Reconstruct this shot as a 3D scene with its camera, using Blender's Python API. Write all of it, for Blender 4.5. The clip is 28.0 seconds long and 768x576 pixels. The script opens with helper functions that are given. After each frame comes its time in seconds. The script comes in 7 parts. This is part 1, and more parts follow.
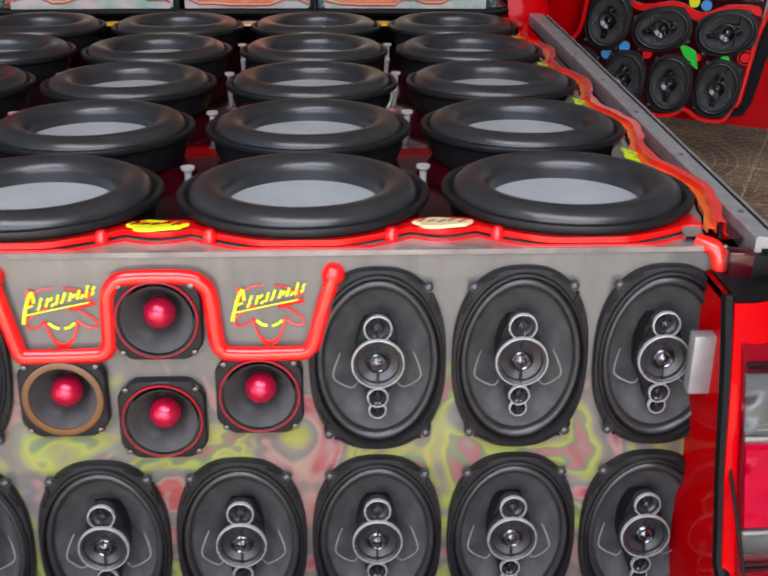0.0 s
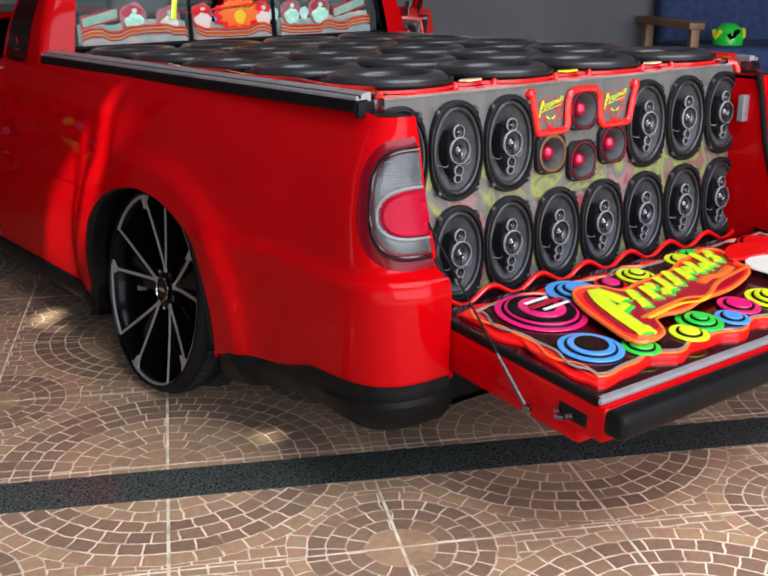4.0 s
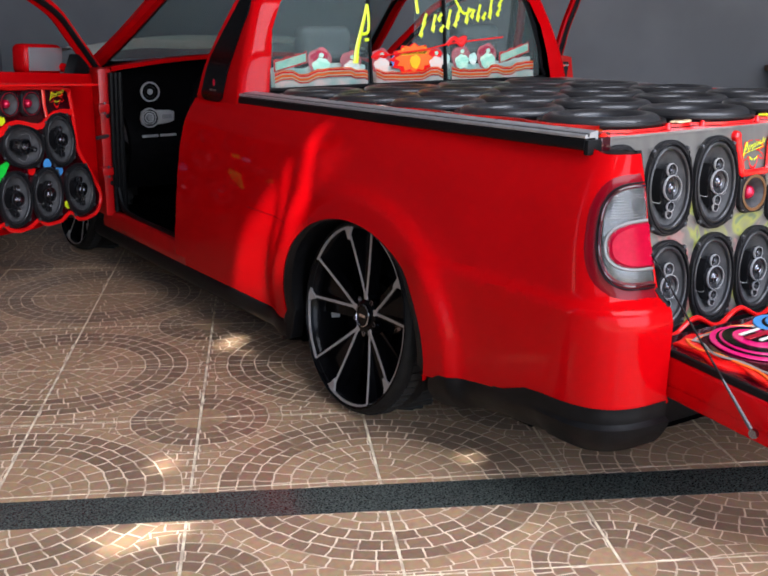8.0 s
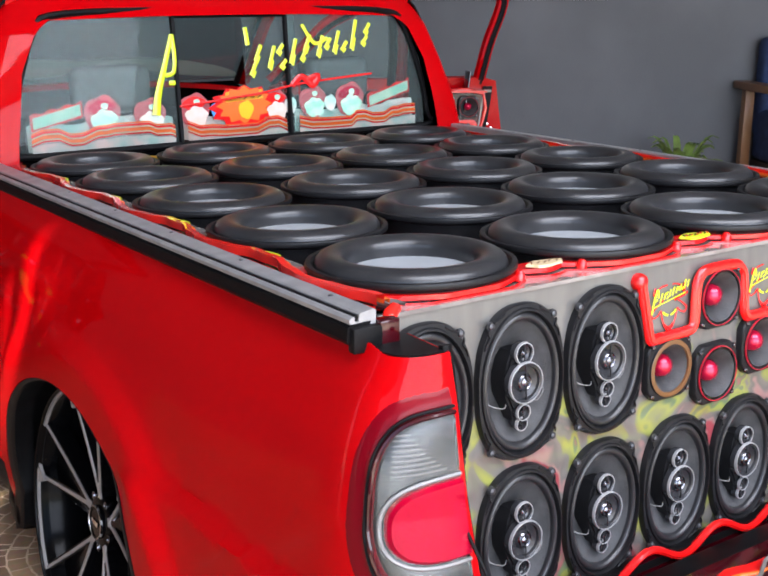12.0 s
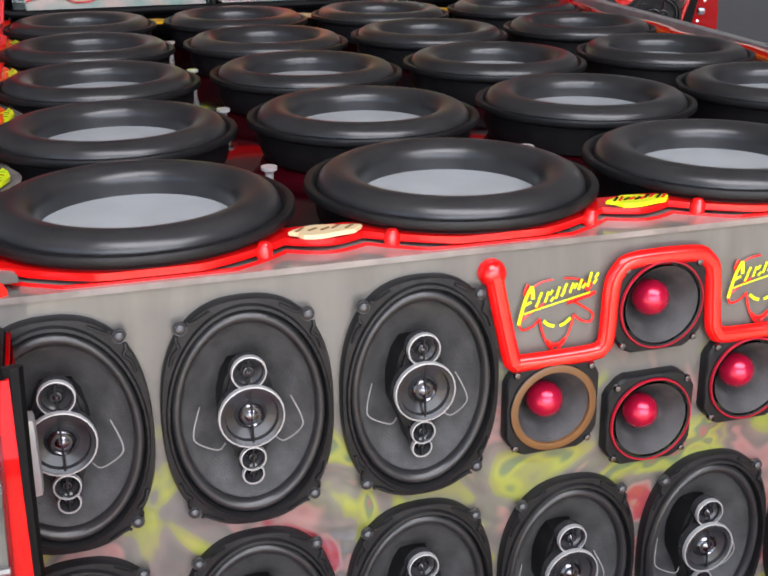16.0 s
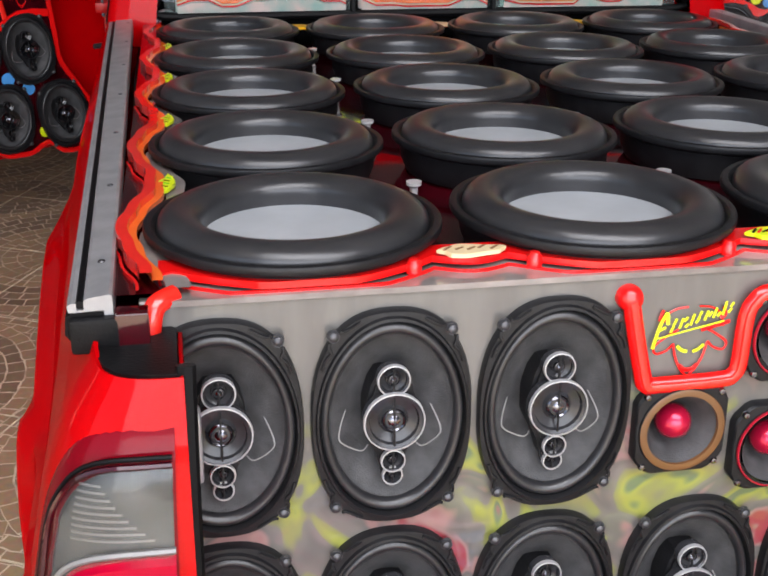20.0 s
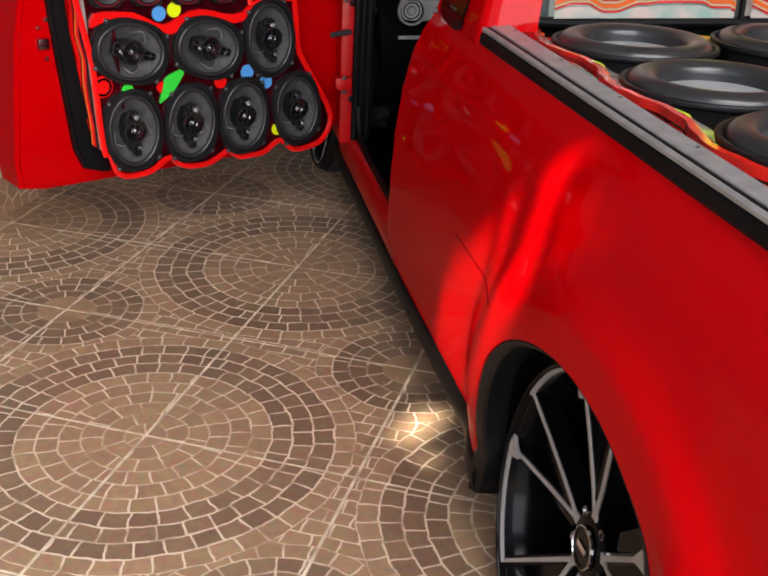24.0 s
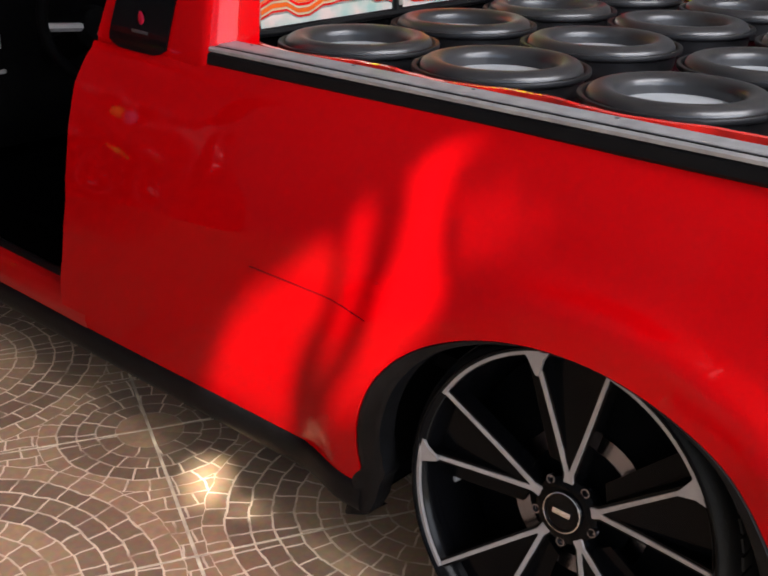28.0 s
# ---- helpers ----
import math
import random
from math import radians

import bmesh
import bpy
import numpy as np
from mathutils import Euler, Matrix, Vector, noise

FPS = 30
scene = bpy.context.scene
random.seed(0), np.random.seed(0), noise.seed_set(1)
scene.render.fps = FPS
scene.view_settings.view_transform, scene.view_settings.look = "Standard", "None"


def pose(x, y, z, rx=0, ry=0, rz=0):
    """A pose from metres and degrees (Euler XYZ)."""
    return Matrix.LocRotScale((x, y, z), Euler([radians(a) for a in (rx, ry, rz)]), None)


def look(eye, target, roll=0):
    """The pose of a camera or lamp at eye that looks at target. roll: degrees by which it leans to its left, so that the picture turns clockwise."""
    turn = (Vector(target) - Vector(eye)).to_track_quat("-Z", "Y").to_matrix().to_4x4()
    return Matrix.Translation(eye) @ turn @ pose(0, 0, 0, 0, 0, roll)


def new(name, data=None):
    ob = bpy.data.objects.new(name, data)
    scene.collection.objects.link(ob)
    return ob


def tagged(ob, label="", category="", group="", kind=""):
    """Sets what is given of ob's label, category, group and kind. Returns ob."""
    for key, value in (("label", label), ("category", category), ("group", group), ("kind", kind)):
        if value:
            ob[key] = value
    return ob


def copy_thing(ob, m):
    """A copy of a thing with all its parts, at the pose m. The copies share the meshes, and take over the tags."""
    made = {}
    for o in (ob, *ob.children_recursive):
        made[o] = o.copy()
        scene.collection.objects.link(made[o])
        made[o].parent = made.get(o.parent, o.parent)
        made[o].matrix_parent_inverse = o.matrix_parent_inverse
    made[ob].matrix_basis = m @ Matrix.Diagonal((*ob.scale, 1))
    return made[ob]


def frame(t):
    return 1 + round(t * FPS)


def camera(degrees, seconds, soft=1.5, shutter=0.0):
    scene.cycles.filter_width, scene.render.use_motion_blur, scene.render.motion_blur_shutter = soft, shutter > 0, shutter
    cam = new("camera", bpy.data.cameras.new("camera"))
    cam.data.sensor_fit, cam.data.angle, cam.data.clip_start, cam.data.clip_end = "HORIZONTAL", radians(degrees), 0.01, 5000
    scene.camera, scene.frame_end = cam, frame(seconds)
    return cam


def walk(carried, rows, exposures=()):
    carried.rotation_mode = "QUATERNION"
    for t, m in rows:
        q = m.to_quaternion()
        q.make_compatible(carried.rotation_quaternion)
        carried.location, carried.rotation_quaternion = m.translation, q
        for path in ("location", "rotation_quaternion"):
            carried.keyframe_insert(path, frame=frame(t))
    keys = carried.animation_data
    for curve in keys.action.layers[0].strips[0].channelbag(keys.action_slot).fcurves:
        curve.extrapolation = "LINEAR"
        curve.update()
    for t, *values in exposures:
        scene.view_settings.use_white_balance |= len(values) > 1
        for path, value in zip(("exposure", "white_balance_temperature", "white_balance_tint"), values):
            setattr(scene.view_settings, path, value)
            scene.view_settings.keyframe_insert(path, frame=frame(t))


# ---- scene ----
cam = camera(39.46, 28.0, soft=1.9, shutter=0.12)
PATH = [
    (0, (0.206, -1.102, 1.343), (0.297, 0.728, 0.541), 0.4),
    (0.5, (-0.1968, -1.3417, 1.3525), (0.1464, 0.4599, 0.5547), 1.57),
    (1, (-0.4609, -1.5906, 1.3389), (0.0655, 0.1595, 0.5263), 1.90),
    (1.5, (-0.8211, -1.7162, 1.3191), (-0.1227, 0.0016, 0.5700), 2.61),
    (2, (-1.1565, -1.7296, 1.2936), (-0.4815, 0.0165, 0.5897), 2.16),
    (2.5, (-1.4590, -1.6207, 1.2713), (-0.6410, 0.0733, 0.5923), 0.33),
    (4.5, (-2.2253, -1.8656, 1.1746), (-1.0209, -0.3790, 0.5920), -0.10),
    (5, (-2.3657, -1.8177, 1.1629), (-1.1461, -0.3429, 0.5820), -0.63),
    (5.5, (-2.4275, -1.8035, 1.1640), (-1.2406, -0.3020, 0.5837), -0.52),
    (6, (-2.4425, -1.8061, 1.1693), (-1.3190, -0.2549, 0.5935), 0.07),
    (6.5, (-2.4355, -1.7992, 1.1813), (-1.3673, -0.2030, 0.6236), 0.58),
    (7, (-2.4188, -1.7825, 1.1948), (-1.3835, -0.1565, 0.6615), 0.63),
    (7.5, (-2.4321, -1.7627, 1.1976), (-1.3965, -0.1325, 0.6780), 0.37),
    (8, (-2.4259, -1.7607, 1.1936), (-1.3669, -0.1447, 0.6772), 0.12),
    (8.5, (-2.4240, -1.7588, 1.1912), (-1.3411, -0.1599, 0.6706), -0.05),
    (9, (-2.3857, -1.7399, 1.1958), (-1.2977, -0.1453, 0.6730), 0.16),
    (9.5, (-2.2143, -1.6744, 1.2150), (-1.1484, -0.0628, 0.6988), 0.87),
    (10, (-2.0874, -1.5796, 1.2626), (-1.0503, 0.0522, 0.7513), 1.45),
    (10.5, (-1.9967, -1.3547, 1.2520), (-0.9549, 0.2737, 0.7395), 1.11),
    (11, (-1.8935, -1.1975, 1.2841), (-0.7895, 0.3878, 0.7665), -0.25),
    (11.5, (-1.6674, -1.1252, 1.2676), (-0.5327, 0.4360, 0.7433), -1.02),
    (12, (-1.4032, -1.0726, 1.2998), (-0.3253, 0.5250, 0.7654), 0.00),
    (12.5, (-1.1998, -0.9984, 1.2600), (-0.2142, 0.6474, 0.6946), 1.63),
    (14.5, (-0.6045, -0.8327, 1.2569), (-0.1591, 0.9416, 0.4484), 0.80),
    (15, (-0.5752, -0.8369, 1.2386), (-0.1379, 0.9499, 0.4536), -0.09),
    (15.5, (-0.5640, -0.8509, 1.2508), (-0.0883, 0.9223, 0.4573), -0.13),
    (16, (-0.5639, -0.8553, 1.2530), (-0.0221, 0.9072, 0.4783), 0.24),
    (16.5, (-0.5573, -0.8613, 1.2577), (0.0367, 0.8884, 0.4923), 0.30),
    (17, (-0.5546, -0.8701, 1.2602), (0.0826, 0.8663, 0.4995), 0.38),
    (17.5, (-0.5552, -0.8729, 1.2639), (0.1127, 0.8524, 0.5044), 0.53),
    (18, (-0.5543, -0.8814, 1.2704), (0.1102, 0.8460, 0.5124), 0.67),
    (18.5, (-0.5605, -0.8868, 1.2707), (0.0668, 0.8530, 0.5095), 0.74),
    (19, (-0.5751, -0.8877, 1.2783), (-0.0255, 0.8732, 0.5055), 0.82),
    (19.5, (-0.5912, -0.8892, 1.2886), (-0.1418, 0.8967, 0.5084), 0.78),
    (20, (-0.6108, -0.8909, 1.2949), (-0.2637, 0.9153, 0.5093), 0.71),
    (20.5, (-0.6364, -0.8898, 1.2977), (-0.3626, 0.9236, 0.4997), 0.46),
    (22.5, (-0.9481, -0.7793, 1.2830), (-0.5482, 0.9981, 0.4579), 1.08),
    (23, (-1.0858, -0.6814, 1.2540), (-0.6539, 1.0879, 0.4277), 1.27),
    (23.5, (-1.2253, -0.5152, 1.2821), (-0.8200, 1.2488, 0.4312), 1.94),
    (24, (-1.3746, -0.3705, 1.3105), (-1.0063, 1.4016, 0.4595), 2.47),
    (24.5, (-1.5734, -0.2229, 1.3227), (-1.2138, 1.5595, 0.4897), 1.22),
    (25, (-1.7125, -0.0572, 1.3162), (-1.2465, 1.7074, 0.4983), -0.69),
    (25.5, (-1.8149, 0.1511, 1.3169), (-1.2177, 1.8760, 0.4996), -0.56),
    (26, (-1.9451, 0.2610, 1.3167), (-1.1793, 1.9217, 0.5069), -0.03),
    (26.5, (-2.0768, 0.2847, 1.3112), (-1.1468, 1.8445, 0.4733), -0.23),
    (27, (-2.1366, 0.2511, 1.3066), (-1.0209, 1.6787, 0.4597), 0.63),
    (27.5, (-2.1219, 0.1922, 1.2894), (-0.8164, 1.4673, 0.4711), 1.57),
    (28, (-2.0572, 0.1240, 1.2773), (-0.6731, 1.3267, 0.4787), 2.03),
]
walk(cam, [(t, look(e, g, r)) for t, e, g, r in PATH], exposures=[(0, 0.40, 6300, 10), (1, 0.28, 6250, 10), (2, 0.27, 6200, 10), (5, 0.46, 6100, 10), (8, 0.6, 5950, 10), (10, 0.72, 5900, 10), (12, 0.88, 6000, 10), (15, 0.58, 6300, 10), (17, 0.52, 6450, 10), (20, 0.58, 6450, 10), (23, 0.84, 6800, 10), (24, 0.92, 6750, 10), (25, 0.98, 6550, 10), (26, 1.02, 6450, 10), (27, 1.0, 6400, 10), (28, 1.14, 6450, 10)])

from mathutils import geometry

# ---- world, sun, light ----
# the garage is turned against the car: GX runs along the gate line, GY into the garage
GA = math.atan2(-0.4476, 0.8942)
GX, GY = Vector((0.8942, -0.4476, 0)), Vector((0.4476, 0.8942, 0))
PITCH = 0.4826
STAR = Vector((-1.470, 1.668, 0))      # a star of the tile pattern


def garage(u, v, z=0.0):
    """World place of garage coordinates (metres along the gate line, into the garage)."""
    return GX * u + GY * v + Vector((0, 0, z))


SUN_DIR = Vector((0.55, 0.25, -0.80)).normalized()   # the way the sunlight travels
world = bpy.data.worlds.new("world")
scene.world = world
world.use_nodes = True
wn, wl = world.node_tree.nodes, world.node_tree.links
sky = wn.new("ShaderNodeTexSky")
sky.sky_type, sky.sun_disc = "NISHITA", False
sky.sun_elevation = math.asin(-SUN_DIR.z)
sky.sun_rotation = math.atan2(-SUN_DIR.x, -SUN_DIR.y)
wn["Background"].inputs["Strength"].default_value = 0.12
wl.new(sky.outputs[0], wn["Background"].inputs["Color"])

sun = new("sun", bpy.data.lights.new("sun", "SUN"))
sun.data.energy, sun.data.angle, sun.data.color = 5.0, radians(0.8), (1.0, 0.93, 0.82)
sun.matrix_world = look((0, 0, 10), Vector((0, 0, 10)) + SUN_DIR)

opening = new("daylight_opening", bpy.data.lights.new("daylight_opening", "AREA"))
opening.data.shape, opening.data.size, opening.data.size_y = "RECTANGLE", 8.0, 3.4
opening.data.energy, opening.data.color = 285.0, (0.965, 0.965, 1.03)
opening.matrix_world = look(garage(2.8, -5.6, 2.25), garage(0.9, 1.0, 0.9))

# added overhead fill lamp; no such source is known there
overhead_fill = new("overhead_fill_lamp", bpy.data.lights.new("overhead_fill_lamp", "AREA"))
overhead_fill.data.shape, overhead_fill.data.size, overhead_fill.data.size_y = "RECTANGLE", 5.0, 2.6
overhead_fill.data.energy, overhead_fill.data.color = 205.0, (0.965, 0.965, 1.03)
overhead_fill.matrix_world = Matrix.Translation(garage(1.5, -2.45, 3.96)) @ Matrix.Rotation(GA, 4, "Z")

# ---- materials ----
def material(name, color, rough=0.5, metal=0.0, coat=0.0, spec=0.5, var=0.0, scale=8.0, bump=0.0, bscale=60.0, rvar=0.0, second=None):
    m = bpy.data.materials.new(name)
    m.use_nodes = True
    n, l = m.node_tree.nodes, m.node_tree.links
    b = n["Principled BSDF"]
    b.inputs["Base Color"].default_value = (*color, 1)
    b.inputs["Roughness"].default_value, b.inputs["Metallic"].default_value = rough, metal
    b.inputs["Coat Weight"].default_value, b.inputs["Coat Roughness"].default_value = coat, 0.03
    b.inputs["Specular IOR Level"].default_value = spec
    co = n.new("ShaderNodeTexCoord")
    if var or second:
        tx = n.new("ShaderNodeTexNoise")
        tx.inputs["Scale"].default_value, tx.inputs["Detail"].default_value = scale, 6
        l.new(co.outputs["Object"], tx.inputs["Vector"])
        mx = n.new("ShaderNodeMix")
        mx.data_type = "RGBA"
        mx.inputs[6].default_value = (*[c * (1 - var) for c in color], 1)
        mx.inputs[7].default_value = (*(second or [min(1, c * (1 + var)) for c in color]), 1)
        ramp = n.new("ShaderNodeMapRange")
        ramp.inputs[1].default_value, ramp.inputs[2].default_value = 0.35, 0.65
        l.new(tx.outputs["Fac"], ramp.inputs[0])
        l.new(ramp.outputs[0], mx.inputs[0])
        l.new(mx.outputs[2], b.inputs["Base Color"])
        if rvar:
            rr = n.new("ShaderNodeMapRange")
            rr.inputs[3].default_value, rr.inputs[4].default_value = max(0.02, rough - rvar), min(1, rough + rvar)
            l.new(tx.outputs["Fac"], rr.inputs[0])
            l.new(rr.outputs[0], b.inputs["Roughness"])
    if bump:
        t2 = n.new("ShaderNodeTexNoise")
        t2.inputs["Scale"].default_value, t2.inputs["Detail"].default_value = bscale, 4
        l.new(co.outputs["Object"], t2.inputs["Vector"])
        bp = n.new("ShaderNodeBump")
        bp.inputs["Strength"].default_value, bp.inputs["Distance"].default_value = bump, 0.004
        l.new(t2.outputs["Fac"], bp.inputs["Height"])
        l.new(bp.outputs[0], b.inputs["Normal"])
    return m


def clear(name, color, rough=0.05, weight=1.0, ior=1.45):
    m = material(name, color, rough)
    m.node_tree.nodes["Principled BSDF"].inputs["Transmission Weight"].default_value = weight
    m.node_tree.nodes["Principled BSDF"].inputs["IOR"].default_value = ior
    return m


RED = material("red_car_paint", (0.46, 0.0003, 0.0018), 0.45, coat=0.30, spec=0.0, var=0.05, scale=3, bump=0.008, bscale=9)
RED_JAMB = material("red_paint_inner", (0.42, 0.0008, 0.002), 0.4, coat=0.25, spec=0.2, var=0.08)
BLACK_TRIM = material("black_plastic_trim", (0.005, 0.005, 0.0055), 0.45, spec=0.14, var=0.3, scale=30, bump=0.15, bscale=300)
RUBBER = material("black_rubber", (0.004, 0.004, 0.0045), 0.5, spec=0.14, var=0.2, scale=20, bump=0.05)
# tyre rubber lightened so that the tread looks lit inside the dark arch
TREAD_LIT = material("lit_tread_rubber", (0.022, 0.0215, 0.021), 0.7, spec=0.25, var=0.3, scale=40)
TYRE = material("tyre_rubber", (0.0065, 0.0064, 0.0063), 0.6, spec=0.22, var=0.3, scale=40, bump=0.2, bscale=200)
SURROUND = material("foam_surround", (0.025, 0.025, 0.027), 0.28, spec=0.6, var=0.15, scale=25, bump=0.05, bscale=250)
FRAME_BLACK = material("black_speaker_frame", (0.010, 0.010, 0.0112), 0.42, spec=0.3, var=0.2, scale=60, bump=0.12, bscale=350)
CONE = material("dark_paper_cone", (0.066, 0.066, 0.068), 0.62, spec=0.25, var=0.25, scale=40, bump=0.25, bscale=400)
CAP_GREY = material("grey_cone_cap", (0.42, 0.445, 0.47), 0.42, var=0.06, scale=14, bump=0.04)
CHROME = material("chrome", (0.75, 0.75, 0.77), 0.16, metal=1.0)
DRIVER_GREY = material("grey_driver_plastic", (0.028, 0.028, 0.031), 0.22, spec=0.5, var=0.2, scale=60)
RING_DARK = material("smoked_chrome_ring", (0.06, 0.06, 0.065), 0.18, metal=0.6)
DRIVER_GLOSS = material("gloss_black_driver", (0.006, 0.006, 0.007), 0.08, coat=0.6, spec=0.6)
RING_SILVER = material("silver_plastic_ring", (0.45, 0.45, 0.46), 0.35, metal=0.3)
DARK_CHROME = material("dark_chrome", (0.22, 0.22, 0.25), 0.2, metal=1.0)
SILVER_WIRE = material("silver_lead_wire", (0.24, 0.235, 0.23), 0.45, metal=0.3)
SCREW_DARK = material("dark_screw_steel", (0.07, 0.07, 0.075), 0.3, metal=0.5)
RING_RED = material("red_ring_paint", (0.36, 0.004, 0.02), 0.3, coat=0.3)
ALU = material("brushed_aluminium", (0.36, 0.36, 0.37), 0.4, metal=0.4, var=0.12, scale=30)
DOME_RED = material("red_metal_dome", (0.6, 0.005, 0.05), 0.25, metal=0.55, coat=0.6)
ACRYLIC_RED = material("red_edge_acrylic", (0.8, 0.006, 0.006), 0.22, coat=0.6, var=0.08)
ACRYLIC_BRIGHT = material("bright_red_acrylic", (0.86, 0.02, 0.012), 0.18, coat=0.8, var=0.06, scale=25)
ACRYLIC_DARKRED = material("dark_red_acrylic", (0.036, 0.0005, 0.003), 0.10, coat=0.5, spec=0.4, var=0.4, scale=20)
POST_CLEAR = material("clear_post_acrylic", (0.42, 0.41, 0.41), 0.12)
ACRYLIC_EDGE = material("clear_acrylic_edge", (0.24, 0.215, 0.20), 0.10, coat=0.6, var=0.45, scale=9)
ORANGE = material("orange_acrylic", (0.9, 0.16, 0.02), 0.25, coat=0.5)
YELLOW = material("fluorescent_yellow_acrylic", (0.72, 0.85, 0.01), 0.3, coat=0.4)
YELLOW_WARM = material("warm_yellow_acrylic", (0.90, 0.52, 0.01), 0.3, coat=0.4)
GREEN = material("green_acrylic", (0.03, 0.62, 0.05), 0.25, coat=0.4)
BLUE = material("blue_acrylic", (0.08, 0.32, 0.72), 0.25, coat=0.4)
PINK = material("magenta_acrylic", (0.75, 0.01, 0.16), 0.25, coat=0.4)
WHITE = material("white_acrylic", (0.78, 0.76, 0.7), 0.3, coat=0.3)
CREAM = material("cream_acrylic", (0.75, 0.6, 0.36), 0.3, coat=0.3)
BLACK_GLOSS = material("gloss_black", (0.002, 0.002, 0.0025), 0.18, coat=0.05, spec=0.12)
PANEL_DARK = material("smoked_red_acrylic", (0.030, 0.001, 0.003), 0.15, coat=0.3, spec=0.3, var=0.5, scale=15)
RIM_BLACK = material("gloss_black_rim", (0.0025, 0.0025, 0.003), 0.16, coat=0.02, spec=0.08)
RIM_CUT = material("machined_rim_face", (0.36, 0.335, 0.33), 0.4, metal=0.3, var=0.08, scale=40)
WALL = material("dark_grey_wall_paint", (0.135, 0.140, 0.150), 0.75, var=0.12, scale=1.5, bump=0.25, bscale=90)
CEILING = material("pale_ceiling_paint", (0.42, 0.41, 0.40), 0.85, var=0.06, scale=2)
GROUT = material("tile_grout", (0.85, 0.68, 0.50), 0.85, var=0.3, scale=20)
LENS_RED = material("red_lamp_lens", (0.36, 0.0008, 0.020), 0.2, spec=0.1, var=0.08, scale=60)
LENS_CLEAR = clear("clear_lamp_lens", (0.9, 0.9, 0.9), 0.05, 0.97, 1.25)
LENS_DARKRED = material("dark_red_lamp_rim", (0.17, 0.0004, 0.006), 0.22, spec=0.15, coat=0.12)
REFLECTOR = material("lamp_reflector", (0.075, 0.080, 0.080), 0.34, metal=0.6, var=0.4, scale=14)
GLASS = clear("tinted_glass", (0.66, 0.78, 0.76), 0.01, 0.97, 1.22)
# near zero and without gloss: the unlit cab's shade is in the colour
SHADE_BLACK = material("shade_black_cab", (0.0015, 0.0015, 0.0016), 0.95, spec=0.0, var=0.3, scale=80, bump=0.2)
# black plastic, taken down to near zero for the shade inside
INTERIOR = material("shaded_black_plastic", (0.002, 0.002, 0.0023), 0.7, spec=0.03, var=0.3, scale=30, bump=0.1)
SILVER_TRIM = material("silver_dash_trim", (0.42, 0.42, 0.43), 0.35, metal=0.5)
SEAT_CLOTH = material("grey_seat_cloth", (0.055, 0.058, 0.058), 0.9, var=0.2, scale=40, bump=0.3, bscale=200)
CLOTH_WHITE = material("pale_cover_cloth", (0.55, 0.56, 0.52), 0.85, var=0.1, scale=5, bump=0.3, bscale=12)
SOFA_BLUE = material("navy_sofa_cloth", (0.03, 0.05, 0.13), 0.9, var=0.25, scale=20, bump=0.3, bscale=150)
WOOD = material("varnished_wood", (0.34, 0.17, 0.07), 0.4, var=0.3, scale=12, second=(0.22, 0.1, 0.04))
WOOD_DARK = material("dark_wood", (0.045, 0.03, 0.022), 0.5, var=0.3, scale=12)
MIRROR = material("mirror_glass", (0.55, 0.55, 0.57), 0.12, metal=0.7)
DEC = {"red": ACRYLIC_RED, "yellow": YELLOW, "green": GREEN, "blue": BLUE, "pink": PINK, "white": WHITE, "orange": ORANGE, "black": BLACK_GLOSS, "cream": CREAM}


def granite():
    m = material("dark_granite", (0.028, 0.033, 0.030), 0.18, var=0.5, scale=190, second=(0.105, 0.118, 0.106), rvar=0.08, bump=0.05, bscale=120)
    return m


GRANITE = granite()
SUN_MASK = material("sun_mask_grey", (0.16, 0.155, 0.15), 0.8, var=0.2, scale=2)
BOARD_WHITE = material("white_board_paint", (0.78, 0.77, 0.74), 0.6, var=0.04, scale=2)


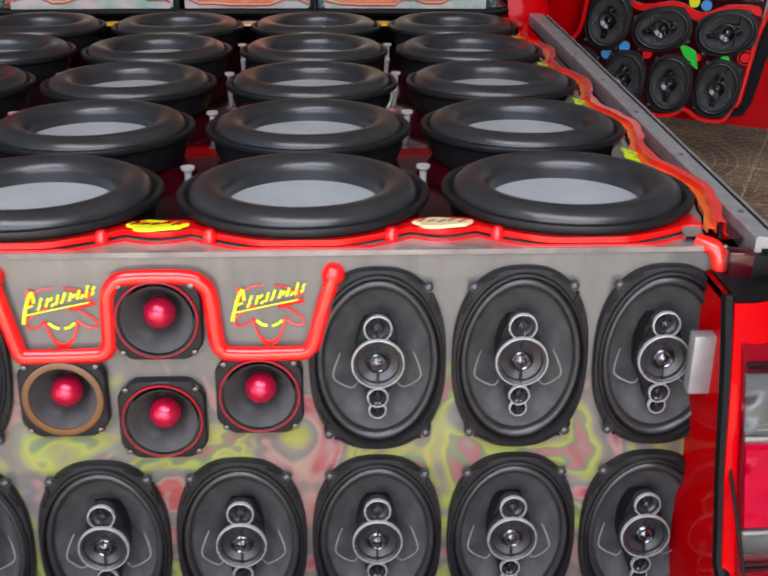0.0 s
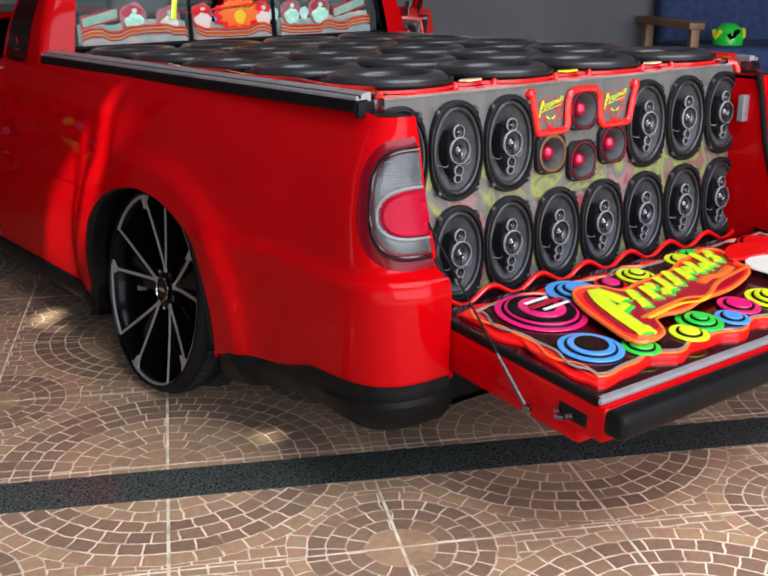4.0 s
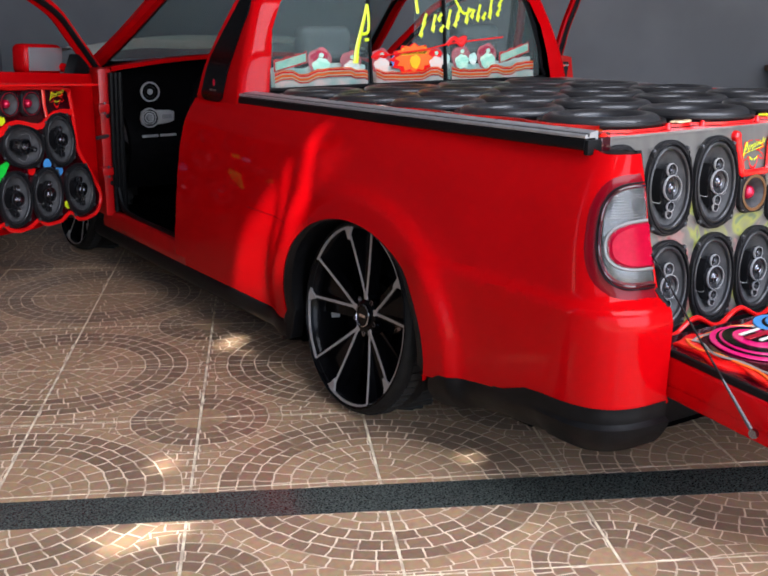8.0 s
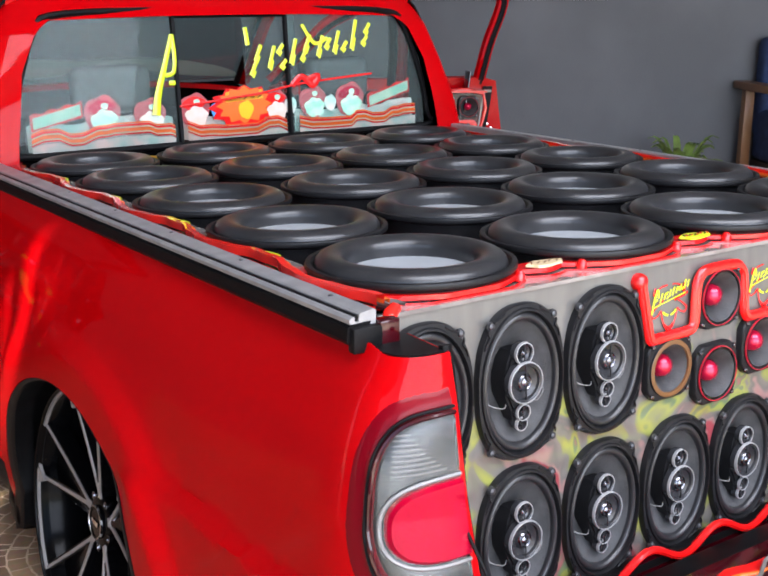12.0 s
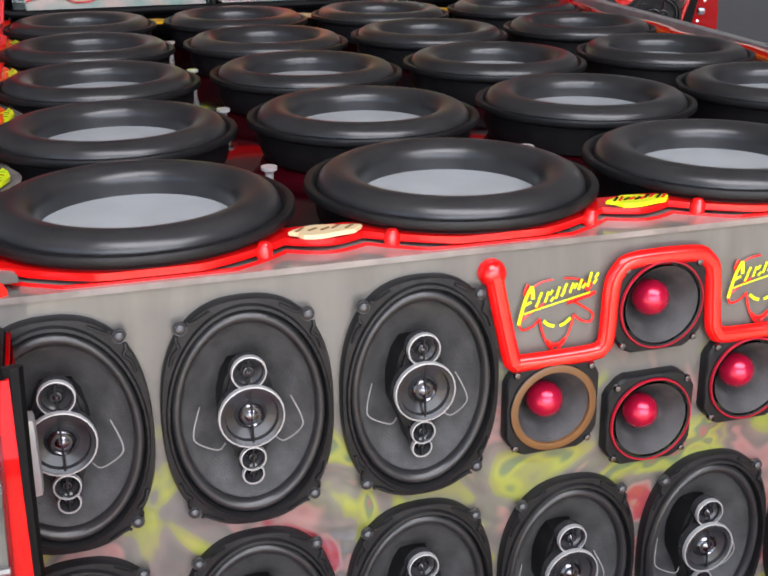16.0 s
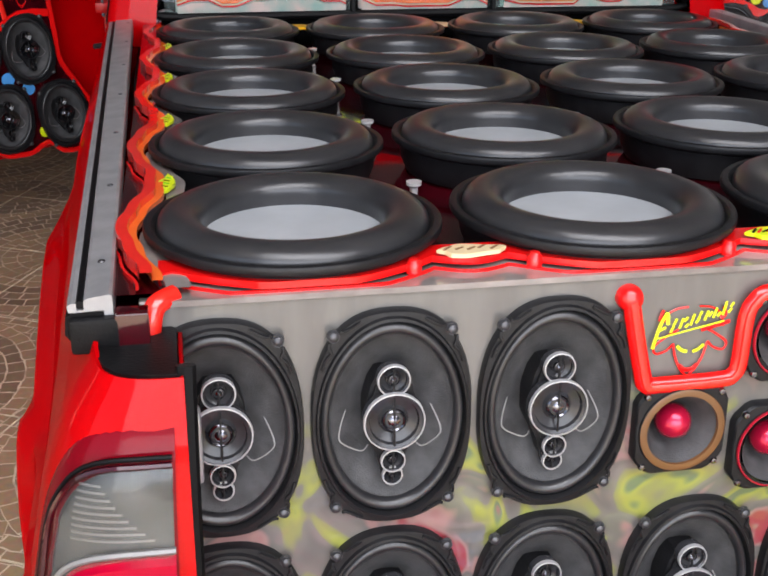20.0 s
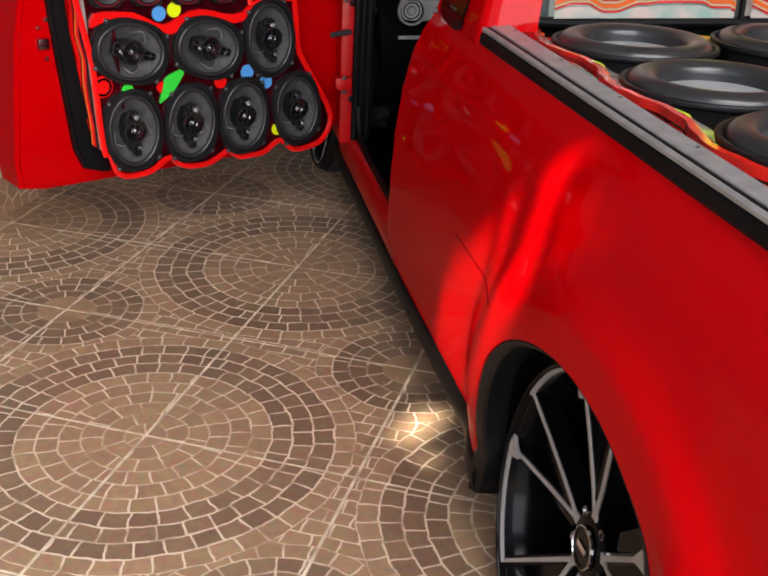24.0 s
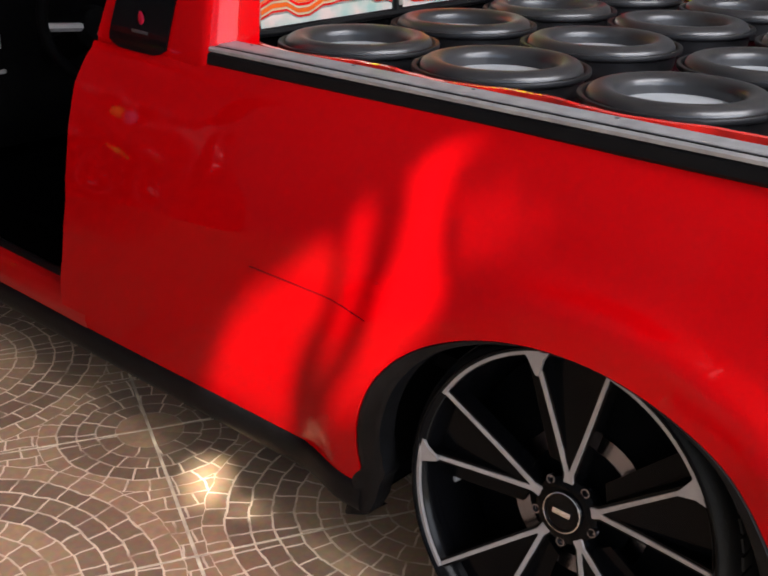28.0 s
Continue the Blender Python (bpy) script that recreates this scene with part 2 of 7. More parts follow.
def tile_material(name="fan_pattern_tile", wall=False):
    """Ceramic tile with a printed fan pattern: rings of small stones round stars and rosettes, straight rows between them."""
    m = bpy.data.materials.new(name)
    m.use_nodes = True
    n, l = m.node_tree.nodes, m.node_tree.links
    bsdf = n["Principled BSDF"]

    def math_(op, a, b=None, c=None):
        k = n.new("ShaderNodeMath")
        k.operation = op
        for i, v in enumerate((a, b, c)):
            if v is None:
                continue
            if isinstance(v, (int, float)):
                k.inputs[i].default_value = v
            else:
                l.new(v, k.inputs[i])
        return k.outputs[0]

    geo = n.new("ShaderNodeNewGeometry")
    mp = n.new("ShaderNodeMapping")
    mp.vector_type = "TEXTURE"
    mp.inputs["Location"].default_value = STAR
    mp.inputs["Rotation"].default_value = (0, 0, GA)
    mp.inputs["Scale"].default_value = (PITCH, PITCH, PITCH)
    l.new(geo.outputs["Position"], mp.inputs["Vector"])
    wob = n.new("ShaderNodeTexNoise")
    wob.inputs["Scale"].default_value = 9
    l.new(mp.outputs[0], wob.inputs["Vector"])
    sub = n.new("ShaderNodeVectorMath")
    sub.operation = "SUBTRACT"
    sub.inputs[1].default_value = (0.5, 0.5, 0.5)
    l.new(wob.outputs["Color"], sub.inputs[0])
    mul = n.new("ShaderNodeVectorMath")
    mul.operation = "SCALE"
    mul.inputs["Scale"].default_value = 0.035
    l.new(sub.outputs[0], mul.inputs[0])
    add = n.new("ShaderNodeVectorMath")
    add.operation = "ADD"
    l.new(mp.outputs[0], add.inputs[0])
    l.new(mul.outputs[0], add.inputs[1])
    sep = n.new("ShaderNodeSeparateXYZ")
    l.new(add.outputs[0], sep.inputs[0])
    across = sep.outputs[2] if wall else sep.outputs[0]

    def polar(off):
        # signed offset to the nearest centre of a period-2 lattice
        x = math_("SUBTRACT", math_("WRAP", math_("ADD", across, off), 1.0, -1.0), 0.0)
        y = math_("SUBTRACT", math_("WRAP", math_("ADD", sep.outputs[1], off), 1.0, -1.0), 0.0)
        d = math_("SQRT", math_("ADD", math_("MULTIPLY", x, x), math_("MULTIPLY", y, y)))
        return d, math_("ARCTAN2", y, x)

    def edge(v, width):
        # 1 in the joint beside whole numbers of v
        f = math_("FRACT", v)
        e = math_("MINIMUM", f, math_("SUBTRACT", 1.0, f))
        return math_("LESS_THAN", e, width)

    W_ = 0.0955

    def rings(d, a, inner, per, width):
        q = math_("DIVIDE", d, width)
        k = math_("FLOOR", q)
        cnt = math_("MULTIPLY", math_("MAXIMUM", 1.0, math_("ROUND", math_("MULTIPLY", math_("ADD", k, inner), per))), 1.0)
        t = math_("MULTIPLY", math_("ADD", math_("DIVIDE", a, 2 * math.pi), math_("MULTIPLY", k, 0.37)), cnt)
        ring = edge(q, 0.052)
        spoke = edge(t, math_("DIVIDE", math_("MULTIPLY", 0.0008, cnt), math_("ADD", d, 0.02)))
        ring = math_("MULTIPLY", ring, math_("MINIMUM", 1.0, math_("MULTIPLY_ADD", k, 0.13, 0.22)))
        return math_("MAXIMUM", ring, spoke), math_("ADD", math_("MULTIPLY", k, 17.3), math_("FLOOR", t)), k

    ds, as_ = polar(0.0)
    dr, ar = polar(1.0)
    js, ids, ks = rings(ds, as_, 0.5, 5.3, W_)
    jr, idr, kr = rings(math_("ADD", dr, 0.021), ar, 0.26, 5.3, 0.088)
    disc_ = math_("LESS_THAN", dr, 0.155)
    jr = math_("MULTIPLY", jr, math_("SUBTRACT", 1.0, disc_))
    # straight rows between
    row = math_("DIVIDE", sep.outputs[1], 0.085)
    rk = math_("FLOOR", row)
    colm = math_("ADD", math_("DIVIDE", across, 0.12), math_("MULTIPLY", rk, 0.5))
    jb = math_("MAXIMUM", edge(row, 0.05), edge(colm, 0.04))
    idb = math_("ADD", math_("MULTIPLY", rk, 13.7), math_("FLOOR", colm))
    in_s = math_("LESS_THAN", ds, W_ * 10)
    in_r = math_("LESS_THAN", dr, 0.507)

    def pick(f, a, b):
        return math_("ADD", math_("MULTIPLY", f, a), math_("MULTIPLY", math_("SUBTRACT", 1.0, f), b))

    joint = pick(in_s, js, pick(in_r, jr, jb))
    ident = pick(in_s, ids, pick(in_r, idr, idb))
    wn_ = n.new("ShaderNodeTexWhiteNoise")
    wn_.noise_dimensions = "1D"
    l.new(ident, wn_.inputs["W"])
    # darker outer rings
    band_s = math_("MULTIPLY", math_("GREATER_THAN", ks, 5.5), math_("LESS_THAN", ks, 8.5))
    band_r = math_("MULTIPLY", math_("GREATER_THAN", kr, 1.5), math_("LESS_THAN", kr, 4.5))
    dark = pick(in_s, band_s, pick(in_r, band_r, 0.12))
    dark = math_("MULTIPLY", dark, 0.56)
    tone = math_("ADD", math_("MULTIPLY", wn_.outputs["Value"], 0.32), dark)
    stone = n.new("ShaderNodeMix")
    stone.data_type = "RGBA"
    stone.inputs[6].default_value, stone.inputs[7].default_value = (0.372, 0.238, 0.138, 1), (0.165, 0.106, 0.071, 1)
    l.new(tone, stone.inputs[0])
    fine = n.new("ShaderNodeTexNoise")
    fine.inputs["Scale"].default_value, fine.inputs["Detail"].default_value = 60, 8
    l.new(geo.outputs["Position"], fine.inputs["Vector"])
    spk = n.new("ShaderNodeMix")
    spk.data_type, spk.blend_type = "RGBA", "MULTIPLY"
    spk.inputs[0].default_value = 0.55
    l.new(stone.outputs[2], spk.inputs[6])
    l.new(fine.outputs["Color"], spk.inputs[7])
    gain = n.new("ShaderNodeMix")
    gain.data_type, gain.blend_type = "RGBA", "MULTIPLY"
    gain.inputs[0].default_value, gain.inputs[7].default_value = 1.0, (1.75, 1.75, 1.75, 1)
    l.new(spk.outputs[2], gain.inputs[6])
    grey = n.new("ShaderNodeTexNoise")
    grey.inputs["Scale"].default_value, grey.inputs["Detail"].default_value = 14, 3
    l.new(geo.outputs["Position"], grey.inputs["Vector"])
    mix = n.new("ShaderNodeMix")
    mix.data_type = "RGBA"
    mix.inputs[7].default_value = (0.88, 0.72, 0.54, 1)
    l.new(gain.outputs[2], mix.inputs[6])
    l.new(math_("MULTIPLY", joint, math_("MINIMUM", 1.0, math_("MAXIMUM", 0.15, math_("MULTIPLY_ADD", grey.outputs["Fac"], 4.2, -1.1)))), mix.inputs[0])
    l.new(mix.outputs[2], bsdf.inputs["Base Color"])
    rr = n.new("ShaderNodeMapRange")
    rr.inputs[3].default_value, rr.inputs[4].default_value = 0.22, 0.42
    l.new(fine.outputs["Fac"], rr.inputs[0])
    l.new(rr.outputs[0], bsdf.inputs["Roughness"])
    bp = n.new("ShaderNodeBump")
    bp.inputs["Strength"].default_value, bp.inputs["Distance"].default_value = 0.35, 0.003
    l.new(math_("ADD", math_("MULTIPLY", joint, -1.0), math_("MULTIPLY", fine.outputs["Fac"], 0.5)), bp.inputs["Height"])
    l.new(bp.outputs[0], bsdf.inputs["Normal"])
    return m


TILE = tile_material()
TILE_WALL = tile_material("fan_pattern_wall_tile", True)


# ---- mesh helpers ----
def smooth(bm, angle=40):
    for f in bm.faces:
        f.smooth = True
    for e in bm.edges:
        e.smooth = len(e.link_faces) == 2 and e.calc_face_angle(0) < radians(angle)


def part(name, bm, mat, parent=None, label="", m=None, angle=40):
    me = bpy.data.meshes.new(name)
    smooth(bm, angle)
    bm.to_mesh(me)
    bm.free()
    for k in (mat if isinstance(mat, (list, tuple)) else [mat]):
        me.materials.append(k)
    ob = new(name, me)
    ob.parent = parent
    if m is not None:
        ob.matrix_local = m
    if label:
        ob["label"] = label
    return ob


def thing(name, m, label, category, group="", kind=""):
    ob = new(name)
    ob.empty_display_size = 0.05
    ob.matrix_world = m
    return tagged(ob, label, category, group, kind)


def box(sx, sy, sz, c=(0, 0, 0), bevel=0.0, seg=2, bm=None, m=None):
    bm = bm or bmesh.new()
    t = Matrix.Translation(c) @ (m or Matrix()) @ Matrix.Diagonal((sx, sy, sz, 1))
    r = bmesh.ops.create_cube(bm, size=1, matrix=t)
    if bevel:
        es = list({e for v in r["verts"] for e in v.link_edges})
        bmesh.ops.bevel(bm, geom=es, offset=bevel, segments=seg, profile=0.6, affect="EDGES", clamp_overlap=True)
    return bm


def lathe(profile, n=48, sx=1.0, sy=1.0, bm=None, m=None, close=False):
    """Turn (radius, height) pairs round z."""
    bm = bm or bmesh.new()
    m = m or Matrix()
    rows = []
    for r, z in profile:
        if r < 1e-6:
            rows.append([bm.verts.new(m @ Vector((0, 0, z)))])
        else:
            rows.append([bm.verts.new(m @ Vector((r * sx * math.cos(2 * math.pi * k / n), r * sy * math.sin(2 * math.pi * k / n), z))) for k in range(n)])
    pairs = list(zip(rows, rows[1:])) + ([(rows[-1], rows[0])] if close else [])
    for a, b in pairs:
        for k in range(n):
            j = (k + 1) % n
            if len(a) == 1 and len(b) == 1:
                continue
            if len(a) == 1:
                bm.faces.new((a[0], b[k], b[j]))
            elif len(b) == 1:
                bm.faces.new((a[k], a[j], b[0]))
            else:
                bm.faces.new((a[k], a[j], b[j], b[k]))
    bmesh.ops.recalc_face_normals(bm, faces=bm.faces)
    return bm


def plate(pts, z0, z1, bevel=0.0, bm=None, m=None, seg=2):
    """A plate with the outline pts (x, y), from z0 up to z1."""
    own = bmesh.new()
    lo = [own.verts.new((x, y, z0)) for x, y in pts]
    hi = [own.verts.new((x, y, z1)) for x, y in pts]
    n = len(pts)
    own.faces.new(lo[::-1])
    top = own.faces.new(hi)
    for k in range(n):
        own.faces.new((lo[k], lo[(k + 1) % n], hi[(k + 1) % n], hi[k]))
    bmesh.ops.recalc_face_normals(own, faces=own.faces)
    if bevel:
        bmesh.ops.bevel(own, geom=list(top.edges), offset=bevel, segments=seg, affect="EDGES", clamp_overlap=True)
    bmesh.ops.triangulate(own, faces=[f for f in own.faces if len(f.verts) > 4])
    if m is not None:
        own.transform(m)
    if bm is None:
        return own
    me = bpy.data.meshes.new("tmp")
    own.to_mesh(me)
    own.free()
    bm.from_mesh(me)
    bpy.data.meshes.remove(me)
    return bm


def tube(pts, r, n=8, bm=None, closed=False, flat=1.0, up=Vector((0, 0, 1))):
    """A round bar along pts; flat squashes it along up."""
    bm = bm or bmesh.new()
    pts = [Vector(p) for p in pts]
    rings = []
    k = len(pts)
    for i, p in enumerate(pts):
        a = pts[(i - 1) % k] if closed or i else pts[0]
        b = pts[(i + 1) % k] if closed or i < k - 1 else pts[-1]
        d = (b - a).normalized()
        s = d.cross(up)
        s = s.normalized() if s.length > 1e-4 else d.orthogonal().normalized()
        w = s.cross(d)
        rr = r[i] if isinstance(r, (list, tuple)) else r
        rings.append([bm.verts.new(p + s * (rr * math.cos(2 * math.pi * j / n)) + w * (rr * flat * math.sin(2 * math.pi * j / n))) for j in range(n)])
    for i in range(k if closed else k - 1):
        a, b = rings[i], rings[(i + 1) % k]
        for j in range(n):
            bm.faces.new((a[j], a[(j + 1) % n], b[(j + 1) % n], b[j]))
    if not closed:
        bm.faces.new(rings[0][::-1])
        bm.faces.new(rings[-1])
    bmesh.ops.recalc_face_normals(bm, faces=bm.faces)
    return bm


def spline(pts, per=6, closed=False):
    """Catmull-Rom points through pts."""
    pts = [Vector(p) for p in pts]
    n, out = len(pts), []
    for i in range(n if closed else n - 1):
        p0 = pts[(i - 1) % n] if closed or i else pts[0]
        p1, p2 = pts[i], pts[(i + 1) % n]
        p3 = pts[(i + 2) % n] if closed or i < n - 2 else pts[-1]
        for k in range(per):
            t = k / per
            out.append(0.5 * ((2 * p1) + (p2 - p0) * t + (2 * p0 - 5 * p1 + 4 * p2 - p3) * t * t + (3 * p1 - p0 - 3 * p2 + p3) * t ** 3))
    if not closed:
        out.append(pts[-1])
    return out


def sheet(fn, nu, nv, bm=None, keep=None, thick=0.0):
    """A grid of fn(u, v), u and v from 0 to 1; keep(u, v) tells which cells stay."""
    bm = bm or bmesh.new()
    g = [[bm.verts.new(fn(i / nu, j / nv)) for j in range(nv + 1)] for i in range(nu + 1)]
    for i in range(nu):
        for j in range(nv):
            if keep is None or keep((i + 0.5) / nu, (j + 0.5) / nv):
                bm.faces.new((g[i][j], g[i + 1][j], g[i + 1][j + 1], g[i][j + 1]))
    loose = [v for v in bm.verts if not v.link_faces]
    bmesh.ops.delete(bm, geom=loose, context="VERTS")
    return bm


def ramp(x, table):
    """Smooth interpolation in a table of (x, y)."""
    if x <= table[0][0]:
        return table[0][1]
    for (a, p), (b, q) in zip(table, table[1:]):
        if x <= b:
            return p + (q - p) * (x - a) / (b - a)
    return table[-1][1]


def ease(x):
    x = min(1, max(0, x))
    return x * x * (3 - 2 * x)


def basis(o, x, y, z):
    m = Matrix.Identity(4)
    for k, v in enumerate((x, y, z)):
        m.col[k][:3] = Vector(v)
    m.col[3][:3] = Vector(o)
    return m


def in_ring(p, ring):
    inside = False
    for (ax, ay), (bx, by) in zip(ring, ring[1:] + ring[:1]):
        if (ay > p[1]) != (by > p[1]) and p[0] < ax + (p[1] - ay) * (bx - ax) / (by - ay):
            inside = not inside
    return inside


def holed_plate(outer, holes, z0, z1):
    """A plate with the outline outer and holes cut through, from z0 up to z1."""
    rings = [list(outer)] + [list(h) for h in holes]
    pts, edges = [], []
    for ring in rings:
        k = len(pts)
        pts += [Vector(p) for p in ring]
        edges += [(k + q, k + (q + 1) % len(ring)) for q in range(len(ring))]
    vs, _, faces, _, _, _ = geometry.delaunay_2d_cdt(pts, edges, [], 0, 1e-6)
    bm = bmesh.new()
    top = [bm.verts.new((v.x, v.y, z1)) for v in vs]
    for f in faces:
        c = sum((vs[k] for k in f), Vector((0, 0))) / len(f)
        if in_ring(c, rings[0]) and not any(in_ring(c, h) for h in rings[1:]):
            bm.faces.new([top[k] for k in f])
    bmesh.ops.delete(bm, geom=[v for v in bm.verts if not v.link_faces], context="VERTS")
    rim = [e for e in bm.edges if e.is_boundary]
    r = bmesh.ops.extrude_edge_only(bm, edges=rim)
    for v in r["geom"]:
        if isinstance(v, bmesh.types.BMVert):
            v.co.z = z0
    bmesh.ops.recalc_face_normals(bm, faces=bm.faces)
    return bm


def ellipse(cx, cy, a, b, rot=0.0, n=36):
    c, s = math.cos(rot), math.sin(rot)
    out = []
    for k in range(n):
        x, y = a * math.cos(2 * math.pi * k / n), b * math.sin(2 * math.pi * k / n)
        out.append((cx + c * x - s * y, cy + s * x + c * y))
    return out


# ---- the shape of the truck's flanks ----
ARCH_Y, ARCH_Z, ARCH_A, ARCH_B = 0.825, 0.285, 0.386, 0.300
SIDE = [(0.08, -0.800), (0.2, -0.826), (0.3, -0.836), (0.45, -0.842), (0.55, -0.840), (0.66, -0.828), (0.75, -0.808), (0.82, -0.782), (0.868, -0.752)]


def side_x(y, z):
    """The body's half width (negative) at a height and length."""
    x = ramp(z, SIDE)
    x += 0.052 * ease((1.3 - y) / 1.5)
    x -= 0.012 * ease((y - 1.2) / 1.0)
    d = math.hypot((y - ARCH_Y) / ARCH_A, (z - ARCH_Z) / ARCH_B)
    front = ease((y - ARCH_Y) / 0.25)
    x -= 0.012 * ease((1.50 - d) / 0.34) + 0.022 * ease((1.315 + 0.205 * front - d) / (0.075 + 0.375 * front)) if z > 0.12 else 0
    if y < 0.6:
        # pressed step where the bumper begins
        x -= 0.024 * ease((0.546 - z) / 0.014) * ease((0.58 - y) / 0.14)
    return x


# ---- the garage ----
def garage_box(u0, u1, v0, v1, z0, z1):
    bm = bmesh.new()
    t = basis(garage((u0 + u1) / 2, (v0 + v1) / 2, (z0 + z1) / 2), GX, GY, (0, 0, 1)) @ Matrix.Diagonal((u1 - u0, v1 - v0, z1 - z0, 1))
    bmesh.ops.create_cube(bm, size=1, matrix=t)
    return bm


U0, V1, U1 = -3.09, 4.95, 5.2        # side wall, end wall, far side wall
STRIP = (-0.305, -0.160)            # granite threshold
floor = tagged(part("floor", garage_box(-60, 60, -60, 60, -0.3, -0.001), GROUT), "brown grout bed under the patterned tiles", "floor", kind="structure")
strip = tagged(part("threshold", garage_box(U0, U1, STRIP[0], STRIP[1], -0.02, 0.001), GRANITE), "dark polished granite threshold strip in the floor", "threshold", kind="structure")
tagged(part("wall_west", garage_box(U0 - 0.15, U0, -0.15, V1, 0, 4.0), WALL), "dark grey painted garage wall", "wall", kind="structure")
tagged(part("wall_north", garage_box(U0 - 0.15, U1 + 0.15, V1, V1 + 0.15, 0, 4.0), WALL), "dark grey painted garage end wall", "wall", kind="structure")
tagged(part("wall_east", garage_box(U1, U1 + 0.15, -0.15, V1, 0, 4.0), WALL), "dark grey painted garage wall", "wall", kind="structure")
# unseen beam added to hold overhead light back from the garage floor
tagged(part("shading_beam", garage_box(U0 - 0.15, U1 + 0.15, -0.3, -0.15, 3.1, 4.0), WALL), "unseen dark beam added over the gate to shade the garage", "wall", kind="structure")
skirt = tagged(part("baseboard", garage_box(U0, U0 + 0.012, -0.3, V1, 0.0, 0.22), TILE_WALL), "patterned tile skirting along the grey wall", "skirting", kind="structure")
ceiling = tagged(part("ceiling", garage_box(U0 - 0.15, U1 + 0.15, -0.3, V1 + 0.15, 4.0, 4.15), CEILING), "plain pale garage ceiling", "ceiling", kind="structure")

# unseen walls added to cut side sky light and its reflection in the paint
tagged(part("side_light_block_west", garage_box(U0 - 3.15, U0 - 3.0, -5.2, -0.3, 0, 4.0), WALL), "unseen dark wall added to cut light from the side", "wall", kind="structure")
tagged(part("side_light_block_east", garage_box(U1 + 1.0, U1 + 1.15, -5.2, -0.3, 0, 4.0), WALL), "unseen dark wall added to cut light from the side", "wall", kind="structure")

# unseen canopy added to block the sun; its gaps are cut from the sun patches
def sun_gap(pts):
    """The gap, in garage coordinates, through which the sun reaches these places."""
    out = []
    for p in pts:
        p = Vector(p)
        q = p - SUN_DIR * ((4.03 - p.z) / -SUN_DIR.z)
        out.append((q.dot(GX), q.dot(GY)))
    return out


def flank(pts):
    return [(side_x(y, z), y, z) for y, z in pts]


GAPS = [
    sun_gap(flank(((1.70, 0.18), (1.631, 0.291), (1.578, 0.397), (1.505, 0.493), (1.431, 0.543), (1.377, 0.594), (1.324, 0.642), (1.305, 0.622), (1.308, 0.56), (1.318, 0.486), (1.365, 0.41), (1.402, 0.325), (1.43, 0.18)))),
    sun_gap(flank(((1.275, 0.678), (1.24, 0.735), (1.231, 0.692), (1.232, 0.617), (1.236, 0.55), (1.235, 0.505), (1.262, 0.443), (1.305, 0.380), (1.335, 0.370), (1.322, 0.408), (1.282, 0.497), (1.272, 0.588)))),
    sun_gap(flank(((1.17, 0.783), (1.127, 0.827), (1.089, 0.843), (1.045, 0.848), (1.050, 0.828), (1.097, 0.802), (1.092, 0.75), (1.095, 0.696), (1.075, 0.655), (1.05, 0.62), (1.055, 0.575), (1.099, 0.504), (1.168, 0.41), (1.222, 0.335), (1.290, 0.290), (1.278, 0.36), (1.223, 0.439), (1.185, 0.521), (1.192, 0.571), (1.165, 0.652), (1.155, 0.726)))),
    sun_gap(flank(((1.066, 0.780), (1.054, 0.790), (1.024, 0.735), (1.010, 0.670), (1.016, 0.662), (1.040, 0.721)))),
    sun_gap(flank(((1.012, 0.806), (1.002, 0.812), (0.977, 0.755), (0.963, 0.700), (0.971, 0.690), (0.992, 0.747)))),
    sun_gap(flank(((0.955, 0.798), (0.945, 0.797), (0.918, 0.762), (0.912, 0.735), (0.921, 0.730), (0.936, 0.761)))),
    sun_gap([(x, y, 0) for x, y in ((-0.82, 1.735), (-0.772, 1.69), (-0.81, 1.618), (-0.876, 1.555), (-0.935, 1.58), (-0.888, 1.666))]),
    sun_gap([(x, y, 0) for x, y in ((-0.853, 1.861), (-0.838, 1.853), (-0.932, 1.700), (-0.994, 1.612), (-1.007, 1.618), (-0.938, 1.720))]),
    sun_gap([(x, y, 0) for x, y in ((-0.785, 1.825), (-0.768, 1.817), (-0.752, 1.692), (-0.758, 1.59), (-0.775, 1.585), (-0.767, 1.698))]),
    sun_gap([(x, y, 0) for x, y in ((-0.885, 1.535), (-0.852, 1.542), (-0.835, 1.465), (-0.852, 1.455), (-0.895, 1.495))]),
    sun_gap([(x, y, 0) for x, y in ((-0.775, 0.41), (-0.71, 0.391), (-0.705, 0.342), (-0.785, 0.325))]),
    sun_gap([(x, y, 0) for x, y in ((-1.78, 0.52), (-1.563, 0.467), (-1.519, 0.405), (-1.626, 0.366), (-1.76, 0.373))]),
    sun_gap([(x, y, 0) for x, y in ((-1.469, 0.827), (-1.40, 0.797), (-1.46, 0.715), (-1.525, 0.735))]),
]
bm = holed_plate([(-9, -5.2), (9, -5.2), (9, -0.302), (-9, -0.302)], GAPS, 4.0, 4.03)
bm.transform(basis((0, 0, 0), GX, GY, (0, 0, 1)))
canopy = tagged(part("canopy", bm, SUN_MASK), "unseen grey canopy, its gaps cut to shape the sun patches", "canopy", kind="structure")

# pale sheet invented as a backing for the overhead fill lamp
skylight = tagged(part("skylight", garage_box(-1.0, 4.0, -3.75, -1.15, 3.975, 3.995), CEILING), "invented pale panel behind the overhead fill lamp", "skylight", kind="structure")

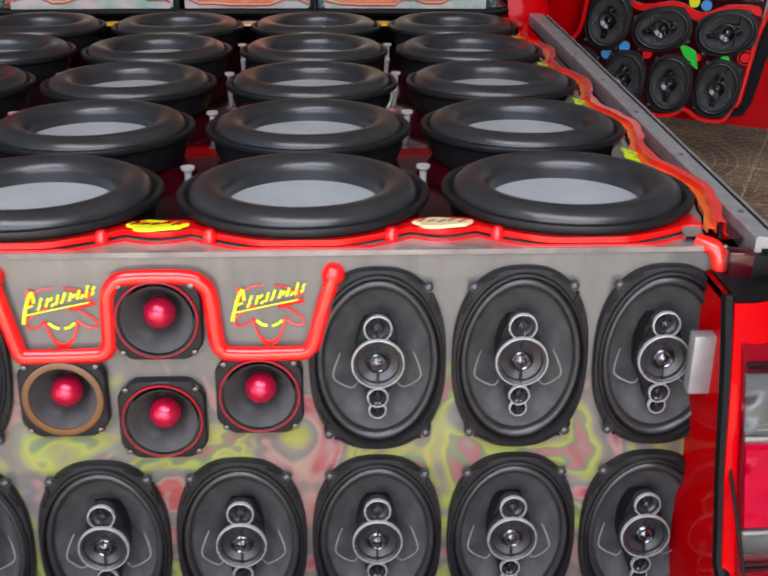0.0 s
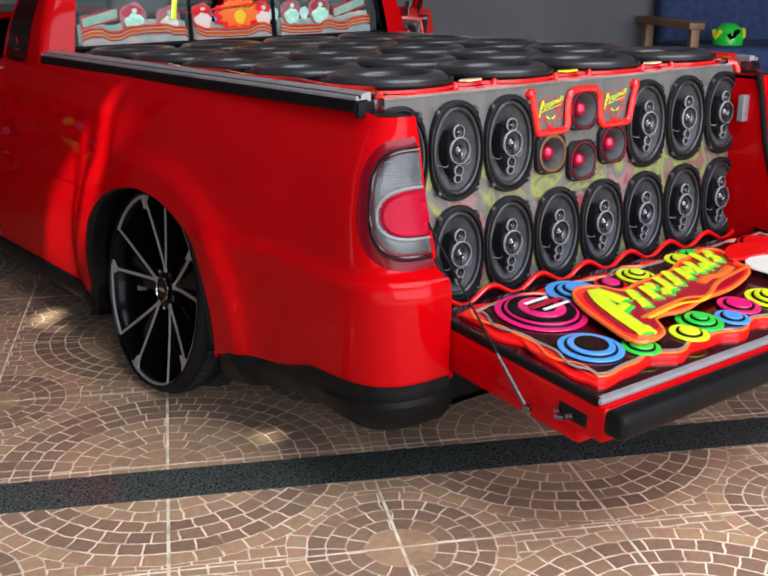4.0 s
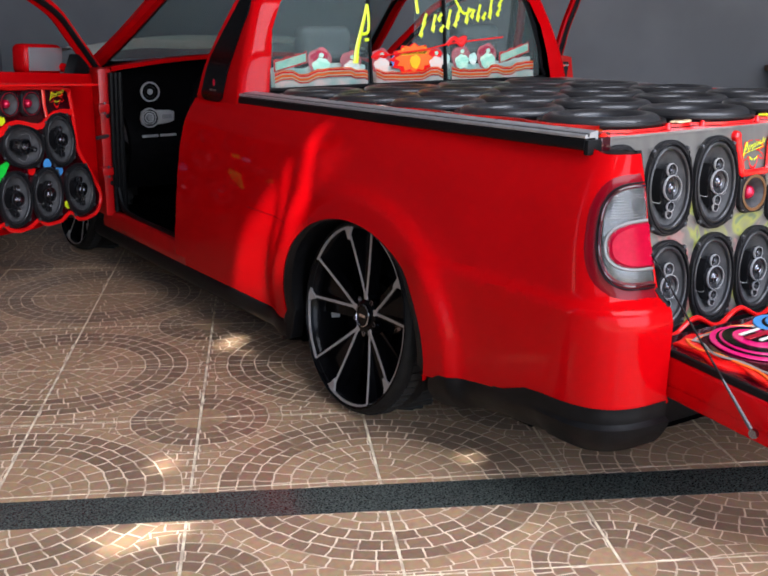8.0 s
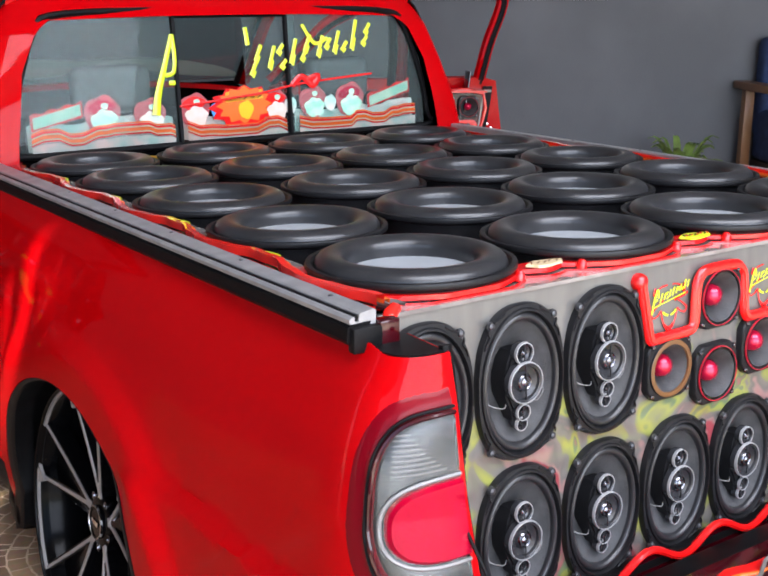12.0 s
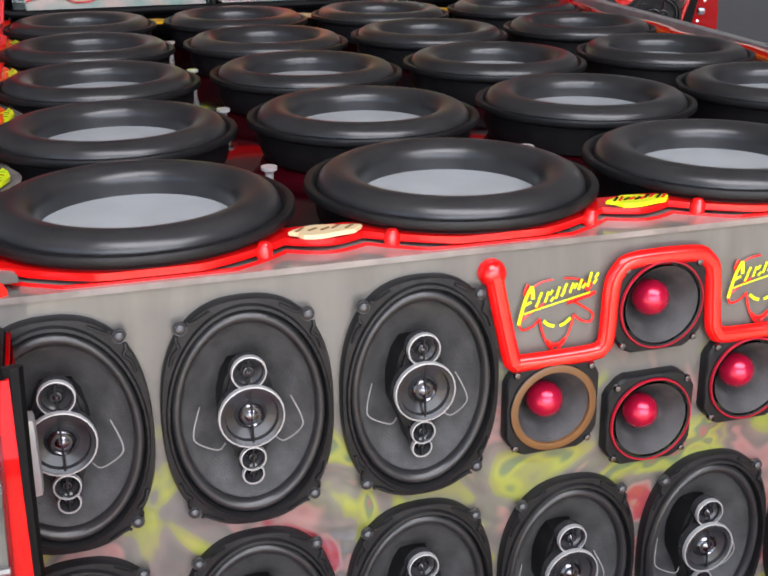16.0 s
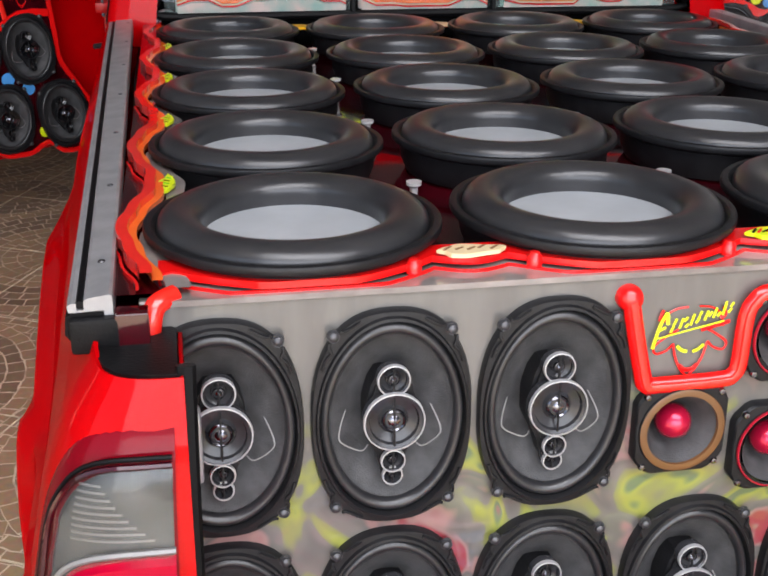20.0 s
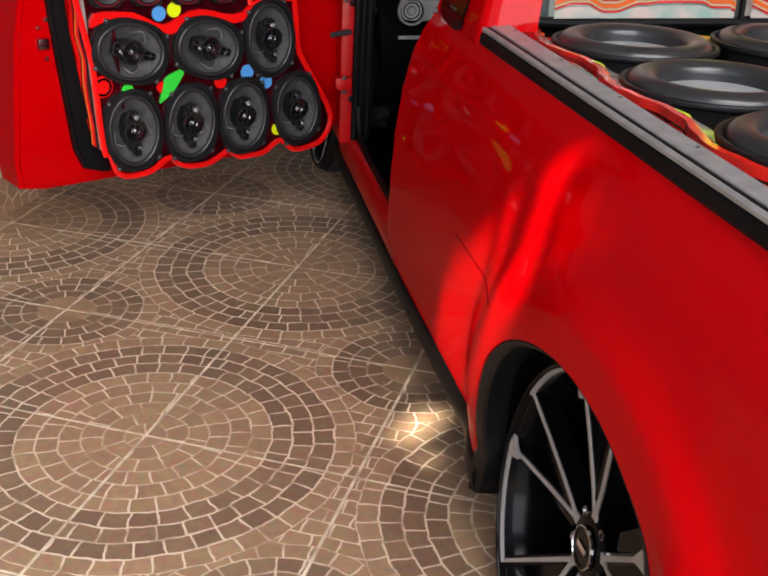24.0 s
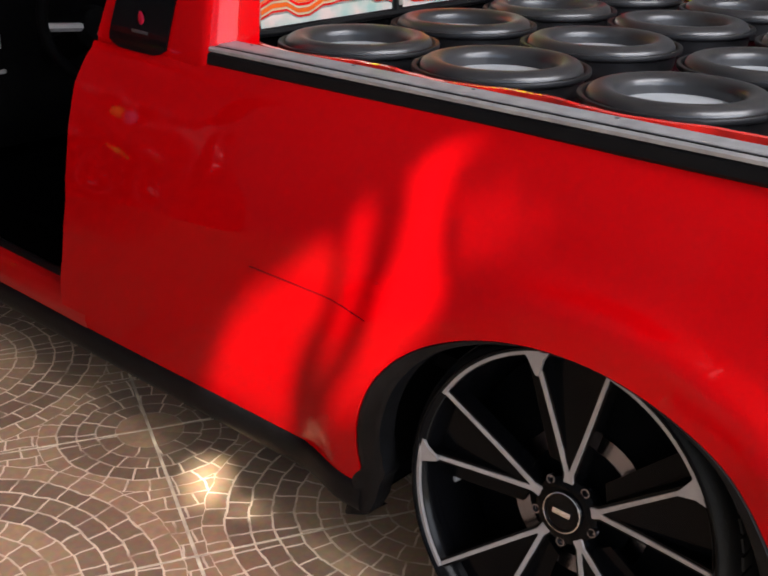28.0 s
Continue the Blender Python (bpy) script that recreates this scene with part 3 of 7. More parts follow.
# ---- the speaker kinds ----
def oval(a, b, n=64, p=2.0):
    out = []
    for k in range(n):
        t = 2 * math.pi * k / n
        c, s = math.cos(t), math.sin(t)
        out.append((a * math.copysign(abs(c) ** (2 / p), c), b * math.copysign(abs(s) ** (2 / p), s)))
    return out


def ring_loft(rings, bm=None):
    """Skin a list of closed rings of equal count."""
    bm = bm or bmesh.new()
    vs = [[bm.verts.new(p) for p in r] for r in rings]
    n = len(vs[0])
    for a, b in zip(vs, vs[1:]):
        for k in range(n):
            bm.faces.new((a[k], a[(k + 1) % n], b[(k + 1) % n], b[k]))
    return bm, vs


def coaxial_speaker(label, group, name="coaxial_speaker", ring=None, face=None):
    """Oval four-way speaker, face up along z, 165 x 237 mm."""
    ring, face = ring or RING_SILVER, face or DRIVER_GREY
    root = thing(name, Matrix(), label, "speaker", group)
    n = 64

    def flange(k, r, z):
        # oval with four shoulders for the screws
        t = 2 * math.pi * k / n
        c, s = math.cos(t), math.sin(t)
        p = 2 / 2.45 if r > 0.97 else 1.0
        return Vector((0.0815 * r * math.copysign(abs(c) ** p, c), 0.1175 * r * math.copysign(abs(s) ** p, s), z))
    bm, vs = ring_loft([[flange(k, r, z) for k in range(n)] for r, z in
                        ((1.0, -0.004), (1.0, 0.005), (0.985, 0.009), (0.955, 0.0095), (0.94, 0.013), (0.915, 0.0135), (0.895, 0.008), (0.89, 0.0))])
    bmesh.ops.recalc_face_normals(bm, faces=bm.faces)
    frame_ = part("frame", bm, FRAME_BLACK, root)
    for sx in (-1, 1):
        for sy in (-1, 1):
            sc = lathe([(0.0, 0.014), (0.0025, 0.0135), (0.0048, 0.012), (0.0052, 0.009), (0.0064, 0.0093), (0.0068, 0.006)], 12)
            part("screw", sc, SCREW_DARK, frame_, m=Matrix.Translation((sx * 0.0585, sy * 0.094, 0.0)))
            ear = spline([(sx * 0.0700, sy * 0.060, 0.0100), (sx * 0.0665, sy * 0.071, 0.0108), (sx * 0.0610, sy * 0.0770, 0.0108), (sx * 0.0632, sy * 0.0830, 0.0104), (sx * 0.0628, sy * 0.0880, 0.0098)], 4)
            part("ear_rib", tube(ear, 0.0017, 6), FRAME_BLACK, frame_)
            ear = spline([(sx * 0.0320, sy * 0.1078, 0.0100), (sx * 0.0420, sy * 0.1020, 0.0108), (sx * 0.0490, sy * 0.0990, 0.0106), (sx * 0.0520, sy * 0.1000, 0.0098)], 4)
            part("ear_rib", tube(ear, 0.0017, 6), FRAME_BLACK, frame_)
    # surround roll
    rings = []
    for k in range(9):
        t = math.pi * k / 8
        r = 0.895 - 0.075 * (1 - math.cos(t)) / 2 * 1.6
        rings.append([Vector((0.0815 * r * math.cos(2 * math.pi * j / n), 0.1175 * (r + 0.03 * (0.9 - r)) * math.sin(2 * math.pi * j / n), 0.002 + 0.0085 * math.sin(t))) for j in range(n)])
    bm, vs = ring_loft(rings)
    bmesh.ops.recalc_face_normals(bm, faces=bm.faces)
    part("surround", bm, SURROUND, root)
    # cone
    prof = [(0.775, 0.002), (0.765, 0.0), (0.70, -0.006), (0.55, -0.017), (0.42, -0.026), (0.3, -0.033), (0.2, -0.036)]
    rings = [[Vector((0.0815 * r * math.cos(2 * math.pi * j / n), (0.1175 * r if r > 0.4 else 0.0815 * r + (0.1175 - 0.0815) * r * (r / 0.4)) * math.sin(2 * math.pi * j / n), z)) for j in range(n)] for r, z in prof]
    bm, vs = ring_loft(rings)
    bm.faces.new(vs[-1])
    bmesh.ops.recalc_face_normals(bm, faces=bm.faces)
    for f in bm.faces:
        if f.normal.z < 0:
            f.normal_flip()
    part("cone", bm, CONE, root)
    # pod with the high range drivers
    pod = plate([(-0.014, 0.048), (0.014, 0.048), (0.021, 0.035), (0.026, 0.012), (0.026, -0.018), (0.015, -0.042), (0.012, -0.058), (-0.012, -0.058), (-0.015, -0.042), (-0.026, -0.018), (-0.026, 0.012), (-0.021, 0.035)], -0.036, 0.004, 0.004)
    podo = part("tweeter_pod", pod, FRAME_BLACK, root)

    def driver(x, y, r, z):
        part("driver", lathe([(r, z - 0.012), (r, z), (r * 0.93, z + 0.0022), (r * 0.82, z + 0.001), (r * 0.78, z - 0.003), (r * 0.5, z - 0.006), (r * 0.42, z - 0.002), (r * 0.2, z - 0.0005), (0, z - 0.0002)], 24), face, podo, m=Matrix.Translation((x, y, 0)))
        part("driver_ring", lathe([(r - 0.0014, z), (r - 0.0012, z + 0.0030), (r, z + 0.0028), (r + 0.0004, z - 0.002)], 28), ring, podo, m=Matrix.Translation((x, y, 0)))
        part("dome", lathe([(r * 0.46, z - 0.006), (r * 0.42, z - 0.002), (r * 0.34, z + 0.0002), (r * 0.26, z - 0.0022), (r * 0.18, z + 0.0002), (r * 0.08, z + 0.0018), (0, z + 0.002)], 18), DARK_CHROME, podo, m=Matrix.Translation((x, y, 0)))
        part("bridge", box(0.0022, r * 1.75, 0.002, (x, y, z + 0.001), 0.0006, 1), FRAME_BLACK, podo)
    driver(0, 0.002, 0.031, 0.016)
    driver(0, 0.045, 0.0165, 0.012)
    driver(0, -0.0445, 0.0125, 0.010)
    driver(0, -0.0635, 0.0105, 0.006)
    for s in (-1, 1):
        w = spline([(s * 0.024, -0.03, 0.0), (s * 0.032, -0.034, 0.004), (s * 0.05, -0.028, -0.004), (s * 0.052, -0.018, -0.008), (s * 0.044, 0.002, -0.018)], 5)
        part("lead_wire", tube(w, 0.0008, 6), SILVER_WIRE, root)
    return root


def woofer(label, group):
    root = thing("woofer", Matrix(), label, "woofer", group)
    part("basket", lathe([(0.10, -0.045), (0.138, -0.038), (0.146, -0.020), (0.1475, 0.000), (0.1550, 0.0045), (0.1580, 0.0055), (0.1588, 0.007), (0.1588, 0.0120), (0.1580, 0.0140), (0.1562, 0.0148), (0.1505, 0.0142), (0.1485, 0.0115), (0.1455, 0.0085), (0.1440, 0.004)], 80), FRAME_BLACK, root)
    prof = [(0.1462, 0.003), (0.1458, 0.008)]
    for k in range(17):
        t = math.pi * k / 16
        prof.append((0.1215 + 0.0235 * math.cos(t), 0.0075 + 0.0205 * math.sin(t) ** 0.85))
    prof += [(0.0980, 0.002), (0.0975, -0.004)]
    part("surround", lathe(prof, 80), SURROUND, root)
    part("cone", lathe([(0.0990, -0.002), (0.0975, -0.0035), (0.088, -0.0030), (0.06, -0.0018), (0.03, -0.0010), (0.0, -0.0008)], 64), CAP_GREY, root, "flat grey cone centre")
    return root


def horn_tweeter(label, group, ring=ACRYLIC_RED, ring_label=""):
    root = thing("horn_tweeter", Matrix(), label, "tweeter", group)
    s, c = 0.0515, 0.018
    pts = [(s, -s + c), (s, s - c), (s - c, s), (-s + c, s), (-s, s - c), (-s, -s + c), (-s + c, -s), (s - c, -s)]
    n = 48
    # square plate with a round horn mouth
    outer = []
    for k in range(n):
        t = 2 * math.pi * k / n
        cx, cy = math.cos(t), math.sin(t)
        r = min(s / max(abs(cx), 1e-6), s / max(abs(cy), 1e-6), (2 * s - c) / (abs(cx) + abs(cy)))
        outer.append((r * cx, r * cy))
    circ = [(math.cos(2 * math.pi * k / n), math.sin(2 * math.pi * k / n)) for k in range(n)]
    rings = [[Vector((x, y, -0.004)) for x, y in outer], [Vector((x, y, 0.011)) for x, y in outer], [Vector((x * 0.96, y * 0.96, 0.0135)) for x, y in outer]]
    for r, z in ((0.0485, 0.0138), (0.0478, 0.016), (0.0455, 0.017), (0.044, 0.0165)):
        rings.append([Vector((r * x, r * y, z)) for x, y in circ])
    bm, vs = ring_loft(rings)
    bmesh.ops.recalc_face_normals(bm, faces=bm.faces)
    body = part("plate", bm, FRAME_BLACK, root)
    part("horn", lathe([(0.0415, 0.016), (0.037, 0.010), (0.031, -0.004), (0.024, -0.02), (0.014, -0.034), (0.0, -0.036)], 40), CONE, root)
    part("trim_ring", lathe([(0.0395, 0.014), (0.040, 0.0172), (0.046, 0.0176), (0.0475, 0.0168)] if ring is not ACRYLIC_RED else [(0.0455, 0.016), (0.0460, 0.0180), (0.0472, 0.0180), (0.0480, 0.016)], 48), RING_RED if ring is ACRYLIC_RED else ring, root, ring_label)
    part("dome", lathe([(0.0, 0.012), (0.007, 0.011), (0.0145, 0.006), (0.019, -0.002), (0.0195, -0.010), (0.016, -0.022), (0.009, -0.032)], 28), DOME_RED, root, "glossy red bullet dome")
    for a in (45, 135, 225, 315):
        x, y = 0.058 * math.cos(radians(a)), 0.058 * math.sin(radians(a))
        part("screw", lathe([(0, 0.0165), (0.003, 0.016), (0.0042, 0.014), (0.0042, 0.011)], 10), DARK_CHROME, body, m=Matrix.Translation((x, y, 0)))
    return root


# ---- the speaker box in the bed ----
# the rear face leans a little; PANEL maps its own x, y and outward z into the world
LEAN = 0.05
PANEL = basis((0, 0.031, 0.765), (1, 0, 0), Vector((0, LEAN, 1)).normalized(), Vector((0, -1, LEAN)).normalized())
TOP_Z = 0.889
FALL = 0.024           # the truck sits low in front: the box top falls this much a metre


def top_z(y):
    return TOP_Z + 0.0135 - FALL * (y - 0.10)


sbox = thing("speaker_box", Matrix.Translation((0, 0.9, 0.4)), "clear acrylic and red edged speaker box filling the truck bed", "speaker box")
inv = sbox.matrix_world.inverted()


def camo():
    m = material("painted_panel_under_acrylic", (0.15, 0.14, 0.13), 0.3, coat=0.9)
    n, l = m.node_tree.nodes, m.node_tree.links
    co = n.new("ShaderNodeTexCoord")
    tx = n.new("ShaderNodeTexNoise")
    tx.inputs["Scale"].default_value, tx.inputs["Detail"].default_value, tx.inputs["Distortion"].default_value = 7.0, 2.0, 1.6
    cr = n.new("ShaderNodeValToRGB")
    cr.color_ramp.interpolation = "EASE"
    e = cr.color_ramp.elements
    e[0].position, e[0].color = 0.33, (0.25, 0.04, 0.05, 1)
    e[1].position, e[1].color = 0.40, (0.26, 0.15, 0.14, 1)
    for p, c in ((0.45, (0.115, 0.108, 0.098, 1)), (0.515, (0.145, 0.132, 0.118, 1)), (0.555, (0.20, 0.205, 0.07, 1)), (0.60, (0.25, 0.265, 0.055, 1)), (0.632, (0.11, 0.15, 0.08, 1)), (0.665, (0.24, 0.09, 0.09, 1)), (0.74, (0.17, 0.15, 0.14, 1))):
        k = e.new(p)
        k.color = c
    l.new(co.outputs["Object"], tx.inputs["Vector"])
    l.new(tx.outputs["Fac"], cr.inputs[0])
    # the paint lies along the middle and the bottom; above it the panel is plain, with streaks painted for scratches
    # and blotchy reflections
    sp = n.new("ShaderNodeSeparateXYZ")
    l.new(co.outputs["Object"], sp.inputs[0])
    mr = n.new("ShaderNodeMapRange")
    mr.interpolation_type = "SMOOTHSTEP"
    mr.inputs[1].default_value, mr.inputs[2].default_value = 0.02, -0.06
    l.new(sp.outputs[1], mr.inputs[0])
    mp = n.new("ShaderNodeMapping")
    mp.inputs["Rotation"].default_value = (0, 0, 0.25)
    mp.inputs["Scale"].default_value = (34, 7, 1)
    l.new(co.outputs["Object"], mp.inputs["Vector"])
    t2 = n.new("ShaderNodeTexNoise")
    t2.inputs["Scale"].default_value, t2.inputs["Detail"].default_value = 1.0, 4
    l.new(mp.outputs[0], t2.inputs["Vector"])
    pl = n.new("ShaderNodeMix")
    pl.data_type = "RGBA"
    pl.inputs[6].default_value, pl.inputs[7].default_value = (0.078, 0.075, 0.070, 1), (0.172, 0.166, 0.154, 1)
    l.new(t2.outputs["Fac"], pl.inputs[0])
    mx = n.new("ShaderNodeMix")
    mx.data_type = "RGBA"
    l.new(mr.outputs[0], mx.inputs[0])
    l.new(pl.outputs[2], mx.inputs[6])
    l.new(cr.outputs[0], mx.inputs[7])
    l.new(mx.outputs[2], n["Principled BSDF"].inputs["Base Color"])
    return m


CAMO = camo()
EDGE_HIGHLIGHT = material("acrylic_edge_highlight", (0.42, 0.41, 0.39), 0.12)
P6 = 0.170
OVALS = [((k - 3.5) * P6, -0.0105 - 0.2460 * row) for row, cols in ((0, (0, 1, 2, 5, 6, 7)), (1, range(8))) for k in cols]
HORNS = [(0.001, 0.050), (-0.001, -0.080), (0.115, -0.049), (-0.115, -0.049)]
bm = holed_plate([(-0.6625, -0.402), (0.6625, -0.402), (0.6625, 0.125), (-0.6625, 0.125)], [ellipse(x, y, 0.0725, 0.105) for x, y in OVALS] + [ellipse(x, y, 0.041, 0.041) for x, y in HORNS], -0.018, 0.0)
part("rear_panel", bm, CAMO, sbox, "clear panel over blurred yellow, green and red paint", m=inv @ PANEL)
part("inner_board", box(1.31, 0.008, 0.45, (0, 0.125, 0.61)), INTERIOR, sbox, m=inv)
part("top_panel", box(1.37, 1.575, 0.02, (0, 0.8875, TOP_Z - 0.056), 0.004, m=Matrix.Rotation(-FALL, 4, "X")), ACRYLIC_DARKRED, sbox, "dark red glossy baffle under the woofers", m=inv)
# pale strip painting the highlight along the clear acrylic's edge
part("front_edge", box(1.325, 0.004, 0.004, (0, 0.1252, -0.001), 0.0012), EDGE_HIGHLIGHT, sbox, "pale strip for the highlight on the polished acrylic front edge", m=inv @ PANEL)

SUBX = (-0.502, -0.1675, 0.1675, 0.502)
SUBY = [0.191 + 0.343 * k for k in range(5)]
w0 = woofer("large black woofer with a fat rubber surround and grey cone", "woofers on the box top")
first = True
for j, y in enumerate(SUBY):
    for i, x in enumerate(SUBX):
        m = Matrix.Translation((x, y, top_z(y))) @ Matrix.Rotation(-FALL, 4, "X") @ Matrix.Rotation(random.uniform(0, 6), 4, "Z")
        if first:
            w0.matrix_world, first = m, False
        else:
            copy_thing(w0, m)

c0 = coaxial_speaker("black oval four-way speaker with chrome ringed drivers", "oval speakers on the rear panel")
first = True
for x, y in OVALS:
    m = PANEL @ Matrix.Translation((x, y, 0.002))
    if first:
        c0.matrix_world, first = m, False
    else:
        copy_thing(c0, m)

h0 = horn_tweeter("square black horn tweeter with red dome and ring", "tweeters on the rear panel")
h0.matrix_world = PANEL @ Matrix.Translation((*HORNS[0], 0.0))
for x, y in HORNS[1:3]:
    copy_thing(h0, PANEL @ Matrix.Translation((x, y, 0.0)))
BRONZE = material("bronze_trim_ring", (0.15, 0.07, 0.025), 0.4, var=0.1)
h1 = horn_tweeter("square black horn tweeter with red dome and bronze ring", "tweeters on the rear panel", BRONZE, "bronze ring")
h1.matrix_world = PANEL @ Matrix.Translation((*HORNS[3], 0.0))

# red acrylic bars round the tweeters
bar = spline([(-0.182, 0.100, 0), (-0.172, 0.055, 0), (-0.162, 0.014, 0), (-0.158, 0.005, 0), (-0.148, 0.003, 0), (-0.075, 0.004, 0), (-0.061, 0.009, 0), (-0.056, 0.022, 0), (-0.054, 0.072, 0), (-0.047, 0.090, 0), (-0.030, 0.099, 0), (0.036, 0.099, 0), (0.054, 0.091, 0), (0.062, 0.076, 0), (0.067, 0.024, 0), (0.072, 0.010, 0), (0.086, 0.003, 0), (0.158, 0.003, 0), (0.173, 0.006, 0), (0.181, 0.018, 0), (0.191, 0.055, 0), (0.204, 0.098, 0)], 4)
bar_body = part("red_bar", tube([Vector((p.x, p.y, 0.009)) for p in bar], 0.0095, 10, flat=0.8), ACRYLIC_RED, sbox, "glowing red acrylic bar", m=inv @ PANEL)
part("bar_ridge", tube([Vector((p.x, p.y, 0.0145)) for p in bar], 0.0052, 8, flat=0.7), ACRYLIC_BRIGHT, bar_body)
for x, y in ((-0.182, 0.101), (0.204, 0.099)):
    part("bar_end", lathe([(0, 0.017), (0.006, 0.0165), (0.0115, 0.013), (0.0140, 0.007), (0.0140, 0.0)], 18), ACRYLIC_RED, sbox, m=inv @ PANEL @ Matrix.Translation((x, y, 0)))

# a scrawled mark, stroke by stroke in a box one wide
SCRAWL = [[(0.0, -0.25), (0.035, 0.15), (0.085, 0.62), (0.15, 0.95)], [(0.15, 0.95), (0.165, 0.75), (0.17, 0.52)], [(0.05, 0.34), (0.15, 0.44)]] + [
    [(x - 0.014, y), (x + 0.004, y + h * 0.45), (x + 0.026, y + h)] for x, y, h in
    ((0.22, 0.24, 0.22), (0.25, 0.46, 0.24), (0.33, 0.34, 0.34), (0.385, 0.56, 0.14), (0.40, 0.34, 0.12), (0.465, 0.40, 0.38), (0.53, 0.44, 0.18), (0.555, 0.58, 0.26), (0.635, 0.50, 0.32), (0.685, 0.62, 0.16), (0.74, 0.55, 0.34), (0.79, 0.58, 0.14), (0.855, 0.60, 0.46), (0.925, 0.66, 0.14), (0.945, 0.84, 0.16))]


def emblem(parent, m, k=1.0):
    """A yellow scrawl over a red horned shape, as plain strokes."""
    def st(name, pts, r, mat, z, per=4):
        part(name, tube([(p.x * k, p.y * k, z) for p in spline([(x, y, 0) for x, y in pts], per)], r * k, 5, flat=0.3), mat, parent, m=m)
    for e in (-1, 1):
        st("red_stroke", [(e * 0.006, 0.036), (e * 0.020, 0.034), (e * 0.031, 0.026), (e * 0.035, 0.012)], 0.0011, ACRYLIC_RED, 0.003)
        st("red_stroke", [(e * 0.014, 0.012), (e * 0.028, 0.004), (e * 0.040, -0.006), (e * 0.037, -0.014), (e * 0.026, -0.011), (e * 0.019, -0.004)], 0.0013, ACRYLIC_RED, 0.003)
        st("red_stroke", [(e * 0.019, -0.004), (e * 0.015, -0.020), (e * 0.008, -0.034), (0.0, -0.042)], 0.0013, ACRYLIC_RED, 0.003)
        st("red_stroke", [(e * 0.033, 0.034), (e * 0.036, 0.024), (e * 0.030, 0.022)], 0.0018, ACRYLIC_RED, 0.003)
        st("yellow_stroke", [(e * 0.003, -0.014), (e * 0.009, -0.012), (e * 0.015, -0.007)], 0.0019, YELLOW, 0.0035)
    st("red_stroke", [(-0.010, -0.029), (-0.004, -0.034), (0.004, -0.034), (0.010, -0.029)], 0.0024, ACRYLIC_RED, 0.003)
    st("red_stroke", [(0.010, 0.010), (0.030, 0.015), (0.041, 0.018)], 0.0024, ACRYLIC_RED, 0.0042)
    for q, pts in enumerate(SCRAWL):
        st("yellow_stroke", [(-0.043 + 0.088 * x, 0.001 + 0.032 * y + 0.006 * x) for x, y in pts], 0.0021 if q < 2 else 0.00155, YELLOW, 0.0055, 3)
    st("yellow_stroke", [(-0.038, 0.004), (-0.005, 0.011), (0.034, 0.019)], 0.0010, YELLOW, 0.0055)


for x in (-0.110, 0.129):
    emblem(sbox, inv @ PANEL @ Matrix.Translation((x, 0.050, 0.0)))

# acrylic layers that follow the woofers' outlines
def hug(d, r, lowest):
    return max(lowest, math.sqrt(max(0.0, r * r - d * d)))


def side_edge(y):
    """Scalloped edge that swells round each woofer and ripples between two of them."""
    d = min(abs(y - q) for q in SUBY)
    return 0.676 - 0.028 * ease(d / 0.165) + 0.0020 * math.cos(2 * math.pi * d / 0.085) * ease(d / 0.06)


def front_edge_y(x):
    d = min(abs(x - q) for q in SUBX)
    return SUBY[0] - hug(d, 0.154, 0.086)


def ribbon(rows, z, mat, name, label="", deep=0.006):
    """A flat strip between two rows of places."""
    bm = bmesh.new()
    a = [bm.verts.new((x, y, z - deep - FALL * (y - 0.05))) for x, y in rows[0]]
    b = [bm.verts.new((x, y, z - FALL * (y - 0.05))) for x, y in rows[0]]
    c = [bm.verts.new((x, y, z - FALL * (y - 0.05))) for x, y in rows[1]]
    e = [bm.verts.new((x, y, z - deep - FALL * (y - 0.05))) for x, y in rows[1]]
    for k in range(len(a) - 1):
        for p, q in ((a, b), (b, c), (c, e)):
            bm.faces.new((p[k], p[k + 1], q[k + 1], q[k]))
    bmesh.ops.recalc_face_normals(bm, faces=bm.faces)
    part(name, bm, mat, sbox, label, m=inv)


def side_ribbon(s, d0, d1, z, mat, name, deep=0.006):
    ys = [0.045 + 1.655 * k / 180 for k in range(181)]
    ribbon([[(s * min(0.689, side_edge(y) + d), y) for y in ys] for d in (d0, d1)], z, mat, name, deep=deep)


def front_ribbon(f0, f1, z, mat, name, deep=0.006):
    xs = [-0.645 + 1.29 * k / 200 for k in range(201)]
    ribbon([[(x, f(x)) for x in xs] for f in (f0, f1)], z, mat, name, deep=deep)


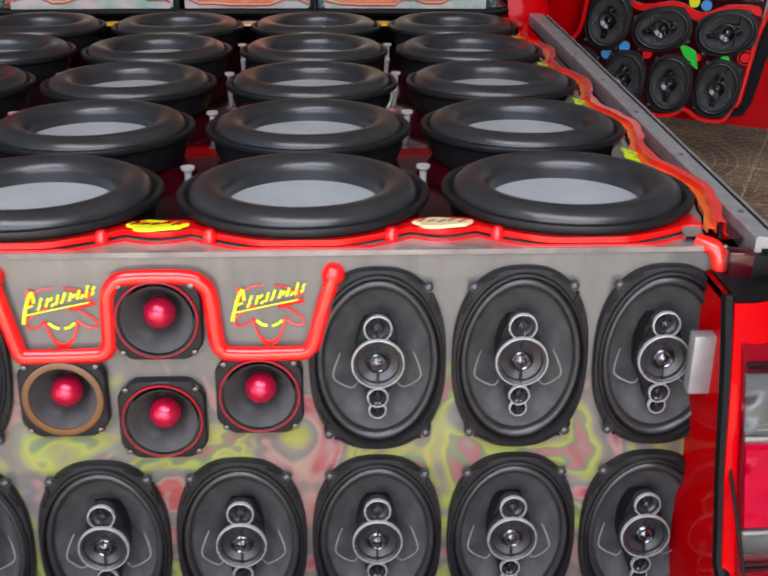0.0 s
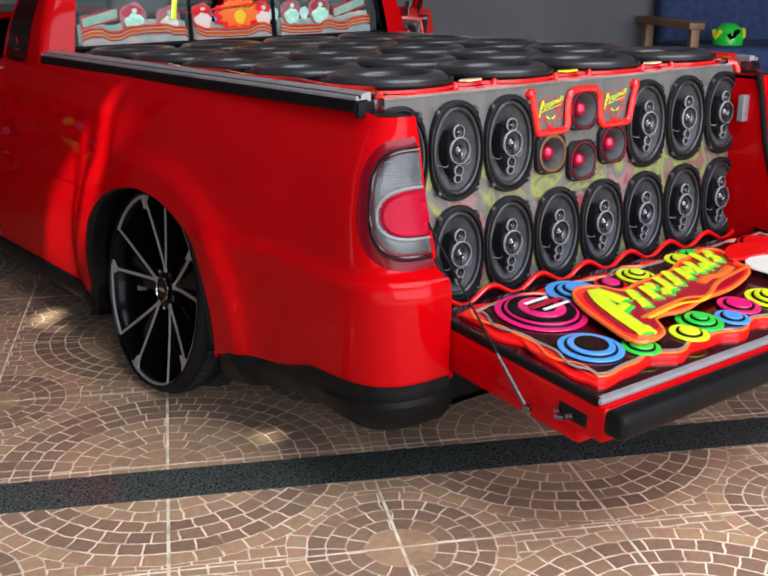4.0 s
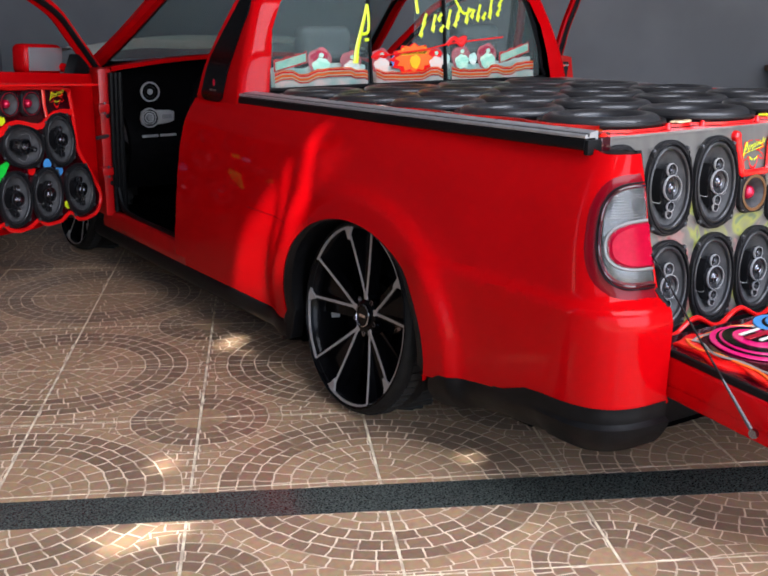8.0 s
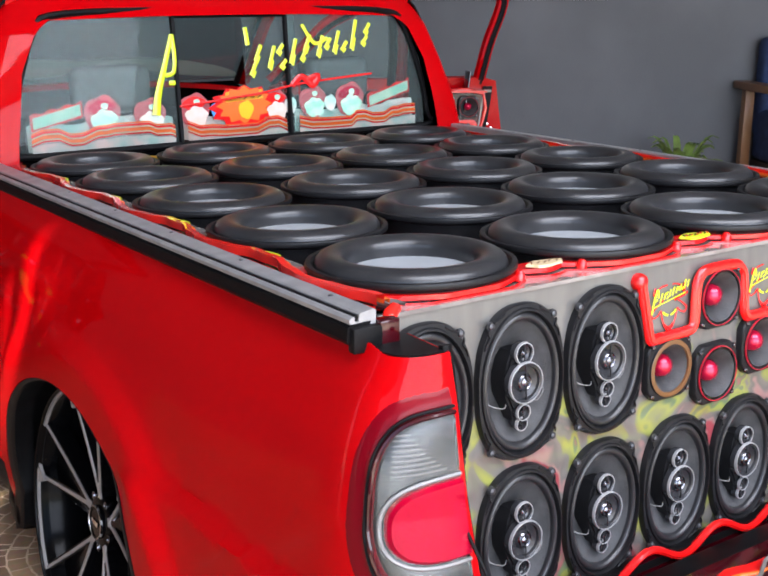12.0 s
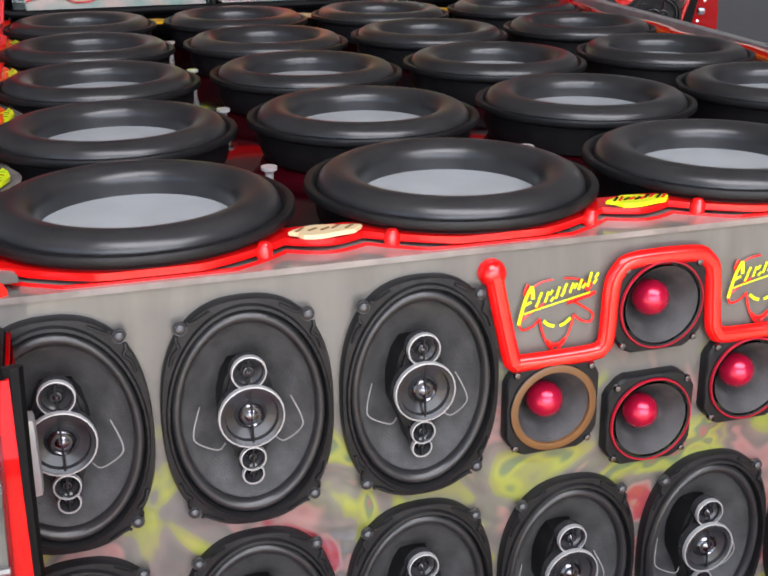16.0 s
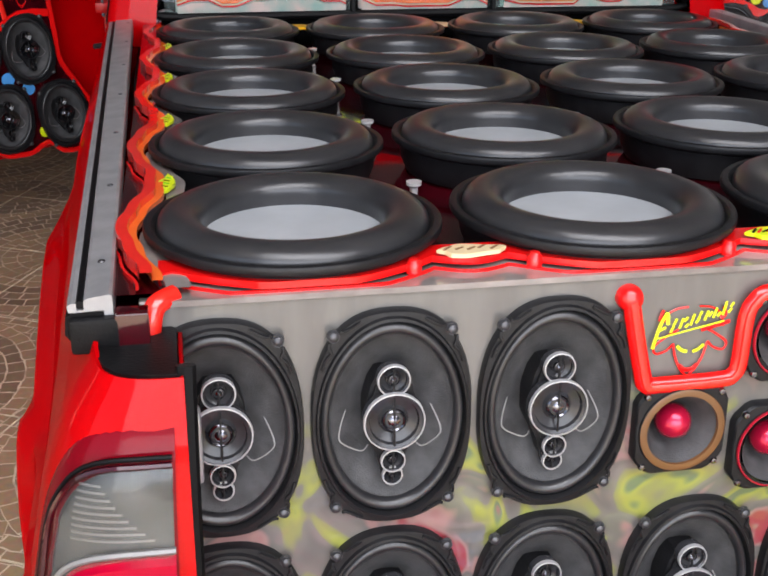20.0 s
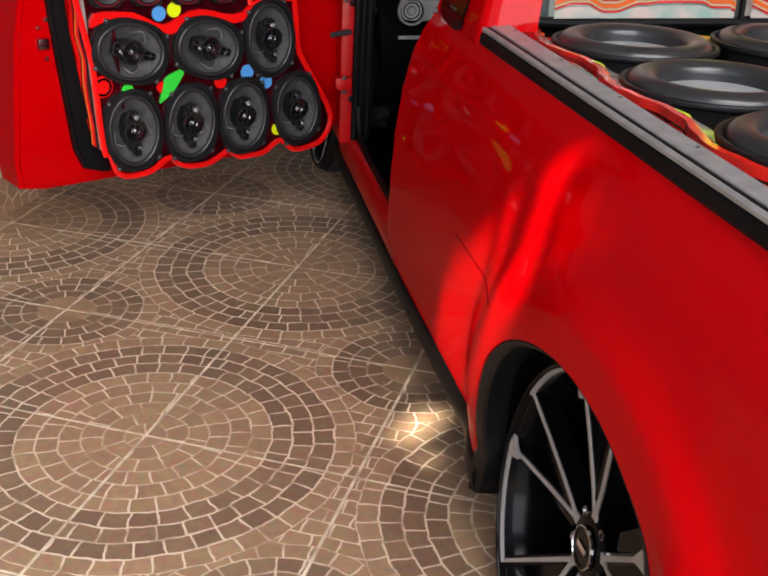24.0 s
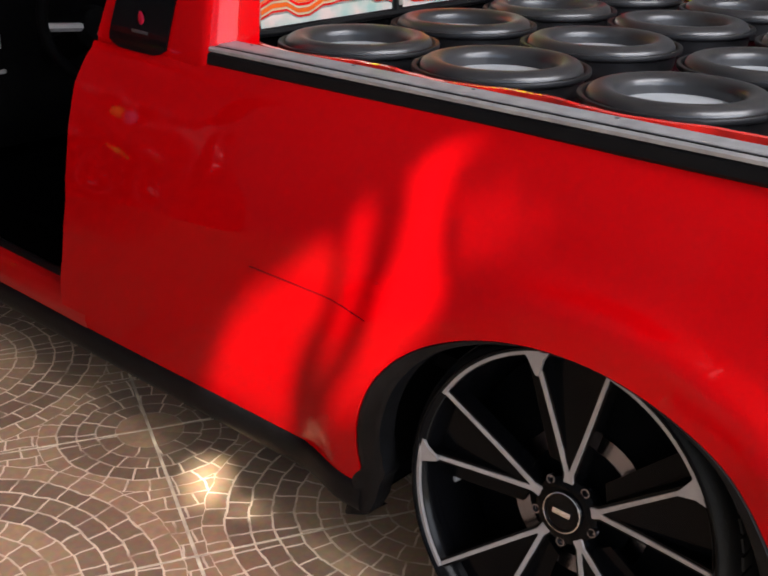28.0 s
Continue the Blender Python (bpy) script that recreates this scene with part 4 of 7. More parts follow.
for s in (-1, 1):
    side_ribbon(s, -0.034, -0.011, TOP_Z + 0.012, ACRYLIC_EDGE, "clear_layer")
    side_ribbon(s, -0.009, 0.001, TOP_Z + 0.021, ORANGE, "orange_layer")
    side_ribbon(s, 0.000, 0.012, TOP_Z + 0.029, ACRYLIC_BRIGHT, "red_layer", 0.014)
    side_ribbon(s, 0.0135, 0.0165, TOP_Z + 0.012, ACRYLIC_RED, "red_line")
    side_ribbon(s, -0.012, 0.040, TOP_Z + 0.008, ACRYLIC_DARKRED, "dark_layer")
    for j, y in enumerate(SUBY[:-1]):
        yy = (y + SUBY[j + 1]) / 2
        tab = part("yellow_tab", plate([(0.034 * math.cos(a) * (1 + 0.20 * math.sin(5 * a)), 0.0085 * math.sin(a) * (1 + 0.3 * math.cos(4 * a))) for a in [2 * math.pi * q / 22 for q in range(22)]], 0, 0.005, 0.0015), YELLOW, sbox, "fluorescent yellow tab", m=inv @ Matrix.Translation((s * 0.637, yy + 0.01, top_z(yy) + 0.001)) @ Matrix.Rotation(radians(90) + s * 0.12, 4, "Z"))
        for q in range(4):
            part("tab_stroke", tube([(-0.018 + 0.011 * q, -0.004, 0.0053), (-0.014 + 0.011 * q, 0.004 - 0.002 * (q % 2), 0.0053)], 0.0010, 5, flat=0.4), GREEN if q % 2 else BLACK_GLOSS, tab)
ribbon([[(-0.64 + 1.28 * k / 160, 1.672 + d + 0.008 * math.cos(2 * math.pi * (-0.64 + 1.28 * k / 160) / 0.335)) for k in range(161)] for d in (0.0, 0.012)], TOP_Z + 0.014, ACRYLIC_BRIGHT, "red_layer")
ribbon([[(-0.64 + 1.28 * k / 160, 1.684 + d + 0.008 * math.cos(2 * math.pi * (-0.64 + 1.28 * k / 160) / 0.335)) for k in range(161)] for d in (0.0, 0.010)], TOP_Z + 0.012, ORANGE, "orange_layer")
for x in (-0.335, 0.0, 0.335):
    part("cream_tab", plate([(0.050 * math.cos(a) * (1 + 0.15 * math.sin(5 * a)), 0.020 * math.sin(a) * (1 + 0.25 * math.cos(4 * a))) for a in [2 * math.pi * q / 22 for q in range(22)]], 0, 0.005, 0.0015), (YELLOW_WARM, CREAM, YELLOW_WARM)[round(x / 0.335) + 1], sbox, m=inv @ Matrix.Translation((x, 1.648, top_z(1.648) + 0.002)))
front_ribbon(lambda x: 0.034, lambda x: 0.110, TOP_Z + 0.003, ACRYLIC_EDGE, "clear_lip")
def red_front(x, extra=0.0):
    """Front of the red layer: a rounded tongue between two woofers, a thin line along them."""
    mid = min(abs(x - q) for q in (-0.6665, -0.3335, 0.0, 0.3335, 0.6665))
    return max(0.040, front_edge_y(x) - 0.003 - extra - 0.030 * math.exp(-(mid / 0.050) ** 2))


front_ribbon(lambda x: red_front(x, 0.012), lambda x: red_front(x, 0.012) + 0.004, TOP_Z + 0.0055, ACRYLIC_RED, "red_line")
front_ribbon(red_front, lambda x: front_edge_y(x) + 0.012, TOP_Z + 0.014, ACRYLIC_RED, "red_layer", 0.007)
for x in SUBX[:-1]:
    for k in (-1, 1):
        part("red_knob", lathe([(0, 0.010), (0.005, 0.009), (0.008, 0.004), (0.008, -0.006)], 14), ACRYLIC_RED, sbox, m=inv @ Matrix.Translation((x + 0.167 + k * 0.062, 0.066, TOP_Z + 0.010)))
for x, mat, nm in ((-0.334, CREAM, "cream_tab"), (0.334, CREAM, "cream_tab"), (0.0, YELLOW, "yellow_tab")):
    part(nm, plate([(0.034 * math.cos(a) * (1 + 0.12 * math.sin(5 * a)), 0.014 * math.sin(a) * (1 + 0.2 * math.cos(3 * a))) for a in [2 * math.pi * q / 22 for q in range(22)]], 0, 0.004, 0.001), mat, sbox, m=inv @ Matrix.Translation((x, 0.080, TOP_Z + 0.017)))
for s in (-1, 1):
    part("corner_bar", tube(spline([(s * 0.630, 0.128, -0.012), (s * 0.647, 0.124, 0.002), (s * 0.653, 0.105, 0.007), (s * 0.655, 0.085, 0.007), (s * 0.656, 0.064, 0.007)], 4), 0.0105, 10), ACRYLIC_BRIGHT, sbox, m=inv @ PANEL)
# dark red board with a wavy red top strip, standing in front of the lower row
wave = [(-0.645 + 1.29 * k / 120, -0.362 + 0.016 * math.cos(2 * math.pi * (-0.645 + 1.29 * k / 120) / P6)) for k in range(121)]
part("red_wave", tube([(x, y, 0.030) for x, y in wave], 0.0068, 8), ACRYLIC_RED, sbox, "red wavy acrylic edge", m=inv @ PANEL)
part("dark_wave_board", plate(wave + [(0.645, -0.402), (-0.645, -0.402)], 0.020, 0.027), ACRYLIC_DARKRED, sbox, m=inv @ PANEL)

# clear posts that hold the layers apart between the woofers
for x in (-0.3335, 0.0, 0.3335):
    for y0, y1 in zip(SUBY, SUBY[1:]):
        post = lathe([(0.0, 0.006), (0.010, 0.006), (0.010, 0.002), (0.0055, -0.001), (0.0048, -0.016), (0.0055, -0.030), (0.011, -0.032), (0.011, -0.042)], 14)
        part("clear_post", post, POST_CLEAR, sbox, "clear acrylic post", m=inv @ Matrix.Translation((x, (y0 + y1) / 2, top_z((y0 + y1) / 2) - 0.010)))
# small printed strokes on the tabs
for x, mat in ((-0.334, WOOD), (0.0, BLACK_GLOSS), (0.0, ACRYLIC_RED), (0.334, WOOD)):
    for k in range(5):
        o = 0.012 * (k - 2) + (0.006 if mat is ACRYLIC_RED else 0)
        part("tab_stroke", tube([(x + o - 0.006, 0.078 + 0.004 * math.sin(3 * k), TOP_Z + 0.0215), (x + o + 0.003, 0.085 + 0.003 * math.cos(2 * k), TOP_Z + 0.0215)], 0.0016, 5, flat=0.4), mat, sbox, m=inv)


# ---- the truck ----
truck = thing("pickup_truck", Matrix.Translation((0, 1.6, 0)), "lowered two-door red pickup truck, doors and tailgate open", "pickup truck")
TI = truck.matrix_world.inverted()


def corner_depth(z):
    return ramp(z, [(0.2, 0.215), (0.50, 0.225), (0.535, 0.215), (0.56, 0.175), (0.68, 0.138), (0.80, 0.114), (0.87, 0.095)])


YC, XEND = 0.03, -0.625


def body_point(s, z, sgn=1, out=0.0):
    """A place on the outer skin: s in metres forward from the corner's start, negative round the rear corner (-1 at its end)."""
    if s >= 0:
        return Vector((sgn * (side_x(YC + s, z) - out), YC + s, z))
    a = -s * math.pi / 2
    xs = side_x(YC, z)
    k = 0.62
    return Vector((sgn * (xs + (XEND - xs) * (1 - math.cos(a) ** k) - out * math.cos(a)), YC - corner_depth(z) * math.sin(a) ** k - out * math.sin(a), z))


def low_edge(s):
    y = YC + s if s >= 0 else YC + s * 0.2
    return ramp(y, [(-0.2, 0.312), (0.0, 0.302), (0.08, 0.296), (0.17, 0.266), (0.30, 0.253), (0.38, 0.250), (0.42, 0.225), (0.5, 0.19), (1.0, 0.19), (1.22, 0.185), (2.2, 0.178)])


def high_edge(s):
    return 0.875 - 0.0160 * max(0.0, YC + max(s, 0) - 0.05) - 0.010 * ease(-s / 0.35)


def door_edge(z):
    return ramp(z, [(0.16, 2.18), (0.27, 2.165), (0.36, 2.135), (0.5, 2.097), (0.62, 2.086), (0.70, 2.082), (0.76, 2.078), (0.80, 2.066), (0.845, 2.045), (0.87, 2.04)])


def build_side(sgn):
    global XEND
    XEND = -0.625 if sgn > 0 else -0.638
    smax = 2.13
    cols_ = [-1 + k / 14 for k in range(14)] + [smax * k / 142 for k in range(143)]
    nz = 48
    bm = bmesh.new()
    g = []
    for s in cols_:
        lo = low_edge(s)
        g.append([bm.verts.new(body_point(s, lo + (high_edge(s) - lo) * j / nz, sgn)) for j in range(nz + 1)])

    def inside(p):
        return math.hypot((p.y - ARCH_Y) / ARCH_A, (p.z - ARCH_Z) / ARCH_B) < 1 and p.y > 0.2
    for a, b in zip(g, g[1:]):
        for j in range(nz):
            q = (a[j], b[j], b[j + 1], a[j + 1])
            c = sum((v.co for v in q), Vector()) / 4
            if inside(c):
                continue
            # the door opening's rear edge
            if c.y > door_edge(c.z):
                continue
            bm.faces.new(q)
    bmesh.ops.delete(bm, geom=[v for v in bm.verts if not v.link_faces], context="VERTS")
    # pull the arch's rim onto its curve and turn it inward
    rim = []
    for v in bm.verts:
        d = math.hypot((v.co.y - ARCH_Y) / ARCH_A, (v.co.z - ARCH_Z) / ARCH_B)
        if v.is_boundary and d < 1.08 and v.co.y > 0.2 and v.co.z > 0.2:
            v.co.y, v.co.z = ARCH_Y + (v.co.y - ARCH_Y) / d, ARCH_Z + (v.co.z - ARCH_Z) / d
            v.co.x = sgn * side_x(v.co.y, v.co.z)
            rim.append(v)
    edges = [e for e in bm.edges if e.is_boundary and e.verts[0] in rim and e.verts[1] in rim]
    r = bmesh.ops.extrude_edge_only(bm, edges=edges)
    for v in [q for q in r["geom"] if isinstance(q, bmesh.types.BMVert)]:
        v.co.x += sgn * 0.012
    # turn the free rear end into the jamb
    end = [e for e in bm.edges if e.is_boundary and all(abs(v.co.x - sgn * XEND) < 1e-4 and v.co.y < 0 for v in e.verts)]
    r = bmesh.ops.extrude_edge_only(bm, edges=end)
    for v in [q for q in r["geom"] if isinstance(q, bmesh.types.BMVert)]:
        v.co.y = 0.03
    for v in bm.verts:
        if v.is_boundary and v.co.y > 1.85 and v.co.z < 0.838 and abs(v.co.y - door_edge(v.co.z)) < 0.03 and v.co.z > low_edge(2.0) + 0.004:
            v.co.y = door_edge(v.co.z)
            v.co.x = sgn * side_x(v.co.y, v.co.z)
    # turn the door edge inward
    end = [e for e in bm.edges if e.is_boundary and all(v.co.y > 1.85 and v.co.z > 0.2 and v.co.z < 0.84 for v in e.verts)]
    r = bmesh.ops.extrude_edge_only(bm, edges=end)
    for v in [q for q in r["geom"] if isinstance(q, bmesh.types.BMVert)]:
        v.co.x -= sgn * -0.10
    bmesh.ops.recalc_face_normals(bm, faces=bm.faces)
    side = part("bed_side", bm, RED, truck, "glossy red bed side", m=TI, angle=50)
    mod = side.modifiers.new("thick", "SOLIDIFY")
    mod.thickness, mod.offset = 0.004, -1

    # wheel well liner
    bm = bmesh.new()
    prev = None
    for k in range(33):
        a = math.pi * (-0.12 + 1.24 * k / 32)
        y, z = ARCH_Y + ARCH_A * 1.0 * math.cos(a), ARCH_Z + ARCH_B * 1.0 * math.sin(a)
        xo = side_x(y, max(0.15, z)) + 0.010
        cur = [bm.verts.new((sgn * xo, y, z)), bm.verts.new((sgn * -0.50, y, z))]
        if prev:
            bm.faces.new((prev[0], cur[0], cur[1], prev[1]))
        prev = cur
    bmesh.ops.recalc_face_normals(bm, faces=bm.faces)
    part("wheel_arch_liner", bm, BLACK_TRIM, truck, m=TI)
    part("inner_arch", box(0.02, 0.86, 0.62, (sgn * -0.50, ARCH_Y, 0.33)), BLACK_TRIM, truck, m=TI)

    # black rear valance under the red corner
    def val(u, v):
        s = -1 + u * 1.0 if u < 0.5 else (u - 0.5) * 2 * 0.40 - 0.0
        if u < 0.5:
            s = -1 + 2 * u
        lo = low_edge(s)
        zb = ramp(u, [(0, 0.205), (0.5, 0.190), (0.8, 0.168), (1, 0.14)])
        z = zb + (lo + 0.004 - zb) * v
        lip = ease((0.66 - v) / 0.08) * ease((0.62 - u) / 0.3)
        bulge = 0.002 + 0.006 * math.sin(math.pi * min(1, v * 1.1)) + 0.014 * lip - 0.008 * ease((u - 0.62) / 0.2)
        p = body_point(s, lo + 0.02, sgn, bulge - 0.05 * (1 - v) ** 2 * (1 if u > 0.5 else 0.8))
        return Vector((p.x, p.y, z))
    bm = sheet(val, 48, 24)
    bmesh.ops.recalc_face_normals(bm, faces=bm.faces)
    part("bumper_valance", bm, BLACK_TRIM, truck, "black textured plastic lower bumper", m=TI)

    # side skirt
    def skirt_(u, v):
        y = 1.20 + u * 1.95
        x0 = side_x(min(y, 2.1), 0.19)
        prof = [(0.004, 0.195), (-0.006, 0.186), (-0.010, 0.166), (-0.009, 0.142), (0.004, 0.124), (0.07, 0.116)]
        k = min(4, int(v * 5))
        t = v * 5 - k
        dx, z = (prof[k][0] + (prof[k + 1][0] - prof[k][0]) * t, prof[k][1] + (prof[k + 1][1] - prof[k][1]) * t)
        return Vector((sgn * (x0 + dx), y, z))
    bm = sheet(skirt_, 60, 10)
    bmesh.ops.recalc_face_normals(bm, faces=bm.faces)
    part("side_skirt", bm, BLACK_TRIM, truck, "satin black side skirt", m=TI)
    # black plastic flare inside the arch, running down to the skirt in front
    lip = [(1.240, 0.112, 0.058), (1.232, 0.150, 0.066), (1.222, 0.200, 0.064)]
    for k in range(41):
        a = math.pi * (-0.06 + 1.10 * k / 40)
        lip.append((ARCH_Y + ARCH_A * math.cos(a), ARCH_Z + ARCH_B * math.sin(a), ramp(k / 40, [(0, 0.056), (0.15, 0.046), (0.32, 0.028), (0.5, 0.017), (0.7, 0.022), (0.9, 0.034), (1, 0.036)])))

    def flare(u, v):
        q = u * (len(lip) - 1)
        k = min(len(lip) - 2, int(q))
        y, z, w = (lip[k][j] + (lip[k + 1][j] - lip[k][j]) * (q - k) for j in range(3))
        to = Vector((ARCH_Y - y, max(ARCH_Z, z) - z)).normalized() * w * min(1.0, v / 0.6)
        dx = ramp(v, [(0, 0.003), (0.1, -0.001), (0.5, 0.002), (0.6, 0.006), (0.7, 0.014), (1, 0.045)])
        dx -= 0.006 * ease((0.24 - z) / 0.06) * (y > ARCH_Y)
        return Vector((sgn * (side_x(max(y, 0.42), max(z, 0.19)) + dx), y + to.x, z + to.y))
    bm = sheet(flare, 86, 10)
    bmesh.ops.recalc_face_normals(bm, faces=bm.faces)
    part("arch_flare", bm, BLACK_TRIM, truck, "satin black wheel arch flare", m=TI)
    # red sill under the door
    def sill(u, v):
        y = 2.08 + u * 0.95
        x0 = side_x(2.1, 0.2)
        prof = [(0.002, 0.185), (-0.004, 0.215), (0.002, 0.245), (0.012, 0.262), (0.032, 0.270), (0.044, 0.240)]
        k = min(4, int(v * 5))
        t = v * 5 - k
        dx, z = (prof[k][0] + (prof[k + 1][0] - prof[k][0]) * t, prof[k][1] + (prof[k + 1][1] - prof[k][1]) * t)
        return Vector((sgn * (x0 + dx), y, z))
    bm = sheet(sill, 16, 15)
    bmesh.ops.recalc_face_normals(bm, faces=bm.faces)
    part("sill", bm, RED_JAMB, truck, m=TI)
    sx = side_x(2.1, 0.2)
    part("sill_cover", box(0.14, 0.95, 0.05, (sgn * (sx + 0.112), 2.555, 0.238), 0.012, 3), SHADE_BLACK, truck, "black plastic sill cover", m=TI)
    part("sill_seal", tube(spline([(sgn * (sx + 0.040), 2.09, 0.270), (sgn * (sx + 0.040), 2.45, 0.270), (sgn * (sx + 0.040), 2.78, 0.272), (sgn * (sx + 0.038), 2.87, 0.30), (sgn * (sx + 0.036), 2.905, 0.38)], 6), 0.012, 8), RUBBER, truck, "black rubber door seal", m=TI)

    # tail lamp set into the corner
    def lamp_patch(name, mat, fn, out, parent, label="", n=72, rings_=8, rim=0.006):
        bm = bmesh.new()
        loops = []
        cs, cz = fn(None)
        for q in range(rings_ + 1):
            k = 1 - q / rings_
            lp = []
            for j in range(n):
                s, z = fn(2 * math.pi * j / n)
                s, z = cs + (s - cs) * k, cz + (z - cz) * k
                lp.append(body_point(s, z, sgn, out + (0.004 if q else -0.004)))
            loops.append(lp)
        b2, vs = ring_loft(loops, bm)
        bmesh.ops.remove_doubles(b2, verts=vs[-1], dist=0.01)
        bmesh.ops.recalc_face_normals(b2, faces=b2.faces)
        return part(name, b2, mat, parent, label, m=TI if parent is truck else None)

    def shape(cs, hs, cz, hz, lo, p):
        def fn(t):
            if t is None:
                return cs, cz
            c, sn = math.cos(t), math.sin(t)
            return max(lo, cs + hs * math.copysign(abs(c) ** p, c)), cz + hz * math.copysign(abs(sn) ** p, sn)
        return fn
    o_full = shape(-0.985, 0.77, 0.690, 0.140, -0.985, 0.64)
    o_clear = shape(-0.98, 0.54, 0.691, 0.112, -0.98, 0.64)
    o_red = shape(-0.982, 0.42, 0.670, 0.049, -0.982, 0.80)
    lamp_body = lamp_patch("tail_lamp", LENS_DARKRED, o_full, 0.001, truck, "tail lamp with clear and red lenses")
    lamp_patch("reflector", REFLECTOR, o_clear, 0.003, lamp_body)
    lamp_patch("clear_lens", LENS_CLEAR, o_clear, 0.010, lamp_body, "clear ribbed lens")
    lamp_patch("red_lens", LENS_RED, o_red, 0.015, lamp_body, "round red lens")
    for fn_, k_, r_, o_, mat_, nm_ in ((o_red, 1.07, 0.0032, 0.0130, SILVER_WIRE, "silver_divider"), (o_clear, 0.965, 0.0030, 0.0135, ACRYLIC_DARKRED, "dark_red_line"), (o_clear, 1.02, 0.0022, 0.012, RUBBER, "black_lens_ring")):
        cs_, cz_ = fn_(None)
        loop = []
        for q in range(49):
            s_, z_ = fn_(math.pi * (q / 48 - 0.5))
            loop.append(body_point(max(-0.983, cs_ + (s_ - cs_) * k_), cz_ + (z_ - cz_) * k_, sgn, o_))
        part(nm_, tube(loop, r_, 6), mat_, lamp_body)
    for k_ in range(9):
        z_ = 0.730 + 0.0060 * k_
        part("lens_rib", tube([body_point(-0.60 - (0.10 + 0.24 * (1 - k_ / 9)) * q / 8, z_, sgn, 0.0068) for q in range(9)], 0.0012, 5), SILVER_WIRE, lamp_body)
    # weather strip beside the opening
    part("weather_strip", tube([body_point(-0.995, z, sgn) + Vector((sgn * 0.006, 0.012, 0)) for z in [0.42 + 0.45 * k / 12 for k in range(13)]], 0.009, 8), RUBBER, truck, m=TI)
    part("striker", box(0.03, 0.02, 0.075, (sgn * -0.628, -0.02, 0.77), 0.004), ALU, truck, "worn steel latch striker", m=TI)

    # bed rail: rubber base and aluminium profile
    for name, mat, prof in (("rail_seal", RUBBER, [(-0.002, 0.870), (-0.006, 0.876), (-0.004, 0.893), (0.004, 0.897), (0.03, 0.898), (0.03, 0.873)]),
                            ("rail", ALU, [(-0.001, 0.897), (-0.002, 0.903), (0.002, 0.906), (0.006, 0.906), (0.0065, 0.899), (0.0125, 0.899), (0.013, 0.908), (0.016, 0.910), (0.035, 0.913), (0.038, 0.911), (0.038, 0.883), (0.03, 0.883), (0.03, 0.897)])):
        bm = bmesh.new()
        ends = []
        for y, xo in ((0.012, -0.722), (0.6, -0.738), (1.2, -0.754), (1.70, -0.766)):
            ends.append([bm.verts.new((sgn * (xo + dx + (0.014 * y / 1.7 if dx > 0.032 else 0)), y, z - 0.024 * (y / 1.7))) for dx, z in prof])
        for a, b in zip(ends, ends[1:]):
            for k in range(len(prof)):
                j = (k + 1) % len(prof)
                bm.faces.new((a[k], a[j], b[j], b[k]))
        bm.faces.new(ends[0])
        bm.faces.new(ends[-1][::-1])
        bmesh.ops.recalc_face_normals(bm, faces=bm.faces)
        part(name, bm, mat, truck, m=TI, angle=25)
    # black strip laid in the rail's groove to stand for its shade
    part("rail_groove_shade", tube([(sgn * (xo + 0.0093), y, 0.9035 - 0.024 * (y / 1.7)) for y, xo in ((0.014, -0.722), (0.6, -0.738), (1.2, -0.754), (1.698, -0.766))], 0.0042, 6), RUBBER, truck, m=TI)
    for k in range(7):
        y = 0.10 + 0.255 * k
        part("rail_screw", lathe([(0, 0.002), (0.003, 0.0015), (0.004, 0)], 8), SCREW_DARK, truck, m=TI @ Matrix.Translation((sgn * (-0.722 - 0.026 * (y / 1.7) + 0.026), y, 0.9118 - 0.024 * (y / 1.7))))
    # dark thread painting the shade of a short pressed seam ahead of the wheel arch
    part("seam_shade", tube([(sgn * (side_x(y, 0.517) - 0.0006), y, 0.517) for y in [1.20 + 0.31 * k / 10 for k in range(11)]], 0.0010, 6), ACRYLIC_DARKRED, truck, m=TI)
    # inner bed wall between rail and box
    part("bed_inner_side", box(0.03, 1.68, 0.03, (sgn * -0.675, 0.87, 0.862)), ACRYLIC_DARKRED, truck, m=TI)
    part("rail_cap", box(0.046, 0.016, 0.034, (sgn * -0.700, 0.010, 0.876), 0.004), BLACK_TRIM, truck, m=TI)
    cap = [body_point(s, 0.862, 1) for s in (-1, -0.9, -0.75, -0.6, -0.4, -0.2, -0.1, 0, 0.06)]
    cap = [(p.x * sgn, p.y) for p in cap] + [(sgn * -0.66, 0.09), (sgn * XEND, 0.03)]
    part("corner_cap", plate(cap, 0.852, 0.8665, 0.005, seg=3), BLACK_TRIM, truck, "black plastic corner cap", m=TI)
    part("corner_reflector", box(0.030, 0.02, 0.034, (sgn * -0.668, 0.012, 0.880), 0.003), ACRYLIC_DARKRED, truck, m=TI)


for sgn in (1, -1):
    build_side(sgn)

